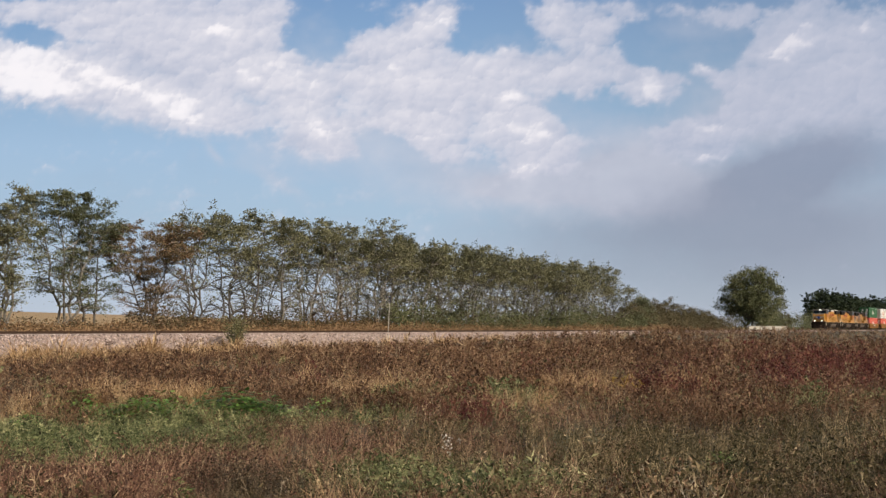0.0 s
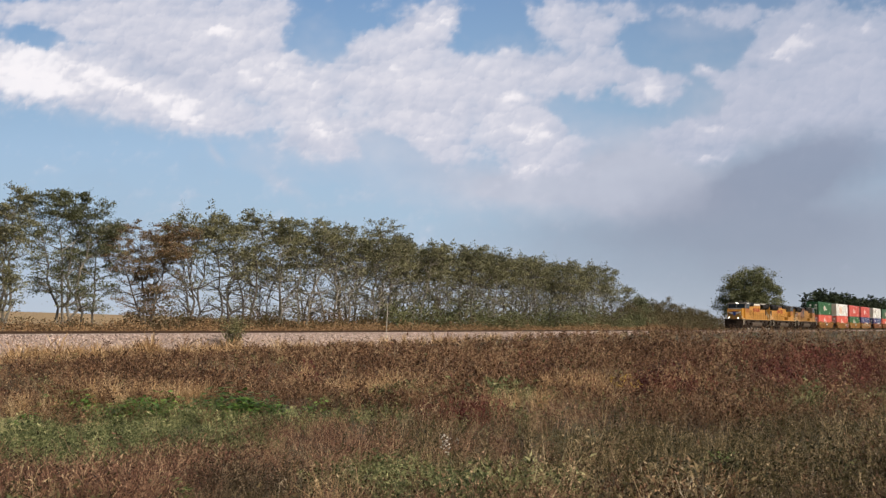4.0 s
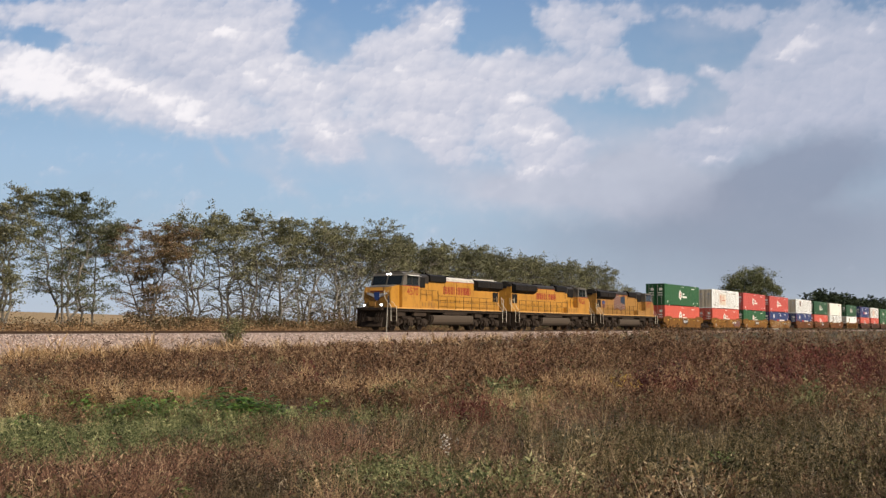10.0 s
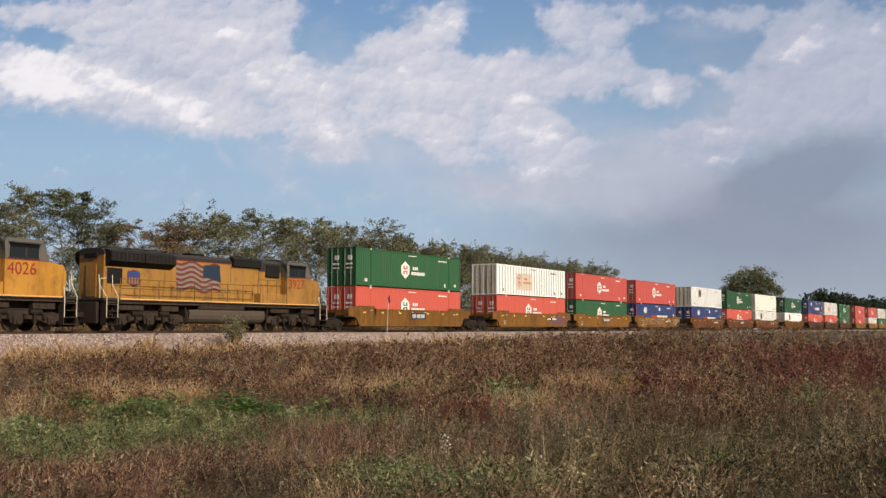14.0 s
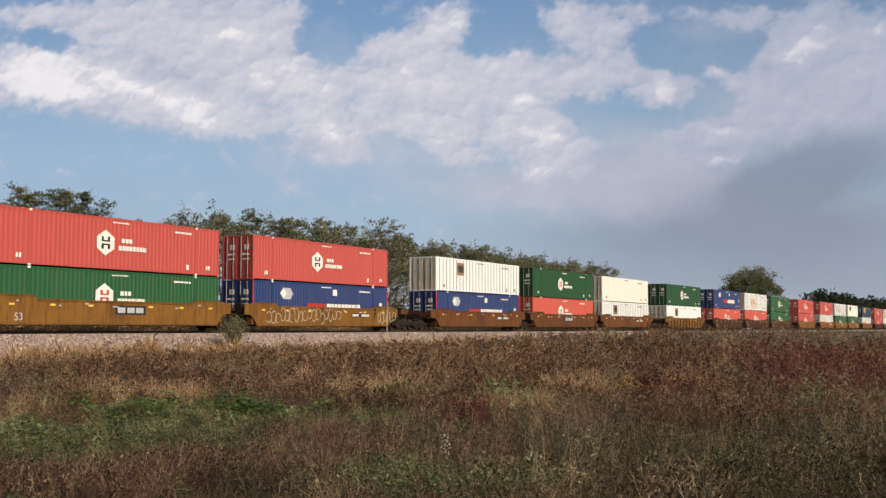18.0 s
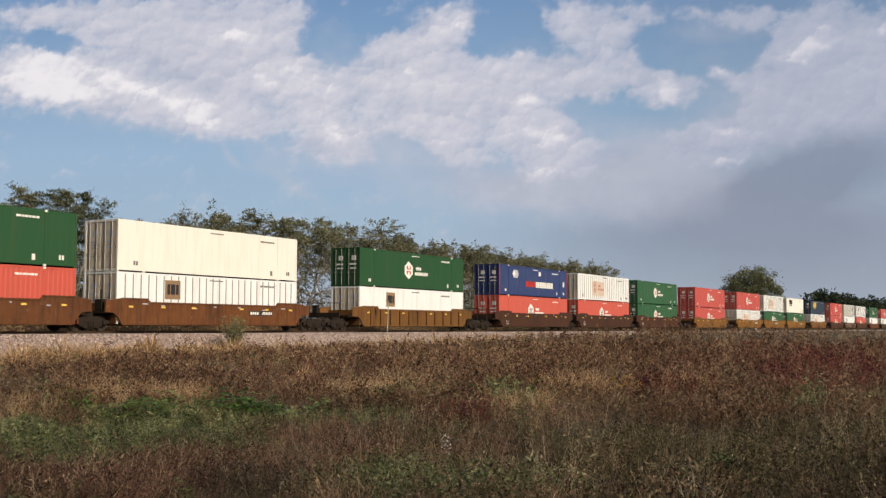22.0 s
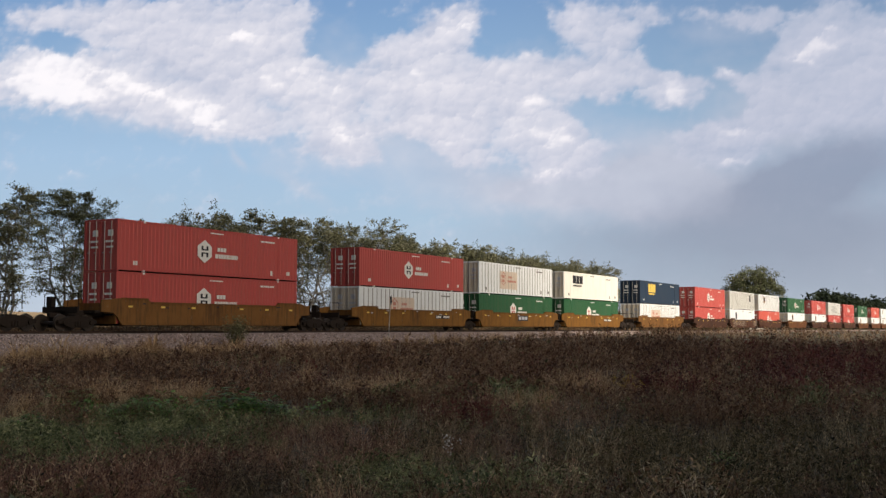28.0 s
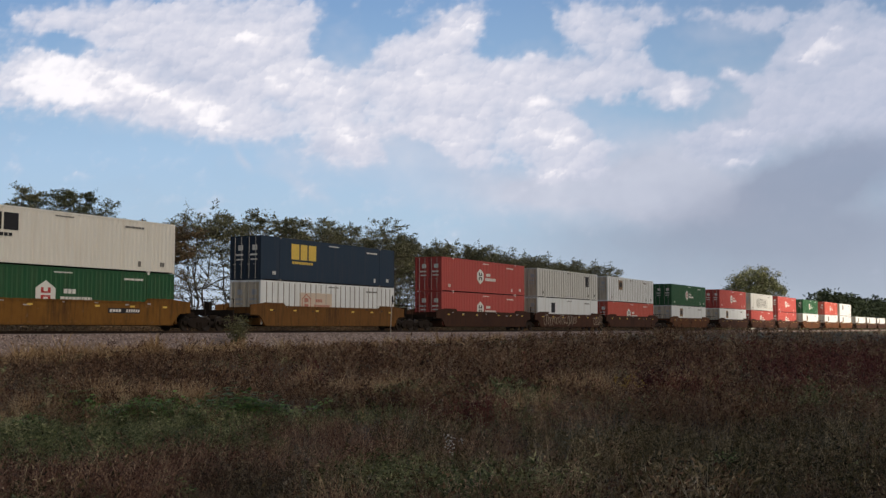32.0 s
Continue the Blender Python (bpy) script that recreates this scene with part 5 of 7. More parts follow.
        digits.location = (3.45, -1.514, 2.84) if sg < 0 else (5.32, 1.514, 2.84)
        # two rows of blocks stand for the road's name on the long hood
        sh = Shape()
        x = 10.3
        for w in (0.42, 0.38, 0.12, 0.44, 0.38, -0.26, 0.40, 0.42, 0.40, 0.12, 0.36, 0.12, 0.38):
            if w > 0:
                for a, b in ((0, 0.30), (0.68, 1)) if w > 0.2 else ((0, 1),):
                    sh.box(x + w * a, x + w * b, -0.962 if sg < 0 else 0.95, -0.95 if sg < 0 else 0.962, 3.10, 3.74)
            x += abs(w) + 0.06
        if not flag:
            put("lettering", sh, "loco_red", "red lettering blocks on the long hood")
        put("red_stripe", Shape().box(2.78, 5.42, min(sg * 1.508, sg * 1.48), max(sg * 1.508, sg * 1.48), 3.535, 3.585), "loco_red", "thin red cab stripe")
        put("red_stripe", Shape().box(10.5, 15.8, min(sg * 0.962, sg * 0.94), max(sg * 0.962, sg * 0.94), 4.17, 4.205), "loco_red", "thin red hood stripe")
        put("battery_box", Shape().box(5.5, 8.2, min(sg * 1.5, sg * 0.9), max(sg * 1.5, sg * 0.9), 1.8, 2.42, 0.02), B)
        vents = Shape()
        for k in range(5):
            vents.box(5.75 + k * 0.5, 6.0 + k * 0.5, min(sg * 1.508, sg * 1.49), max(sg * 1.508, sg * 1.49), 1.95, 2.28)
        put("vent", vents, "loco_old")
        put("grille", Shape().box(5.7, 7.1, min(sg * 1.06, sg * 0.9), max(sg * 1.06, sg * 0.9), 3.52, 4.36, 0.03), "loco_dark", "black intake grille")
        put("filter_box", Shape().prism([(0.9 * sg, 4.02), (1.16 * sg, 4.1), (1.16 * sg, 4.55), (0.8 * sg, 4.7)], 7.75, 10.45, "x"), "loco_dark", "black filter box")
        rad = [(0.93 * sg, 3.55), (1.42 * sg, 3.86), (1.42 * sg, 4.36), (1.0 * sg, 4.52), (0.6 * sg, 4.52)]
        for a, b in ((15.85, 18.3), (18.36, 20.85)):
            put("radiator_panel", Shape().prism(rad, a, b, "x"), "loco_dark", "black flared radiator screen")
        for k in range(16):
            x = 15.95 + k * 0.31
            put("screen_rib", Shape().prism([(y_ * 1.006, z_ + 0.004) for y_, z_ in rad[1:3]] + [(1.36 * sg, 4.3), (1.36 * sg, 3.9)], x, x + 0.05, "x"), "loco_under")
        # hood doors, each with its latch
        for k in range(9):
            x = 8.35 + k * 0.83
            put("hood_door", Shape().box(x, x + 0.78, min(sg * 0.956, sg * 0.94), max(sg * 0.956, sg * 0.94), 1.95, 3.02), B)
            put("door_latch", Shape().box(x + 0.64, x + 0.7, min(sg * 0.972, sg * 0.955), max(sg * 0.972, sg * 0.955), 2.4, 2.62), "rail_yellow")
        for x in (7.72, 10.5, 12.62, 14.72):
            put("panel_joint", Shape().box(x, x + 0.025, min(sg * 0.959, sg * 0.94), max(sg * 0.959, sg * 0.94), 3.04, 4.16), "loco_dark")
        for k in range(4):
            put("hood_hatch", Shape().box(10.75 + k * 1.05, 11.55 + k * 1.05, min(sg * 0.964, sg * 0.94), max(sg * 0.964, sg * 0.94), 3.86, 4.10), B)
        put("lower_grille", Shape().box(19.6, 20.7, min(sg * 0.97, sg * 0.94), max(sg * 0.97, sg * 0.94), 2.62, 3.5, 0.01), "loco_dark", "dark louvred vent")
        # handrail: each stanchion, then the two bars
        for k in range(9):
            x = 8.5 + k * 1.47
            put("stanchion", Shape().tube([(x, sg * 1.52, 1.8), (x, sg * 1.52, 2.88)], 0.026, 6), "rail_yellow")
        for z in (2.36, 2.88):
            put("handrail", Shape().tube([(8.5, sg * 1.52, z), (20.26, sg * 1.52, z)], 0.022, 6), "rail_yellow")
        for k in range(4):
            x = 5.6 + k * 0.95
            put("stanchion", Shape().tube([(x, sg * 1.47, 2.42), (x, sg * 1.47, 3.3)], 0.026, 6), "rail_yellow")
        put("handrail", Shape().tube([(5.6, sg * 1.47, 3.3), (8.45, sg * 1.47, 3.3), (8.5, sg * 1.52, 2.88)], 0.022, 6), "rail_yellow")
        if flag:
            for name, mat, rows in (("flag_red_field", "flag_red", range(0, 11, 2)), ("flag_white_field", "flag_white", range(1, 11, 2))):
                sh = Shape()
                for r_ in rows:
                    for k in range(18):
                        xs = [11.5 + (k + d) * 0.215 for d in (0, 1)]
                        zs = [2.35 + r_ * 0.152 + 0.13 * math.sin((x - 11.5) * 3.1) + 0.035 * (x - 11.5) for x in xs]
                        yy = -0.965 if sg < 0 else 0.965
                        sh.add([(xs[0], yy, zs[0]), (xs[1], yy, zs[1]), (xs[1], yy, zs[1] + 0.15), (xs[0], yy, zs[0] + 0.15)], [(0, 1, 2, 3)])
                put(name, sh, mat, "waving striped flag decal")
            put("flag_canton", Shape().prism([(11.45, 3.05), (13.1, 3.3), (13.0, 4.02), (11.6, 4.04)], min(sg * 0.973, sg * 0.95), max(sg * 0.973, sg * 0.95)), "navy")
            put("shield_decal", Shape().prism(hexagon(18.75, 2.98, 0.48, 0.5, 0.2), min(sg * 0.97, sg * 0.95), max(sg * 0.97, sg * 0.95)), "flag_red", "red and blue shield decal")
            put("shield_band", Shape().box(18.32, 19.18, min(sg * 0.976, sg * 0.95), max(sg * 0.976, sg * 0.95), 3.06, 3.38), "mark_blue")
            for k in range(4):
                put("shield_stripe", Shape().box(18.40 + k * 0.21, 18.49 + k * 0.21, min(sg * 0.976, sg * 0.95), max(sg * 0.976, sg * 0.95), 2.66, 3.02), "flag_white")
    hood = [(-0.95, 1.8), (-0.95, 4.38), (-0.72, 4.56), (0.72, 4.56), (0.95, 4.38), (0.95, 1.8)]
    put("long_hood", Shape().prism(hood, 5.45, 20.95, "x"), B)
    top = [(-0.957, 4.2), (-0.957, 4.39), (-0.725, 4.575), (0.725, 4.575), (0.957, 4.39), (0.957, 4.2)]
    put("hood_roof", Shape().prism(top, 7.7, 20.97, "x"), "patch_white" if patched else "loco_grey", "peeling pale roof" if patched else "grey roof")
    if patched:
        for y in (-1.0, 0.78):
            put("roof_coaming", Shape().box(15.9, 19.8, y, y + 0.22, 4.48, 4.63, 0.03), "patch_white", "peeling pale roof edge")
    put("equipment_cover", Shape().prism([(-1.0, 3.9), (-1.0, 4.45), (-0.7, 4.66), (0.7, 4.66), (1.0, 4.45), (1.0, 3.9)], 5.5, 7.75, "x"), "loco_grey")
    put("exhaust_stack", Shape().box(12.3, 13.5, -0.35, 0.35, 4.57, 4.75, 0.04), "loco_dark")
    for x in (16.6, 18.0, 19.6):
        put("roof_fan", Shape().prism([(x + 0.62 * math.cos(k * 0.3927), 0.62 * math.sin(k * 0.3927)) for k in range(16)], 4.55, 4.72, "z"), "loco_grey", "round roof fan")
    put("horn", Shape().tube([(9.2, 0.2, 4.72), (8.7, 0.2, 4.78)], [0.04, 0.1], 8).tube([(9.2, -0.1, 4.72), (8.75, -0.1, 4.78)], [0.04, 0.1], 8), "loco_dark")
    put("air_conditioner", Shape().box(4.0, 5.1, -0.5, 0.5, 4.64, 4.8, 0.04), "loco_grey")
    put("rear_number_light", Shape().box(20.95, 21.05, -0.5, 0.5, 4.05, 4.3, 0.02), "loco_dark")
    put("hood_end_door", Shape().box(20.95, 20.99, -0.4, 0.4, 1.9, 3.7), B)
    lamp = "lamp" if lights else "glass"
    put("headlight", Shape().tube([(3.28, -0.14, 4.5), (3.1, -0.14, 4.5)], 0.06, 12).tube([(3.28, 0.14, 4.5), (3.1, 0.14, 4.5)], 0.06, 12), lamp, "round headlight pair")
    for y in (-0.78, 0.78):
        put("ditch_light", Shape().tube([(0.86, y, 1.98), (0.74, y, 1.98)], 0.066, 12), lamp, "round ditch light")
        put("ditch_light_bracket", Shape().box(0.86, 1.02, y - 0.12, y + 0.12, 1.8, 2.12, 0.03), "loco_grey")
    for y in (-0.7, 0.7):
        put("nose_grab_rail", Shape().tube([(1.38, y, 1.95), (1.3, y, 2.9), (1.55, y, 3.5)], 0.018, 6), "rail_yellow")
    for y in (-1.18, 1.18):
        put("rear_handrail", Shape().tube([(21.4, y, 1.8), (21.42, y, 2.85), (20.98, y, 2.9)], 0.026, 6), "white_bar")
    return ob


move_with_train(locomotive("yellow diesel locomotive with glowing headlights and peeling pale roof", "loco", "4570", True, False, True, False), -96.1)
move_with_train(locomotive("yellow diesel locomotive with grey roof, running backwards", "loco", "4026", False, False, False, True), -51.6, 0, True)
move_with_train(locomotive("grimy yellow diesel locomotive with a striped flag decal", "loco_old", "3927", False, True, False, True), -29.3, 0, True)


# ---- plants ----
def scatter(templates, pos, rot, scale, pick, tilt=None):
    """Places copies of small templates (corners, triangles) into one array mesh."""
    V, F, T, base = [], [], [], 0
    for k, (tv, tf) in enumerate(templates):
        sel = np.nonzero(pick == k)[0]
        if not len(sel):
            continue
        c, s = np.cos(rot[sel])[:, None], np.sin(rot[sel])[:, None]
        sc = scale[sel][:, None]
        x = (tv[None, :, 0] * c - tv[None, :, 1] * s) * sc
        y = (tv[None, :, 0] * s + tv[None, :, 1] * c) * sc
        z = tv[None, :, 2] * sc
        if tilt is not None:
            x, y = x + z * tilt[sel, 0][:, None], y + z * tilt[sel, 1][:, None]
        v = np.stack([x, y, z], -1) + pos[sel][:, None, :]
        V.append(v.reshape(-1, 3))
        F.append((tf[None] + (base + len(tv) * np.arange(len(sel)))[:, None, None]).reshape(-1, 3))
        lift = tv[:, 3] if tv.shape[1] > 3 else np.zeros(len(tv))
        T.append((FR.random(len(sel))[:, None] + lift[None]).ravel())
        base += v.shape[0] * v.shape[1]
    return np.concatenate(V), np.concatenate(F), np.concatenate(T)


def ribbon(V, F, pts, w0, w1, side):
    """A thin tapering strip along pts, widened along side."""
    k = len(V)
    n_ = len(pts)
    for i, p in enumerate(pts):
        w = w0 + (w1 - w0) * i / (n_ - 1)
        V.append(p - side * w)
        V.append(p + side * w)
    for i in range(n_ - 1):
        a = k + 2 * i
        F.append((a, a + 1, a + 3))
        F.append((a, a + 3, a + 2))


def leaf(V, F, p, way, wide, length, width):
    k = len(V)
    V += [p, p + way * length * 0.5 + wide * width, p + way * length, p + way * length * 0.5 - wide * width]
    F += [(k, k + 1, k + 2), (k, k + 2, k + 3)]


def leaflet(V, F, p, way, wide, length, width):
    k = len(V)
    V += [p - wide * width * 0.4, p + way * length, p + way * length * 0.3 + wide * width]
    F += [(k, k + 1, k + 2)]


def unit(r, flat=1.0):
    v = r.normal(0, 1, 3) * np.array([1, 1, flat])
    return v / np.linalg.norm(v)


def weed_template(r, height, branches, leaf_n, leaf_len, leaf_w, spread, stem_w, up=0.5, low=0.25):
    """A bushy weed: bowed stalks with short side twigs, leaves along the twigs; the stalks are drier, and so paler."""
    V, F, dry = [], [], []
    for b in range(branches):
        a = r.uniform(0, 6.28)
        out = np.array([math.cos(a), math.sin(a), 0]) * spread * r.uniform(0.3, 1.1)
        h = height * r.uniform(0.6, 1.05)
        base = np.array([r.normal(0, 0.04), r.normal(0, 0.04), -0.05])
        mid = base + out * 0.35 + np.array([0, 0, h * 0.55])
        tip = base + out + np.array([r.normal(0, 0.03), r.normal(0, 0.03), h])
        a2 = r.uniform(0, 6.28)
        ribbon(V, F, [base, mid, tip], stem_w, stem_w * 0.4, np.array([math.cos(a2), math.sin(a2), 0]))
        dry += [0.34] * (len(V) - len(dry))
        twigs = max(2, leaf_n // 3)
        for j in range(twigs):
            t = low + (1 - low) * (j + r.random()) / twigs
            p = base + (mid - base) * 2 * t if t < 0.5 else mid + (tip - mid) * (2 * t - 1)
            a3 = r.uniform(0, 6.28)
            way = np.array([math.cos(a3), math.sin(a3), up * r.uniform(0.3, 1.3)])
            way /= np.linalg.norm(way)
            reach = height * r.uniform(0.14, 0.34) * (1.2 - 0.6 * t)
            k = len(V)
            wide = np.cross(way, unit(r)) * stem_w * 0.6
            V += [p - wide, p + wide, p + way * reach]
            F.append((k, k + 1, k + 2))
            dry += [0.26] * (len(V) - len(dry))
            for i in range(3):
                q = p + way * reach * (0.35 + 0.33 * i) + r.normal(0, 0.012, 3)
                w = unit(r, 0.7) + way * 0.6
                w[2] += up * 0.3
                w /= np.linalg.norm(w)
                leaflet(V, F, q, w, np.cross(w, unit(r)), leaf_len * r.uniform(0.6, 1.25), leaf_w * r.uniform(0.8, 1.4))
            dry += [0.0] * (len(V) - len(dry))
    return np.column_stack([np.array(V), np.array(dry)]), np.array(F)


def grass_template(r, height, blades, spread, w):
    V, F = [], []
    for b in range(blades):
        a = r.uniform(0, 6.28)
        d = np.array([math.cos(a), math.sin(a), 0])
        h = height * r.uniform(0.6, 1.1)
        lean = spread * r.uniform(0.2, 1.2)
        base = d * r.uniform(0, 0.08) + np.array([0, 0, -0.04])
        pts = [base, base + d * lean * 0.3 + np.array([0, 0, h * 0.6]), base + d * lean + np.array([0, 0, h])]
        ribbon(V, F, pts, w, w * 0.25, np.array([-d[1], d[0], 0]))
    return np.array(V), np.array(F)


def broad_template(r, radius, height, n_, k=1.0):
    V, F = [], []
    for i in range(n_):
        a, q = r.uniform(0, 6.28), math.sqrt(r.random())
        p = np.array([math.cos(a) * q * radius, math.sin(a) * q * radius, height * (1 - 0.6 * q * q) * r.uniform(0.5, 1.05)])
        w = unit(r, 0.4)
        w[2] = -abs(w[2]) * 0.5
        leaf(V, F, p, w / np.linalg.norm(w), np.cross(w, np.array([0, 0, 1.0])), k * r.uniform(0.12, 0.22), k * r.uniform(0.045, 0.075))
    return np.array(V), np.array(F)


def blobs(s, u, rows):
    """How much each place belongs to patches given as s, u, radius along, radius across, weight."""
    out = np.zeros_like(s)
    for cs, cu, rs, ru, w in rows:
        out = np.maximum(out, w * np.exp(-((s - cs) / rs) ** 2 - ((u - cu) / ru) ** 2))
    return out


def to_su(x, y):
    return x * ALONG.x + y * ALONG.y, x * ACROSS.x + y * ACROSS.y


def spot(px_tan, dist):
    """Plan place at a tangent across the view and a distance ahead."""
    return to_su(px_tan * dist, dist)


FR = np.random.default_rng(11)


def field_points(count, near, far, power, half=0.50):
    """Places over the fan of field that lies before the camera, thinning with distance."""
    q = FR.random(count)
    d = near * (far / near) ** (q ** power)
    t = FR.uniform(-half, half, count)
    return d * t, d


def patches(rows):
    out = []
    for t, d, rs, ru, w in rows:
        s, u = spot(t, d)
        out.append((s, u, rs, ru, w))
    return out


GREEN = patches(((-0.39, 15.0, 1.8, 3.0, 1.25), (-0.33, 14.5, 1.8, 2.6, 1.25), (-0.36, 12.4, 1.0, 1.4, 1.1), (-0.25, 16.8, 1.8, 1.6, 1.0), (-0.19, 16.5, 1.6, 1.2, 0.8), (0.01, 10.4, 0.9, 1.4, 1.15), (0.05, 9.6, 0.7, 0.9, 1.0), (-0.05, 11.2, 0.9, 1.0, 0.9),
                 (0.03, 23.5, 1.4, 2.2, 1.3), (0.06, 19, 1.0, 1.3, 1.0), (0.265, 25.5, 1.2, 2.6, 0.75), (0.38, 23, 2.0, 1.8, 0.7), (0.26, 12.6, 0.4, 0.6, 1.1), (-0.13, 17.5, 2, 1.5, 0.7), (-0.02, 15, 1.5, 1.5, 0.4)))
BROAD = patches(((-0.31, 19.4, 0.7, 1.3, 1.2), (-0.265, 19.6, 0.7, 1.2, 1.2), (-0.185, 19.4, 0.7, 1.1, 1.3), (-0.135, 19.2, 0.5, 0.7, 1.0), (-0.41, 17.8, 0.5, 0.7, 1.0), (-0.25, 9.8, 0.16, 0.2, 1.2), (0.262, 13.2, 0.22, 0.25, 1.0)))
TAN = patches(((-0.29, 22.0, 1.4, 1.2, 1.4), (-0.245, 21.6, 0.6, 1.1, 1.6), (-0.38, 20.0, 1.4, 0.9, 0.7), (-0.085, 26, 1.1, 1.4, 1.6), (-0.125, 31, 0.5, 0.9, 1.0), (0.015, 33, 1.2, 1.2, 0.8), (0.122, 25.5, 0.9, 1.3, 1.7), (0.155, 27.5, 0.6, 0.9, 1.2), (0.075, 20.8, 0.7, 1.0, 0.9),
               (0.205, 27, 0.9, 1.5, 1.6), (0.37, 33, 0.8, 1.6, 1.2), (-0.38, 47.5, 9, 1.7, 1.4), (-0.29, 53, 9, 1.7, 1.4), (-0.18, 60, 12, 1.7, 1.3), (0.0, 79, 14, 2.0, 0.9), (0.16, 62, 3, 2.5, 1.0), (-0.115, 8.8, 0.25, 0.5, 1.1), (-0.25, 8.2, 0.5, 0.4, 0.9)))
MAROON = patches(((0.165, 24.5, 0.7, 1.5, 1.3), (0.215, 25, 0.7, 1.6, 1.2), (0.235, 23.5, 0.5, 1.0, 1.0), (0.325, 26.0, 0.8, 1.6, 1.5), (0.345, 29, 1.0, 2.0, 1.5), (0.362, 34, 1.6, 3.0, 1.5), (0.368, 42, 2.5, 5.0, 1.4), (0.24, 38, 2.2, 2.2, 1.0), (0.40, 30, 0.6, 1.6, 0.8), (-0.12, 29, 1.4, 1.8, 1.0), (0.02, 17.8, 1.0, 1.0, 1.0),
                  (0.09, 30, 0.5, 0.8, 1.2), (-0.29, 8.4, 0.3, 0.5, 0.8), (-0.05, 8.0, 0.5, 0.4, 0.9)))
ROSY = patches(((-0.34, 10.2, 1.0, 1.8, 1.2), (-0.29, 8.6, 0.7, 1.0, 1.2), (-0.18, 12.4, 1.4, 2.0, 1.1), (-0.12, 15.0, 1.5, 1.8, 0.8), (-0.05, 8.0, 0.8, 0.6, 1.2), (0.10, 8.6, 0.7, 0.8, 1.0), (0.07, 13.5, 1.6, 1.6, 0.9), (0.20, 11.0, 1.2, 1.2, 0.7), (0.33, 12.5, 1.4, 1.4, 0.7), (0.38, 9.0, 0.9, 0.9, 0.8), (0.12, 17.0, 2.0, 1.6, 0.8), (-0.40, 8.6, 0.6, 0.8, 0.9)))
DUN = patches(((-0.19, 10.0, 0.7, 0.9, 1.0), (-0.41, 10.0, 0.5, 1.5, 0.6), (0.36, 8.5, 1.0, 1.0, 0.7), (0.16, 14.5, 2.0, 2.0, 0.5), (0.30, 16, 2.0, 2.0, 0.5), (-0.36, 26, 4, 2.0, 0.7), (-0.15, 27, 3, 2, 0.6), (0.25, 31, 4, 3, 0.5)))


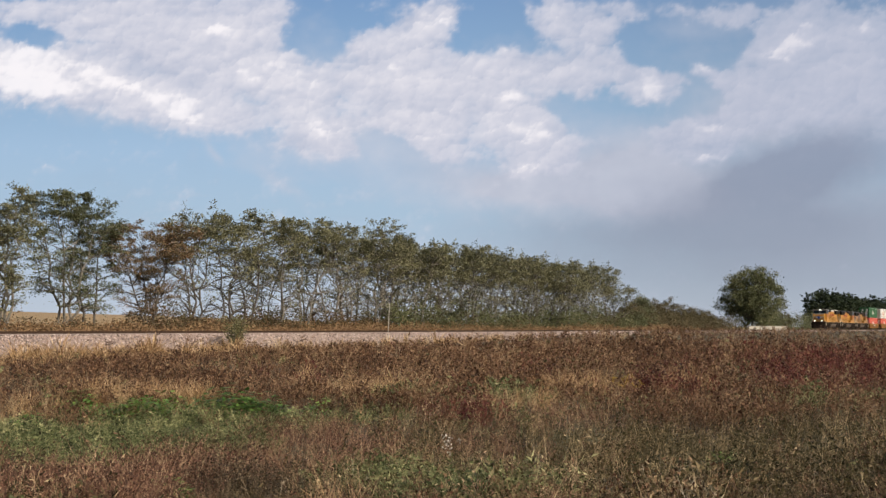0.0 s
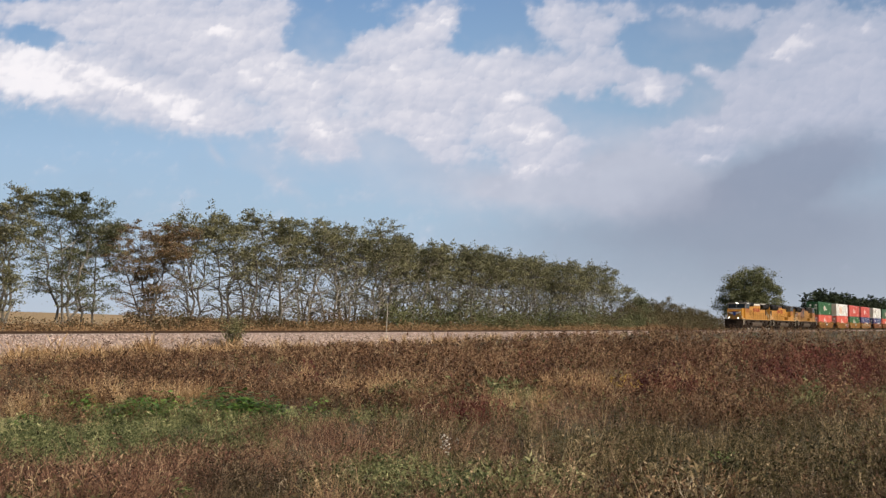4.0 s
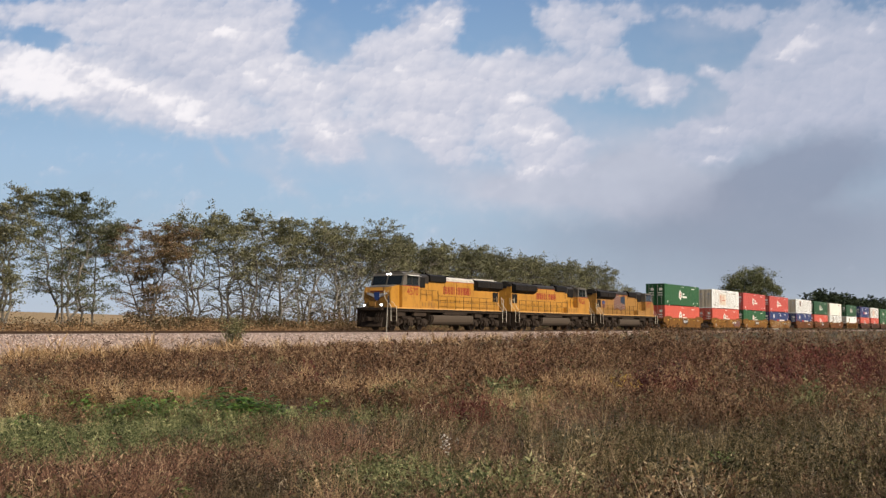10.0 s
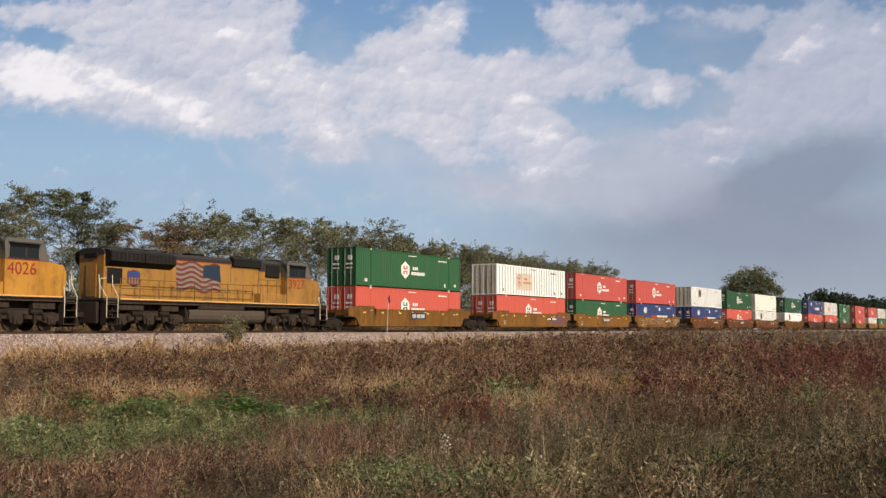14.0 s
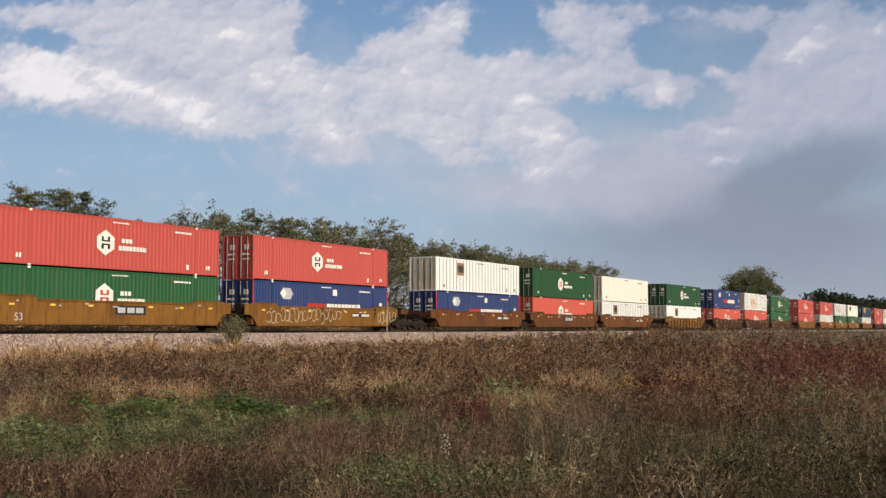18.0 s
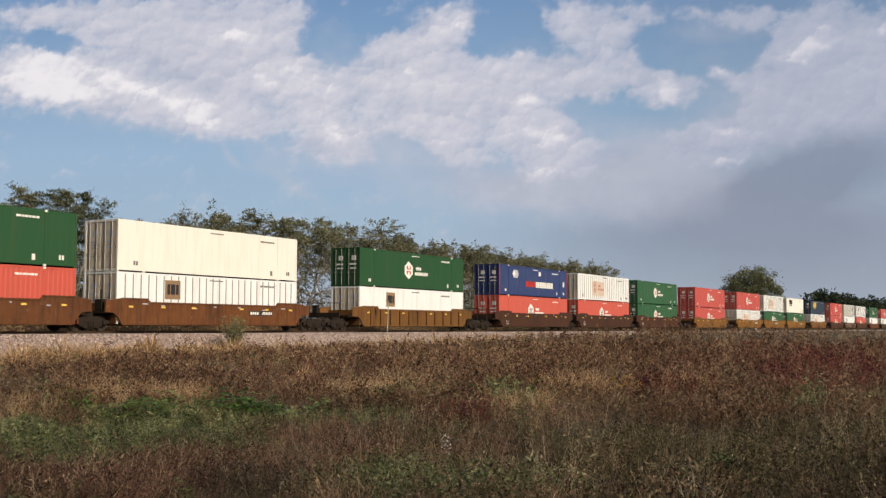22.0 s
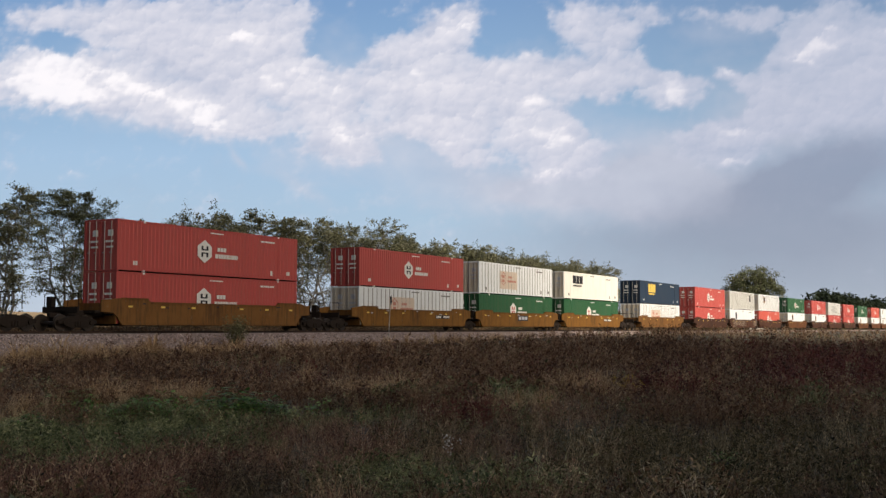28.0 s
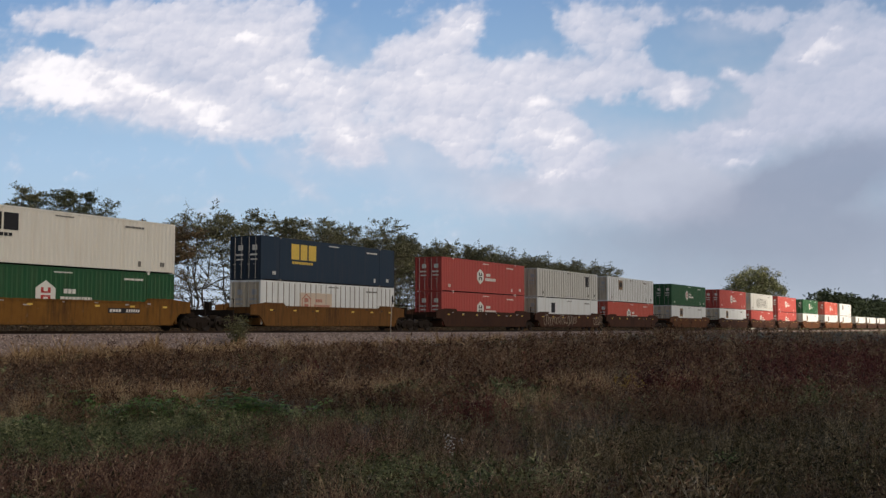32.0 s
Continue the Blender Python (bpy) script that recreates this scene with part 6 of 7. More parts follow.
def weeds():
    r = FR
    def sets_of(fine, coarse, far, count=9):
        return [[make() for _ in range(count)] for make in (fine, coarse, far)]

    def bulk(h, w=0.055):
        return lambda: weed_template(r, h, 4, 6, 0.15, w * 0.55, 0.36, 0.010, 0.9, 0.15)
    def stalky(h, br, lf, ll, lw, sp, sw, up, low):
        """Near, middle and far builds of one weed, coarser as they stand further off."""
        return sets_of(lambda: weed_template(r, h, br, lf, ll, lw, sp, sw, up, low), lambda: weed_template(r, h * 1.05, 3, lf - 3, ll * 1.6, lw * 1.9, sp * 1.15, sw * 1.4, up, low), bulk(h * 1.25))
    kinds = {
        "brown": (stalky(0.62, 5, 12, 0.050, 0.014, 0.22, 0.0035, 1.0, 0.3), "w_brown", "brown_weeds", "dry brown and rust seed stalks of autumn weeds"),
        "tan": (sets_of(lambda: grass_template(r, 0.58, 26, 0.48, 0.0042), lambda: grass_template(r, 0.60, 26, 0.55, 0.0065), lambda: grass_template(r, 0.62, 16, 0.55, 0.017)), "w_tan", "dry_grass", "dry tan tufts of tall grass"),
        "maroon": (stalky(0.74, 7, 14, 0.046, 0.015, 0.26, 0.004, 0.8, 0.15), "w_maroon", "maroon_weeds", "dark maroon weeds gone to seed"),
        "green": (stalky(0.46, 6, 13, 0.065, 0.017, 0.22, 0.0035, 0.6, 0.1), "w_green", "green_weeds", "green leafy weeds among the stalks"),
        "broad": (sets_of(lambda: broad_template(r, 0.36, 0.46, 64, 0.75), lambda: broad_template(r, 0.5, 0.58, 44), bulk(0.5, 0.08)), "w_broad", "broadleaf_plants", "low bright green broadleaf plants"),
        "olive": (stalky(0.60, 5, 13, 0.050, 0.014, 0.24, 0.0036, 0.7, 0.12), "w_olive", "olive_weeds", "grey-green and straw coloured weed stalks"),
        "dun": (stalky(0.58, 5, 12, 0.048, 0.012, 0.24, 0.0036, 0.8, 0.2), "w_dun", "dun_weeds", "grey-brown withered weeds"),
        "rosy": (stalky(0.62, 6, 13, 0.036, 0.010, 0.26, 0.0034, 0.9, 0.2), "w_rosy", "rosy_weeds", "faded reddish-brown weeds gone to seed"),
        "straw": (sets_of(lambda: weed_template(r, 0.66, 4, 3, 0.05, 0.007, 0.22, 0.0030, 1.2, 0.6), lambda: weed_template(r, 0.85, 3, 3, 0.06, 0.01, 0.24, 0.007, 1.2, 0.6), bulk(0.8)), "w_straw", "straw_stalks", "pale bare stalks standing above the weeds"),
    }
    x, y = field_points(28000, 7.0, 62, 0.78)
    t2 = FR.uniform(-0.32, 0.50, 10500)
    d2 = 50 * (190 / 50) ** (FR.random(10500) ** 1.15)
    x, y = np.concatenate([x, t2 * d2]), np.concatenate([y, d2])
    # the field goes on beside and behind the camera
    x3, y3 = FR.uniform(-24, 24, 3200), FR.uniform(-16, 7, 3200)
    clear = np.hypot(x3, y3) > 1.3
    x, y = np.concatenate([x, x3[clear]]), np.concatenate([y, y3[clear]])
    s, u = to_su(x, y)
    keep = (u < 42.4 + 0.6 * np.sin(s * 0.7) + 0.9 * step(60, 100, s)) & (u > -40)
    x, y, s, u = x[keep], y[keep], s[keep], u[keep]
    n_ = len(x)
    wob = np.array([noise.noise((a * 0.25, b * 0.25, 3.0)) for a, b in zip(x, y)])
    wob2 = np.array([noise.noise((a * 0.9, b * 0.9, 7.0)) for a, b in zip(x, y)])
    near = 1 - step(15, 21, y + 3 * wob)
    right = step(-0.05, 0.12, x / np.maximum(y, 1.0))
    clump = np.array([noise.noise((a * 0.5, b * 0.5, 13.0)) for a, b in zip(x, y)])
    score = {
        "brown": 0.36 + 0.5 * wob + 0.26 * (1 - near) + 0.35 * wob2,
        "tan": 0.02 + 1.15 * blobs(s, u, TAN) + 0.3 * wob2 - 0.2 * near + (0.42 + 0.5 * wob) * step(38.8, 40.8, u) * step(50, 58, s),
        "maroon": 0.06 + (0.16 + 0.6 * wob) * step(30, 34, u) * (1 - step(37.5, 39.5, u)) * step(54, 62, s) + 0.12 * step(0.20, 0.36, x / np.maximum(y, 1.0)) * (1 - near) + blobs(s, u, MAROON) + 0.35 * wob2 * (1 - near) - 0.35 * clump * near,
        "green": 0.14 + blobs(s, u, GREEN) + 0.75 * clump + 0.12 * near,
        "broad": -0.25 + blobs(s, u, BROAD) * 1.5,
        "olive": 0.32 + 0.33 * near + 0.22 * near * right - 0.3 * wob - 0.2 * (1 - near),
        "rosy": 0.12 + 0.13 * near + blobs(s, u, ROSY) * (1 - 0.25 * right) + 0.4 * clump * near,
        "dun": 0.22 + blobs(s, u, DUN) - 0.7 * wob2,
        "straw": 0.15 + 0.24 * near * right - 0.1 * (1 - near),
    }
    names = list(score)
    table = np.stack([score[k] + FR.gumbel(0, 0.10, n_) for k in names])
    pick = table.argmax(0)
    # bare earth shows through in a few places
    bare = blobs(s, u, patches(((-0.245, 8.2, 0.5, 0.45, 1.0), (-0.12, 9.2, 0.35, 0.6, 0.9))))
    live = FR.random(n_) > bare
    z = ground_height(s, u)
    grow = 0.5 + 0.5 * FR.random(n_) ** 1.5 + 0.45 * wob + 0.65 * wob2 + 0.35 * clump
    grow = np.maximum(grow, 0.28)
    grow = grow * (0.8 + 0.35 * step(14, 40, y)) * (1 - 0.36 * step(24, 34, u) * (1 - step(37, 40, u)) * (1 - step(50, 95, s)))
    edge = np.where(y < 7, 30.0, y * FR.uniform(0.8, 1.2, n_))
    grow = np.where(y < 7, np.minimum(grow, 0.85), grow)
    tufts = pick == names.index("tan")
    grow = np.where(tufts, np.maximum(grow, 0.6) * (1.0 + 0.35 * step(37, 41, u)), grow * (1 - 0.25 * step(38.5, 41, u) * step(50, 58, s)))
    for i, k in enumerate(names):
        sets, mat, name, label = kinds[k]
        V, F, T, base = [], [], [], 0
        for t, part_sel in ((sets[0], edge < 19), (sets[1], (edge >= 19) & (edge < 46)), (sets[2], edge >= 46)):
            sel = np.nonzero((pick == i) & live & part_sel)[0]
            if not len(sel):
                continue
            tilt = FR.normal(0.04, 0.10, (len(sel), 2))
            v, f, tone = scatter(t, np.stack([x[sel], y[sel], z[sel]], -1), FR.uniform(0, 6.28, len(sel)), grow[sel] * FR.uniform(0.75, 1.2, len(sel)), FR.integers(0, len(t), len(sel)), tilt)
            V.append(v)
            F.append(f + base)
            T.append(tone)
            base += len(v)
        F = np.concatenate(F)
        me = big_mesh(name, np.concatenate(V), F, M[mat])
        me.attributes.new("tone", "FLOAT", "POINT").data.foreach_set("value", np.concatenate(T).astype(np.float32))
        thing(name, label, "weeds", kind="stuff", data=me)


weeds()


def leaf_spray(r, count, rx, rz, size):
    """One clump of small leaves."""
    p = r.normal(0, 0.5, (count, 3)) * np.array([rx, rx, rz])
    w = r.normal(0, 1, (count, 3)) * np.array([1, 1, 0.55])
    w /= np.linalg.norm(w, axis=1)[:, None]
    side = np.cross(w, r.normal(0, 1, (count, 3)))
    side /= np.linalg.norm(side, axis=1)[:, None]
    L = size * r.uniform(0.6, 1.3, (count, 1))
    v = np.stack([p, p + w * L * 0.5 + side * L * 0.24, p + w * L, p + w * L * 0.5 - side * L * 0.24], 1)
    return v.reshape(-1, 3)


def feather(r, count, way, length, size):
    """A flat drooping frond of small leaves laid along a twig."""
    a = r.random((count, 1)) * length
    side = np.array([-way[1], way[0], 0.0])
    side /= np.linalg.norm(side) + 1e-6
    b = r.normal(0, 0.24, (count, 1)) * length
    p = a * way + b * side + np.array([0, 0, 1.0]) * (r.normal(0, 0.07, (count, 1)) * length - 0.30 * b * b / length - 0.25 * a * a / length)
    w = way * r.uniform(-0.2, 1, (count, 1)) + side * np.sign(b) * r.uniform(0.2, 1, (count, 1)) + r.normal(0, 0.3, (count, 3))
    w /= np.linalg.norm(w, axis=1)[:, None]
    flat = np.cross(w, np.array([0, 0, 1.0]) + r.normal(0, 0.45, (count, 3)))
    flat /= np.linalg.norm(flat, axis=1)[:, None]
    L = size * r.uniform(0.6, 1.3, (count, 1))
    return np.stack([p - flat * L * 0.16, p + w * L, p + w * L * 0.35 + flat * L * 0.30], 1).reshape(-1, 3)


def tree(label, height, spread, seed, leaf_mat, bark, stems=3, density=20, size=0.24, name="locust_tree", group="row of trees behind the track", low=0.14, top_heavy=2.3, crest=0.80):
    """Slender leaders that fan out from the root, crooked side limbs, and flat fronds of small leaves in layers."""
    r = np.random.default_rng(seed)
    rr = random.Random(seed)
    ob = thing(name, label, "tree", group)
    wood, fronds = Shape(), []

    def limb(p, way, length, radius, level):
        pts, q, n_ = [p], Vector(p), 4
        for i in range(n_):
            way = (way + Vector((rr.gauss(0, 0.24), rr.gauss(0, 0.24), rr.gauss(0.03, 0.17)))).normalized()
            q = q + way * (length / n_)
            pts.append(q.copy())
        wood.tube(pts, [radius * (1 - 0.72 * i / n_) for i in range(n_ + 1)], 4 if level < 2 else 3)
        for k in ((3, 4) if level < 2 else (2, 3, 4)):
            b_ = rr.uniform(-0.9, 0.9)
            out = Vector((way.x * math.cos(b_) - way.y * math.sin(b_), way.x * math.sin(b_) + way.y * math.cos(b_), way.z * 0.45 + rr.gauss(0, 0.12))).normalized()
            fronds.append((pts[k], out))
        if level < 2:
            for k in (2, 3, 3, 4):
                a = rr.uniform(0, 6.28)
                limb(pts[k], (way * 0.7 + Vector((math.cos(a), math.sin(a), 0.22)) * 0.8).normalized(), length * rr.uniform(0.35, 0.65), radius * 0.5, level + 1)

    for k in range(stems):
        a = rr.uniform(0, 1.2) + k * 6.28 / stems
        off = Vector((math.cos(a), math.sin(a), 0))
        top = height * (1.0 if k == 0 else rr.uniform(0.84, 0.98))
        n_ = 9
        bow = spread * rr.uniform(0.12, 0.26) * height * (0.45 if k == 0 else 1)
        pts = [off * (0.3 if stems > 1 else 0) + off * bow * (i / n_) ** 1.3 + Vector((rr.gauss(0, 0.15), rr.gauss(0, 0.15), 0)) * (i > 0) + Vector((0, 0, top * 0.94 * i / n_ - 0.15)) for i in range(n_ + 1)]
        r0 = height * 0.0085 + 0.035
        radii = [r0 * (1 - 0.82 * i / n_) for i in range(n_ + 1)]
        wood.tube(pts, radii, 6)
        for i in range(2, n_ + 1):
            h = i / n_
            if h < low + 0.08:
                continue
            for j in range(2 if h < 0.7 else 3):
                b_ = rr.uniform(0, 6.28)
                reach = height * (0.09 + 0.13 * math.sin(math.pi * min(1, h * 0.92))) * spread * rr.uniform(0.6, 1.25)
                limb(pts[i], Vector((math.cos(b_) + off.x * 0.5, math.sin(b_) + off.y * 0.5, 0.30 + 0.35 * h)).normalized(), reach, radii[i] * 0.62 + 0.014, 1)
    V = []
    for p, way in fronds:
        h = p.z / height
        full = min(1.0, max(0.0, (h - low) / (crest - low)))
        c_ = int(density * (0.17 + 1.15 * full ** top_heavy) * rr.choice((0.1, 0.3, 0.8, 1.0, 1.4)))
        if c_ < 2 or p.z < 1.0:
            continue
        V.append(feather(r, c_, np.array(way), rr.uniform(0.55, 1.05), size) + np.array(p))
    V = np.concatenate(V)
    part("trunk", wood.mesh("trunk", M[bark], False), None, ob)
    part("crown", big_mesh("crown", V, np.arange(len(V)).reshape(-1, 3), M[leaf_mat]), None, ob)
    return ob


def round_tree(label, height, radius, seed, name="round_tree", mat="leaf_round", clumps=430, clump=1.05, size=0.40, ragged=0.28):
    """A broad tree or shrub whose crown hangs almost to the ground."""
    r = np.random.default_rng(seed)
    ob = thing(name, label, "tree" if name == "round_tree" else "shrub", "trees beyond the track")
    wood, V = Shape(), []
    k_ = height / 15.9
    wood.tube([(0, 0, -0.3), (0.1 * k_, 0, 1.5 * k_), (0, 0.1 * k_, 3.2 * k_)], [0.42 * k_, 0.34 * k_, 0.28 * k_], 8)
    for k in range(clumps):
        d = unit(r)
        q = 0.97 * r.random() ** 0.4
        bump_ = 0.86 + ragged * noise.noise(tuple(d * 2.1 + 5 + seed)) + 0.5 * ragged * noise.noise(tuple(d * 5.3 + seed))
        c = np.array([d[0] * radius, d[1] * radius, d[2] * height * 0.52]) * q * bump_ + np.array([0, 0, height * 0.485])
        if c[2] < 0.5 * k_ + 0.2:
            continue
        if k % 6 == 0:
            wood.tube([(0, 0, 2.2 * k_), tuple(c * 0.5 + np.array([0, 0, 1.2 * k_])), tuple(c)], [0.16 * k_, 0.09 * k_, 0.03 * k_], 5)
        V.append(leaf_spray(r, 90, clump, clump * 0.76, size) + c)
    V = np.concatenate(V)
    part("trunk", wood.mesh("trunk", M["bark"], False), None, ob)
    part("crown", big_mesh("crown", V, np.arange(len(V)).reshape(-1, 4), M[mat]), None, ob)
    return ob


def place(ob, s, u, turn=0.0):
    ob.matrix_basis = pose(*plan(s, u, float(ground_height(s, u)) - 0.03), 0, 0, turn)
    return ob


LOCUST = "locust tree with feathery olive-green crown and bare lower limbs"
proto = [tree(LOCUST, h, sp, sd, "leaf_locust", bk, st, crest=0.80 if k in (4, 5) else 0.93) for k, (h, sp, sd, bk, st) in enumerate(
         ((9.5, 1.15, 21, "bark", 3), (10.2, 1.25, 22, "bark_pale", 2), (10.0, 1.3, 23, "bark", 2), (10.7, 1.15, 24, "bark_pale", 3), (9.2, 1.3, 25, "bark", 3), (9.7, 1.2, 26, "bark_pale", 2), (7.6, 1.2, 27, "bark", 3)))]
row = ( (67.4, 62.5, 4), (71.0, 61.8, 0), (74.5, 62.4, 2), (78.1, 61.5, 5), (82.3, 62.3, 1), (86.4, 61.6, 1), (90.1, 62.6, 3), (93.8, 61.7, 3),
       (97.9, 62.2, 2), (103.0, 61.8, 5), (108.7, 62.5, 0), (113.0, 61.6, 4), (117.0, 62.4, 2), (121.8, 61.9, 5), (127.6, 62.3, 4), (132.0, 61.7, 0), (135.7, 62.2, 5), (141.0, 61.6, 4),
       (146.0, 62.4, 0), (151.5, 61.9, 4), (157.0, 62.1, 5), (163.0, 63.0, 4), (37.0, 62.5, 2))
row = row + ((100.6, 64.3, 1), (104.6, 65.5, 4), (80.0, 65.8, 6), (88.5, 66.2, 0), (96.0, 66.0, 4), (115.0, 66.2, 4), (138.0, 66.0, 4), (149.0, 66.0, 6), (160.0, 66.0, 6), (168.0, 62.5, 6), (106.5, 67.0, 5), (110.5, 66.0, 4), (120.0, 66.5, 5), (125.5, 66.0, 4), (131.0, 67.0, 5), (144.0, 67.0, 4))
used = set()
for k, (s, u, i) in enumerate(row):
    turn = (k * 137.5) % 360
    if i not in used:
        used.add(i)
        place(proto[i], s, u, turn)
    else:
        place(copy_thing(proto[i], Matrix()), s, u, turn)
place(tree("half-bare tree with thin russet autumn leaves", 8.2, 1.15, 41, "leaf_brown", "bark", 4, 44, 0.16, "autumn_tree", low=0.1, top_heavy=0.7), 61.4, 61.5, 130)
place(tree("narrow locust tree with a pale stem and olive crown", 9.9, 0.5, 47, "leaf_locust", "bark_pale", 3, 32, 0.18, low=0.10, top_heavy=0.8), 48.2, 61.5, 20)
place(tree("tall dense dark green locust tree with two pale stems", 10.2, 0.80, 43, "leaf_dense", "bark_pale", 4, 38, 0.18, low=0.03, top_heavy=1.0), 53.9, 62.0, 75)
place(tree("slim dark green locust tree among taller ones", 8.3, 0.62, 48, "leaf_dense", "bark", 2, 26, 0.18, low=0.05, top_heavy=0.6), 56.9, 63.2, 150)
place(round_tree("broad round olive-green tree standing alone", 15.9, 8.9, 51), 254.0, 61.0, 10)
for k, (s, u, height, radius, mat, label) in enumerate((
        (180.5, 64.5, 5.2, 2.6, "leaf_hedge", "low brown-green shrub at the end of the tree row"), (190.0, 66.0, 7.4, 2.3, "leaf_dense", "round dark green shrub beyond the tree row"),
        (198.0, 66.5, 6.6, 3.2, "leaf_hedge", "brown-green autumn shrub losing leaves"), (206.5, 66.0, 6.3, 3.4, "leaf_hedge", "brown-green autumn shrub losing leaves"), (216.0, 67.0, 5.0, 3.6, "leaf_hedge", "low grey-brown shrub losing leaves"),
        (225.0, 67.5, 5.8, 3.4, "leaf_hedge", "grey-brown shrub losing its leaves"), (235.0, 67.0, 4.6, 3.8, "leaf_hedge", "low grey-brown shrub losing leaves"), (287.0, 64.0, 6.0, 4.5, "leaf_dense", "dark green shrub beside the lone tree"), (303.0, 64.0, 5.4, 4.5, "leaf_hedge", "brown-green shrub by the line"))):
    place(round_tree(label, height, radius, 520 + k, "shrub", mat, 110, 0.62, 0.24, 0.42), s, u, 40 * k)


def thicket(name, label, s0, s1, u0, u1, h0, h1, count, mat, size, seed, twig=0.35):
    """A low hedge of scrub: many leaf clumps over a wavy outline."""
    r = np.random.default_rng(seed)
    V = []
    per = 12
    s = r.uniform(s0, s1, count)
    u = r.uniform(u0, u1, count)
    g = ground_height(s, u)
    for a, b, z in zip(s, u, g):
        top = h0 + (h1 - h0) * (0.5 + 1.1 * noise.noise((a * 0.23, b * 0.3, seed * 1.7)) + 0.35 * noise.noise((a * 0.9, b, seed)))
        p = plan(a, b, z + max(0.15, top) * r.uniform(0.05, 1.0))
        V.append(leaf_spray(r, per, twig * 1.6, twig, size) + np.array(p))
    V = np.concatenate(V)
    return thing(name, label, "scrub", kind="stuff", data=big_mesh(name, V, np.arange(len(V)).reshape(-1, 4), M[mat]))


thicket("verge_grass", "tan and orange dry grass along the far verge", 35, 180, 50.0, 58, 0.0, 1.0, 4800, "leaf_verge", 0.17, 61)
thicket("russet_undergrowth", "russet brambles and dry grass below the first trees", 34, 96, 58.5, 63.5, -0.3, 1.7, 4200, "leaf_scrub", 0.17, 67)
thicket("hedge_undergrowth", "dark green undergrowth below the tree row", 62, 175, 60, 66, -0.6, 2.9, 5600, "leaf_hedge", 0.19, 62)
thicket("dense_thicket", "dense olive thicket at the end of the tree row", 96, 182, 60, 65, 0.8, 3.8, 4600, "leaf_round", 0.25, 63, 0.5)
thicket("far_thicket", "grey-brown thicket beyond the tree row", 168, 250, 62, 72, 1.0, 4.2, 4200, "leaf_hedge", 0.26, 64, 0.5)
thicket("track_scrub", "olive scrub beside the line further off", 250, 480, 55, 68, 1.5, 5.0, 2600, "leaf_round", 0.32, 65, 0.8)
thicket("far_wood", "far dark wood on the horizon", 450, 760, 74, 88, 10, 15.5, 5500, "leaf_far", 1.5, 66, 0.8)


def bush(label, s, u, height, seed):
    r = np.random.default_rng(seed)
    ob = thing("bush", label, "bush")
    sh = Shape()
    V = []
    for k in range(34):
        a = r.uniform(0, 6.28)
        tip = Vector((math.cos(a) * 0.85 * r.random(), math.sin(a) * 0.75 * r.random(), height * r.uniform(0.6, 1.0)))
        sh.tube([(0, 0, -0.1), tip * 0.5, tip], [0.014, 0.01, 0.004], 4)
        for t in (0.2, 0.4, 0.6, 0.8, 1.0):
            V.append(leaf_spray(r, 20, 0.26, 0.22, 0.11) + np.array(tip * t))
    part("stalk", sh, M["bark"], ob)
    V = np.concatenate(V)
    part("foliage", big_mesh("foliage", V, np.arange(len(V)).reshape(-1, 4), M["leaf_bush"]), None, ob)
    ob.matrix_basis = pose(*plan(s, u, float(ground_height(s, u)) - 0.02))
    return ob


bush("grey-green bush at the foot of the ballast", 48.2, 41.3, 2.35, 71)

def wildflowers(name, label, s, u, reach, height, count, mat, seed):
    """A loose cluster of flower heads among the stalks."""
    r = np.random.default_rng(seed)
    V, F = [], []
    for k in range(count):
        a, q = r.uniform(0, 6.28), reach * math.sqrt(r.random())
        base = np.array([math.cos(a) * q * 0.6, math.sin(a) * q * 0.6, 0.0])
        tip = np.array([math.cos(a) * q, math.sin(a) * q, height * r.uniform(0.75, 1.1)])
        for i in range(9):
            leaf(V, F, tip + r.normal(0, 0.022, 3), unit(r), unit(r), 0.026, 0.009)
    ob = thing(name, label, "flowers", kind="stuff", data=big_mesh(name, np.array(V), np.array(F), M[mat]))
    ob.matrix_basis = pose(*plan(s, u, float(ground_height(s, u)) - 0.02))


wildflowers("white_wildflowers", "white wildflowers gone to fluff among brown weeds", *spot(0.006, 11.4), 0.16, 0.50, 6, "petal_white", 81)
wildflowers("yellow_wildflowers", "small yellow flowers beside maroon weeds", *spot(0.17, 19.5), 0.3, 0.7, 16, "petal_yellow", 82)

# leaning marker post at the foot of the ballast
marker = thing("marker_post", "thin leaning grey post with a dark diamond plate by the track", "post")
part("post", Shape().tube([(0, 0, -0.2), (0.13, 0, 1.8), (0.27, 0, 3.3)], [0.036, 0.033, 0.03], 6), M["post"], marker)
part("marker_plate", Shape().prism([(0.27, 2.78), (0.42, 3.02), (0.30, 3.5), (0.12, 3.3)], -0.05, -0.03), M["mark_dark"], marker, "dark diamond plate at the tip")
marker.matrix_basis = pose(*plan(67.3, 43.0, 0.62), 0, 0, TURN)

# a low pale parapet past the shrubs
wall = thing("low_wall", "low pale concrete wall half hidden by weeds", "wall")
part("parapet", Shape().box(0, 11.5, -0.15, 0.15, 0, 0.95, 0.03), M["post"], wall)
part("coping", Shape().box(-0.08, 11.58, -0.2, 0.2, 0.953, 1.08, 0.02), M["post"], wall)
wall.matrix_basis = pose(*plan(236.0, 57.5, float(ground_height(236.0, 57.5)) - 0.1), 0, 0, TURN - 32)

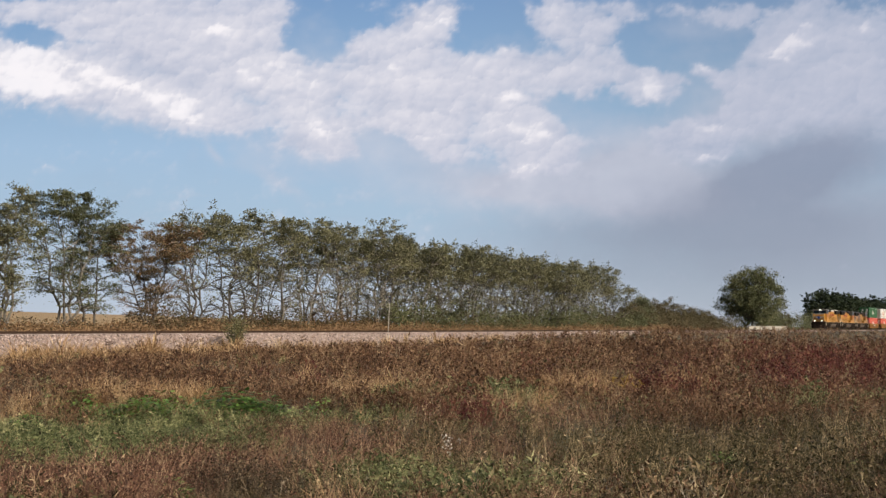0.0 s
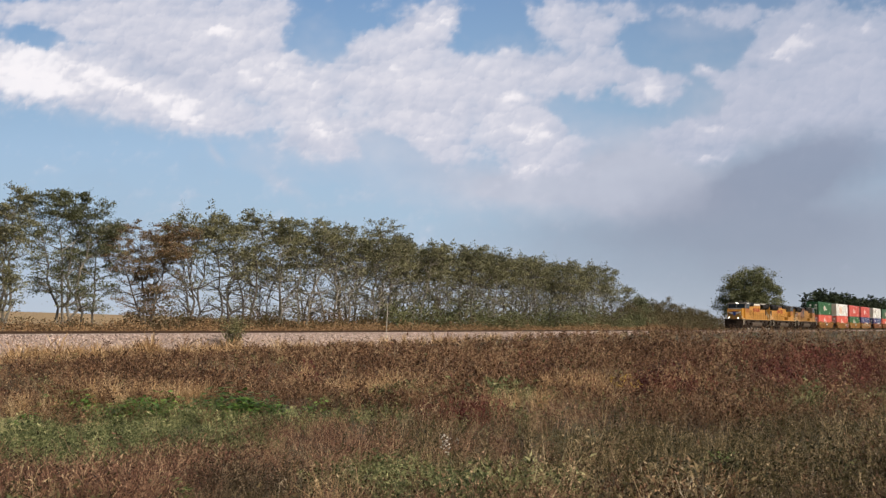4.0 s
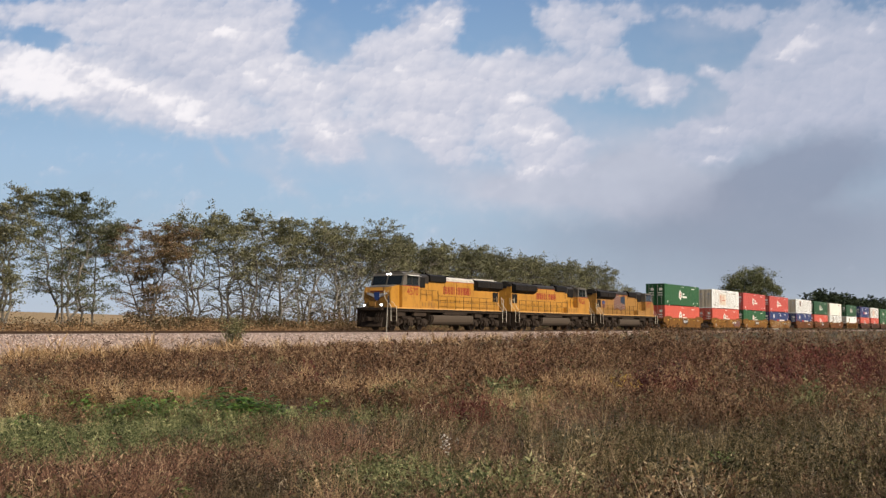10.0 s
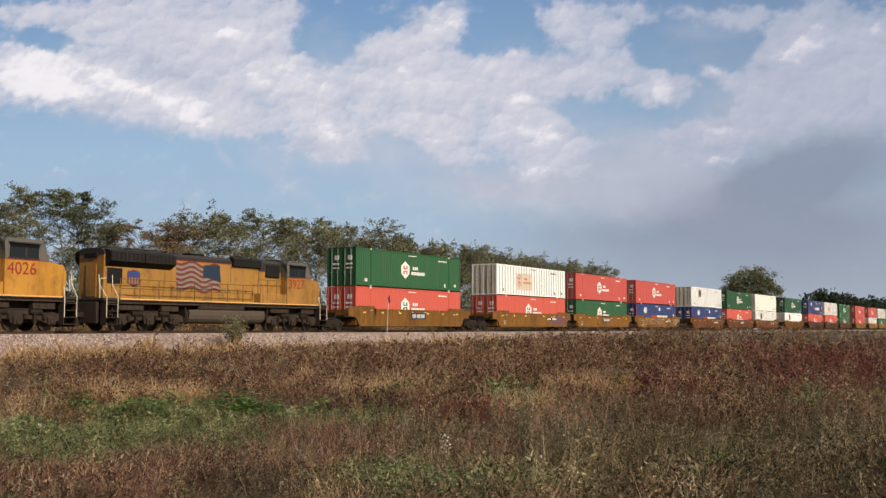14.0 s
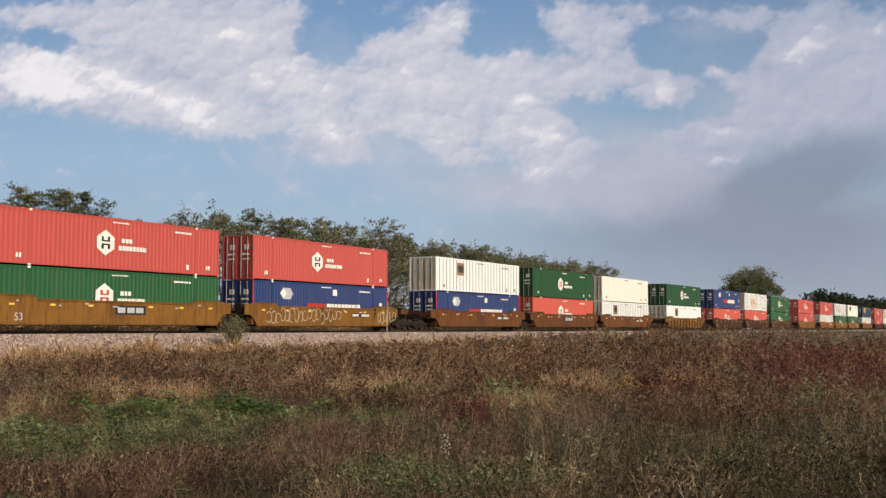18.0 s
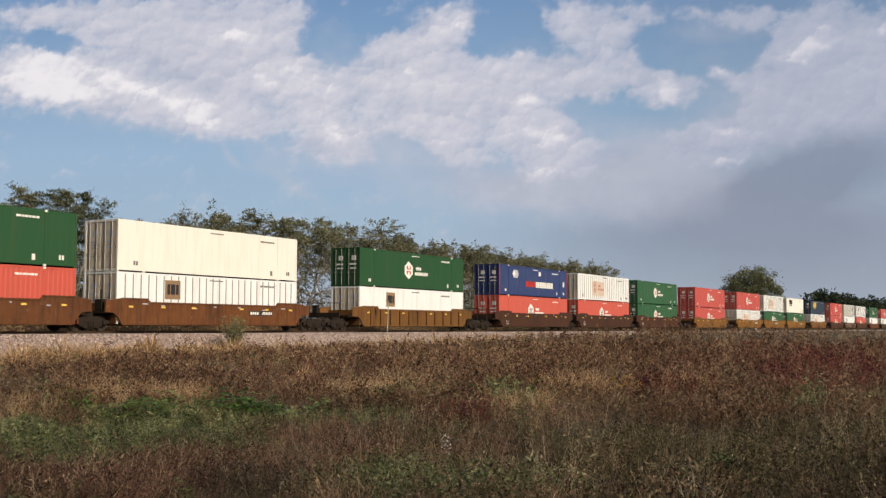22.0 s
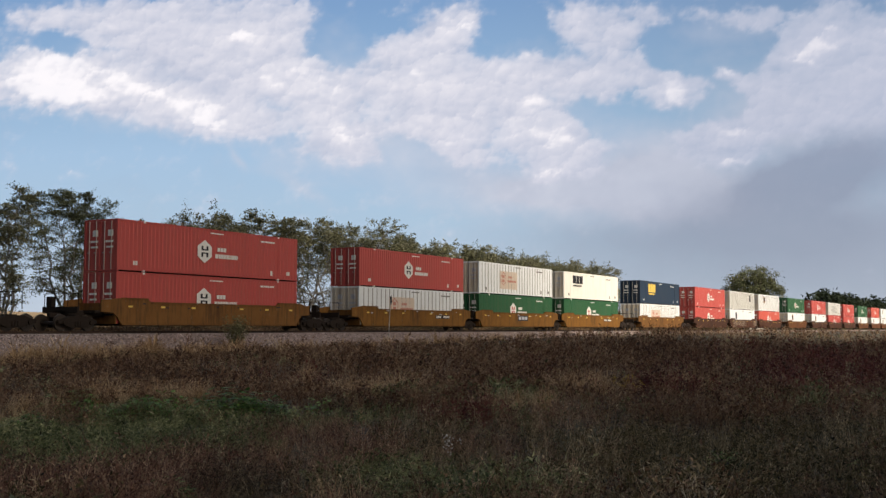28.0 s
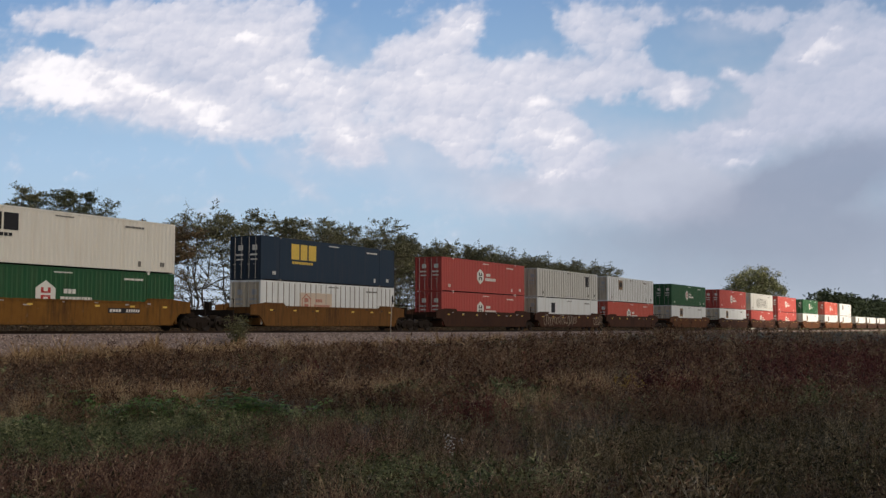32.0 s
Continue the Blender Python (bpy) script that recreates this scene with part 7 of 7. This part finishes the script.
# sleepers: the nearer ones singly, the rest in one piece
tie = Shape().box(-0.115, 0.115, -1.3, 1.3, -0.36, -0.185, 0.01).mesh("sleeper", M["tie"])
for k in range(280):
    part("sleeper", tie, None, track, at=(10 + k * 0.5, 0, 0))
rest = Shape()
for k in range(300):
    x = 150 + k * 0.5
    rest.box(x - 0.115, x + 0.115, -1.3, 1.3, -0.36, -0.185)
tagged(part("far_sleepers", rest.mesh("far_sleepers", M["tie"], False), None, track), kind="stuff")


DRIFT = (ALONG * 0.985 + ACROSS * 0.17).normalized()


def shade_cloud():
    """An unseen cloud that drifts over the sun: a lumpy slab that thickens from its leading rim, thinned to one side to
    lighten the shade on the train.
    """
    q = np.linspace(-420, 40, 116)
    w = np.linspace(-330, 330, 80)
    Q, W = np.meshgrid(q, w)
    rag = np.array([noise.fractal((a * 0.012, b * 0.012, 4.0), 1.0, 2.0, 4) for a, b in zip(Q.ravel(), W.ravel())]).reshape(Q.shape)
    # the sideways thinning is set so the train is shaded less than the field
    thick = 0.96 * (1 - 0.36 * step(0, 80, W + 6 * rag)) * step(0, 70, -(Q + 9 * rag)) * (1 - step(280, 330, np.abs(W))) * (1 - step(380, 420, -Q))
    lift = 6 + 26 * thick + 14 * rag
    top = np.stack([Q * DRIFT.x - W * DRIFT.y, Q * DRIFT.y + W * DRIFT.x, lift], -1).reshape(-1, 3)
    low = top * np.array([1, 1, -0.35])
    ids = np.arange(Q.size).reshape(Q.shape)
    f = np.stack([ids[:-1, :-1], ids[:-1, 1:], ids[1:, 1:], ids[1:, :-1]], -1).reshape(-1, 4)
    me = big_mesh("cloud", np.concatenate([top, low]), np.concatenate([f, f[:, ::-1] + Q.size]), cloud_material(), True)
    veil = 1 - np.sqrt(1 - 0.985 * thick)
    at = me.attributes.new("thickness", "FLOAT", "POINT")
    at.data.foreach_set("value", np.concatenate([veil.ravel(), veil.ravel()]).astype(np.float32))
    return thing("cloud", "unseen low grey-white cloud drifting before the sun", "cloud", data=me)


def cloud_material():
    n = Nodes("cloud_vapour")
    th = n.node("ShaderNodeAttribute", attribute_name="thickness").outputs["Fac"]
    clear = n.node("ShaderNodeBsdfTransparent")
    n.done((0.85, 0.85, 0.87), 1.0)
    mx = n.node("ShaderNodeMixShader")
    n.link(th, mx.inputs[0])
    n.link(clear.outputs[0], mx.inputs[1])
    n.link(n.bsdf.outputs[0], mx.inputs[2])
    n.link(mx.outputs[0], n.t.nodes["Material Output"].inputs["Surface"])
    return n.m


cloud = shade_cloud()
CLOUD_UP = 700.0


def spin():
    """Every wheelset rolls with the train, keyed at each frame of the film."""
    turned = {ob.name for ob, s19, lift, flip in MOVERS if flip}
    for ob, x, r, seed in WHEELS:
        rate = V19 / r if ob.parent.name in turned else -V19 / r
        step_t = 1 / FPS
        if abs(math.degrees(rate * step_t)) >= 85:
            rate = math.copysign(radians(85) / step_t, rate)
        walk(ob, [(k * step_t, pose(x, 0, r, 0, (math.degrees(rate * k * step_t) + seed * 37) % 360)) for k in range(0, 961)])


def motions():
    """Train, wheels and clouds."""
    times = [0, 4, 8, 12, 16, 20, 24, 28, 32]
    for ob, s19, lift, flip in MOVERS:
        rows = []
        for t in times:
            s = s19 - V19 * (t - 19) - ACC * (t - 19) ** 2 / 2
            rows.append((t, pose(*plan(s, TRACK_U, RAIL_Z + lift), 0, 0, TURN + (180 if flip else 0))))
        walk(ob, rows)
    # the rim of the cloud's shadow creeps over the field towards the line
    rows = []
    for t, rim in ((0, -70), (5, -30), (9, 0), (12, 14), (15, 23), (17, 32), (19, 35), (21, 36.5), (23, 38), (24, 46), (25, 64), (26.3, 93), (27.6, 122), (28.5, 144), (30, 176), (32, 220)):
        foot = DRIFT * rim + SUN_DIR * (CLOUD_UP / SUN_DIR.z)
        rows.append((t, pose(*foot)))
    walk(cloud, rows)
    spin()
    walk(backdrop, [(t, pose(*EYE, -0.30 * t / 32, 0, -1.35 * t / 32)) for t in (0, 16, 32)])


motions()
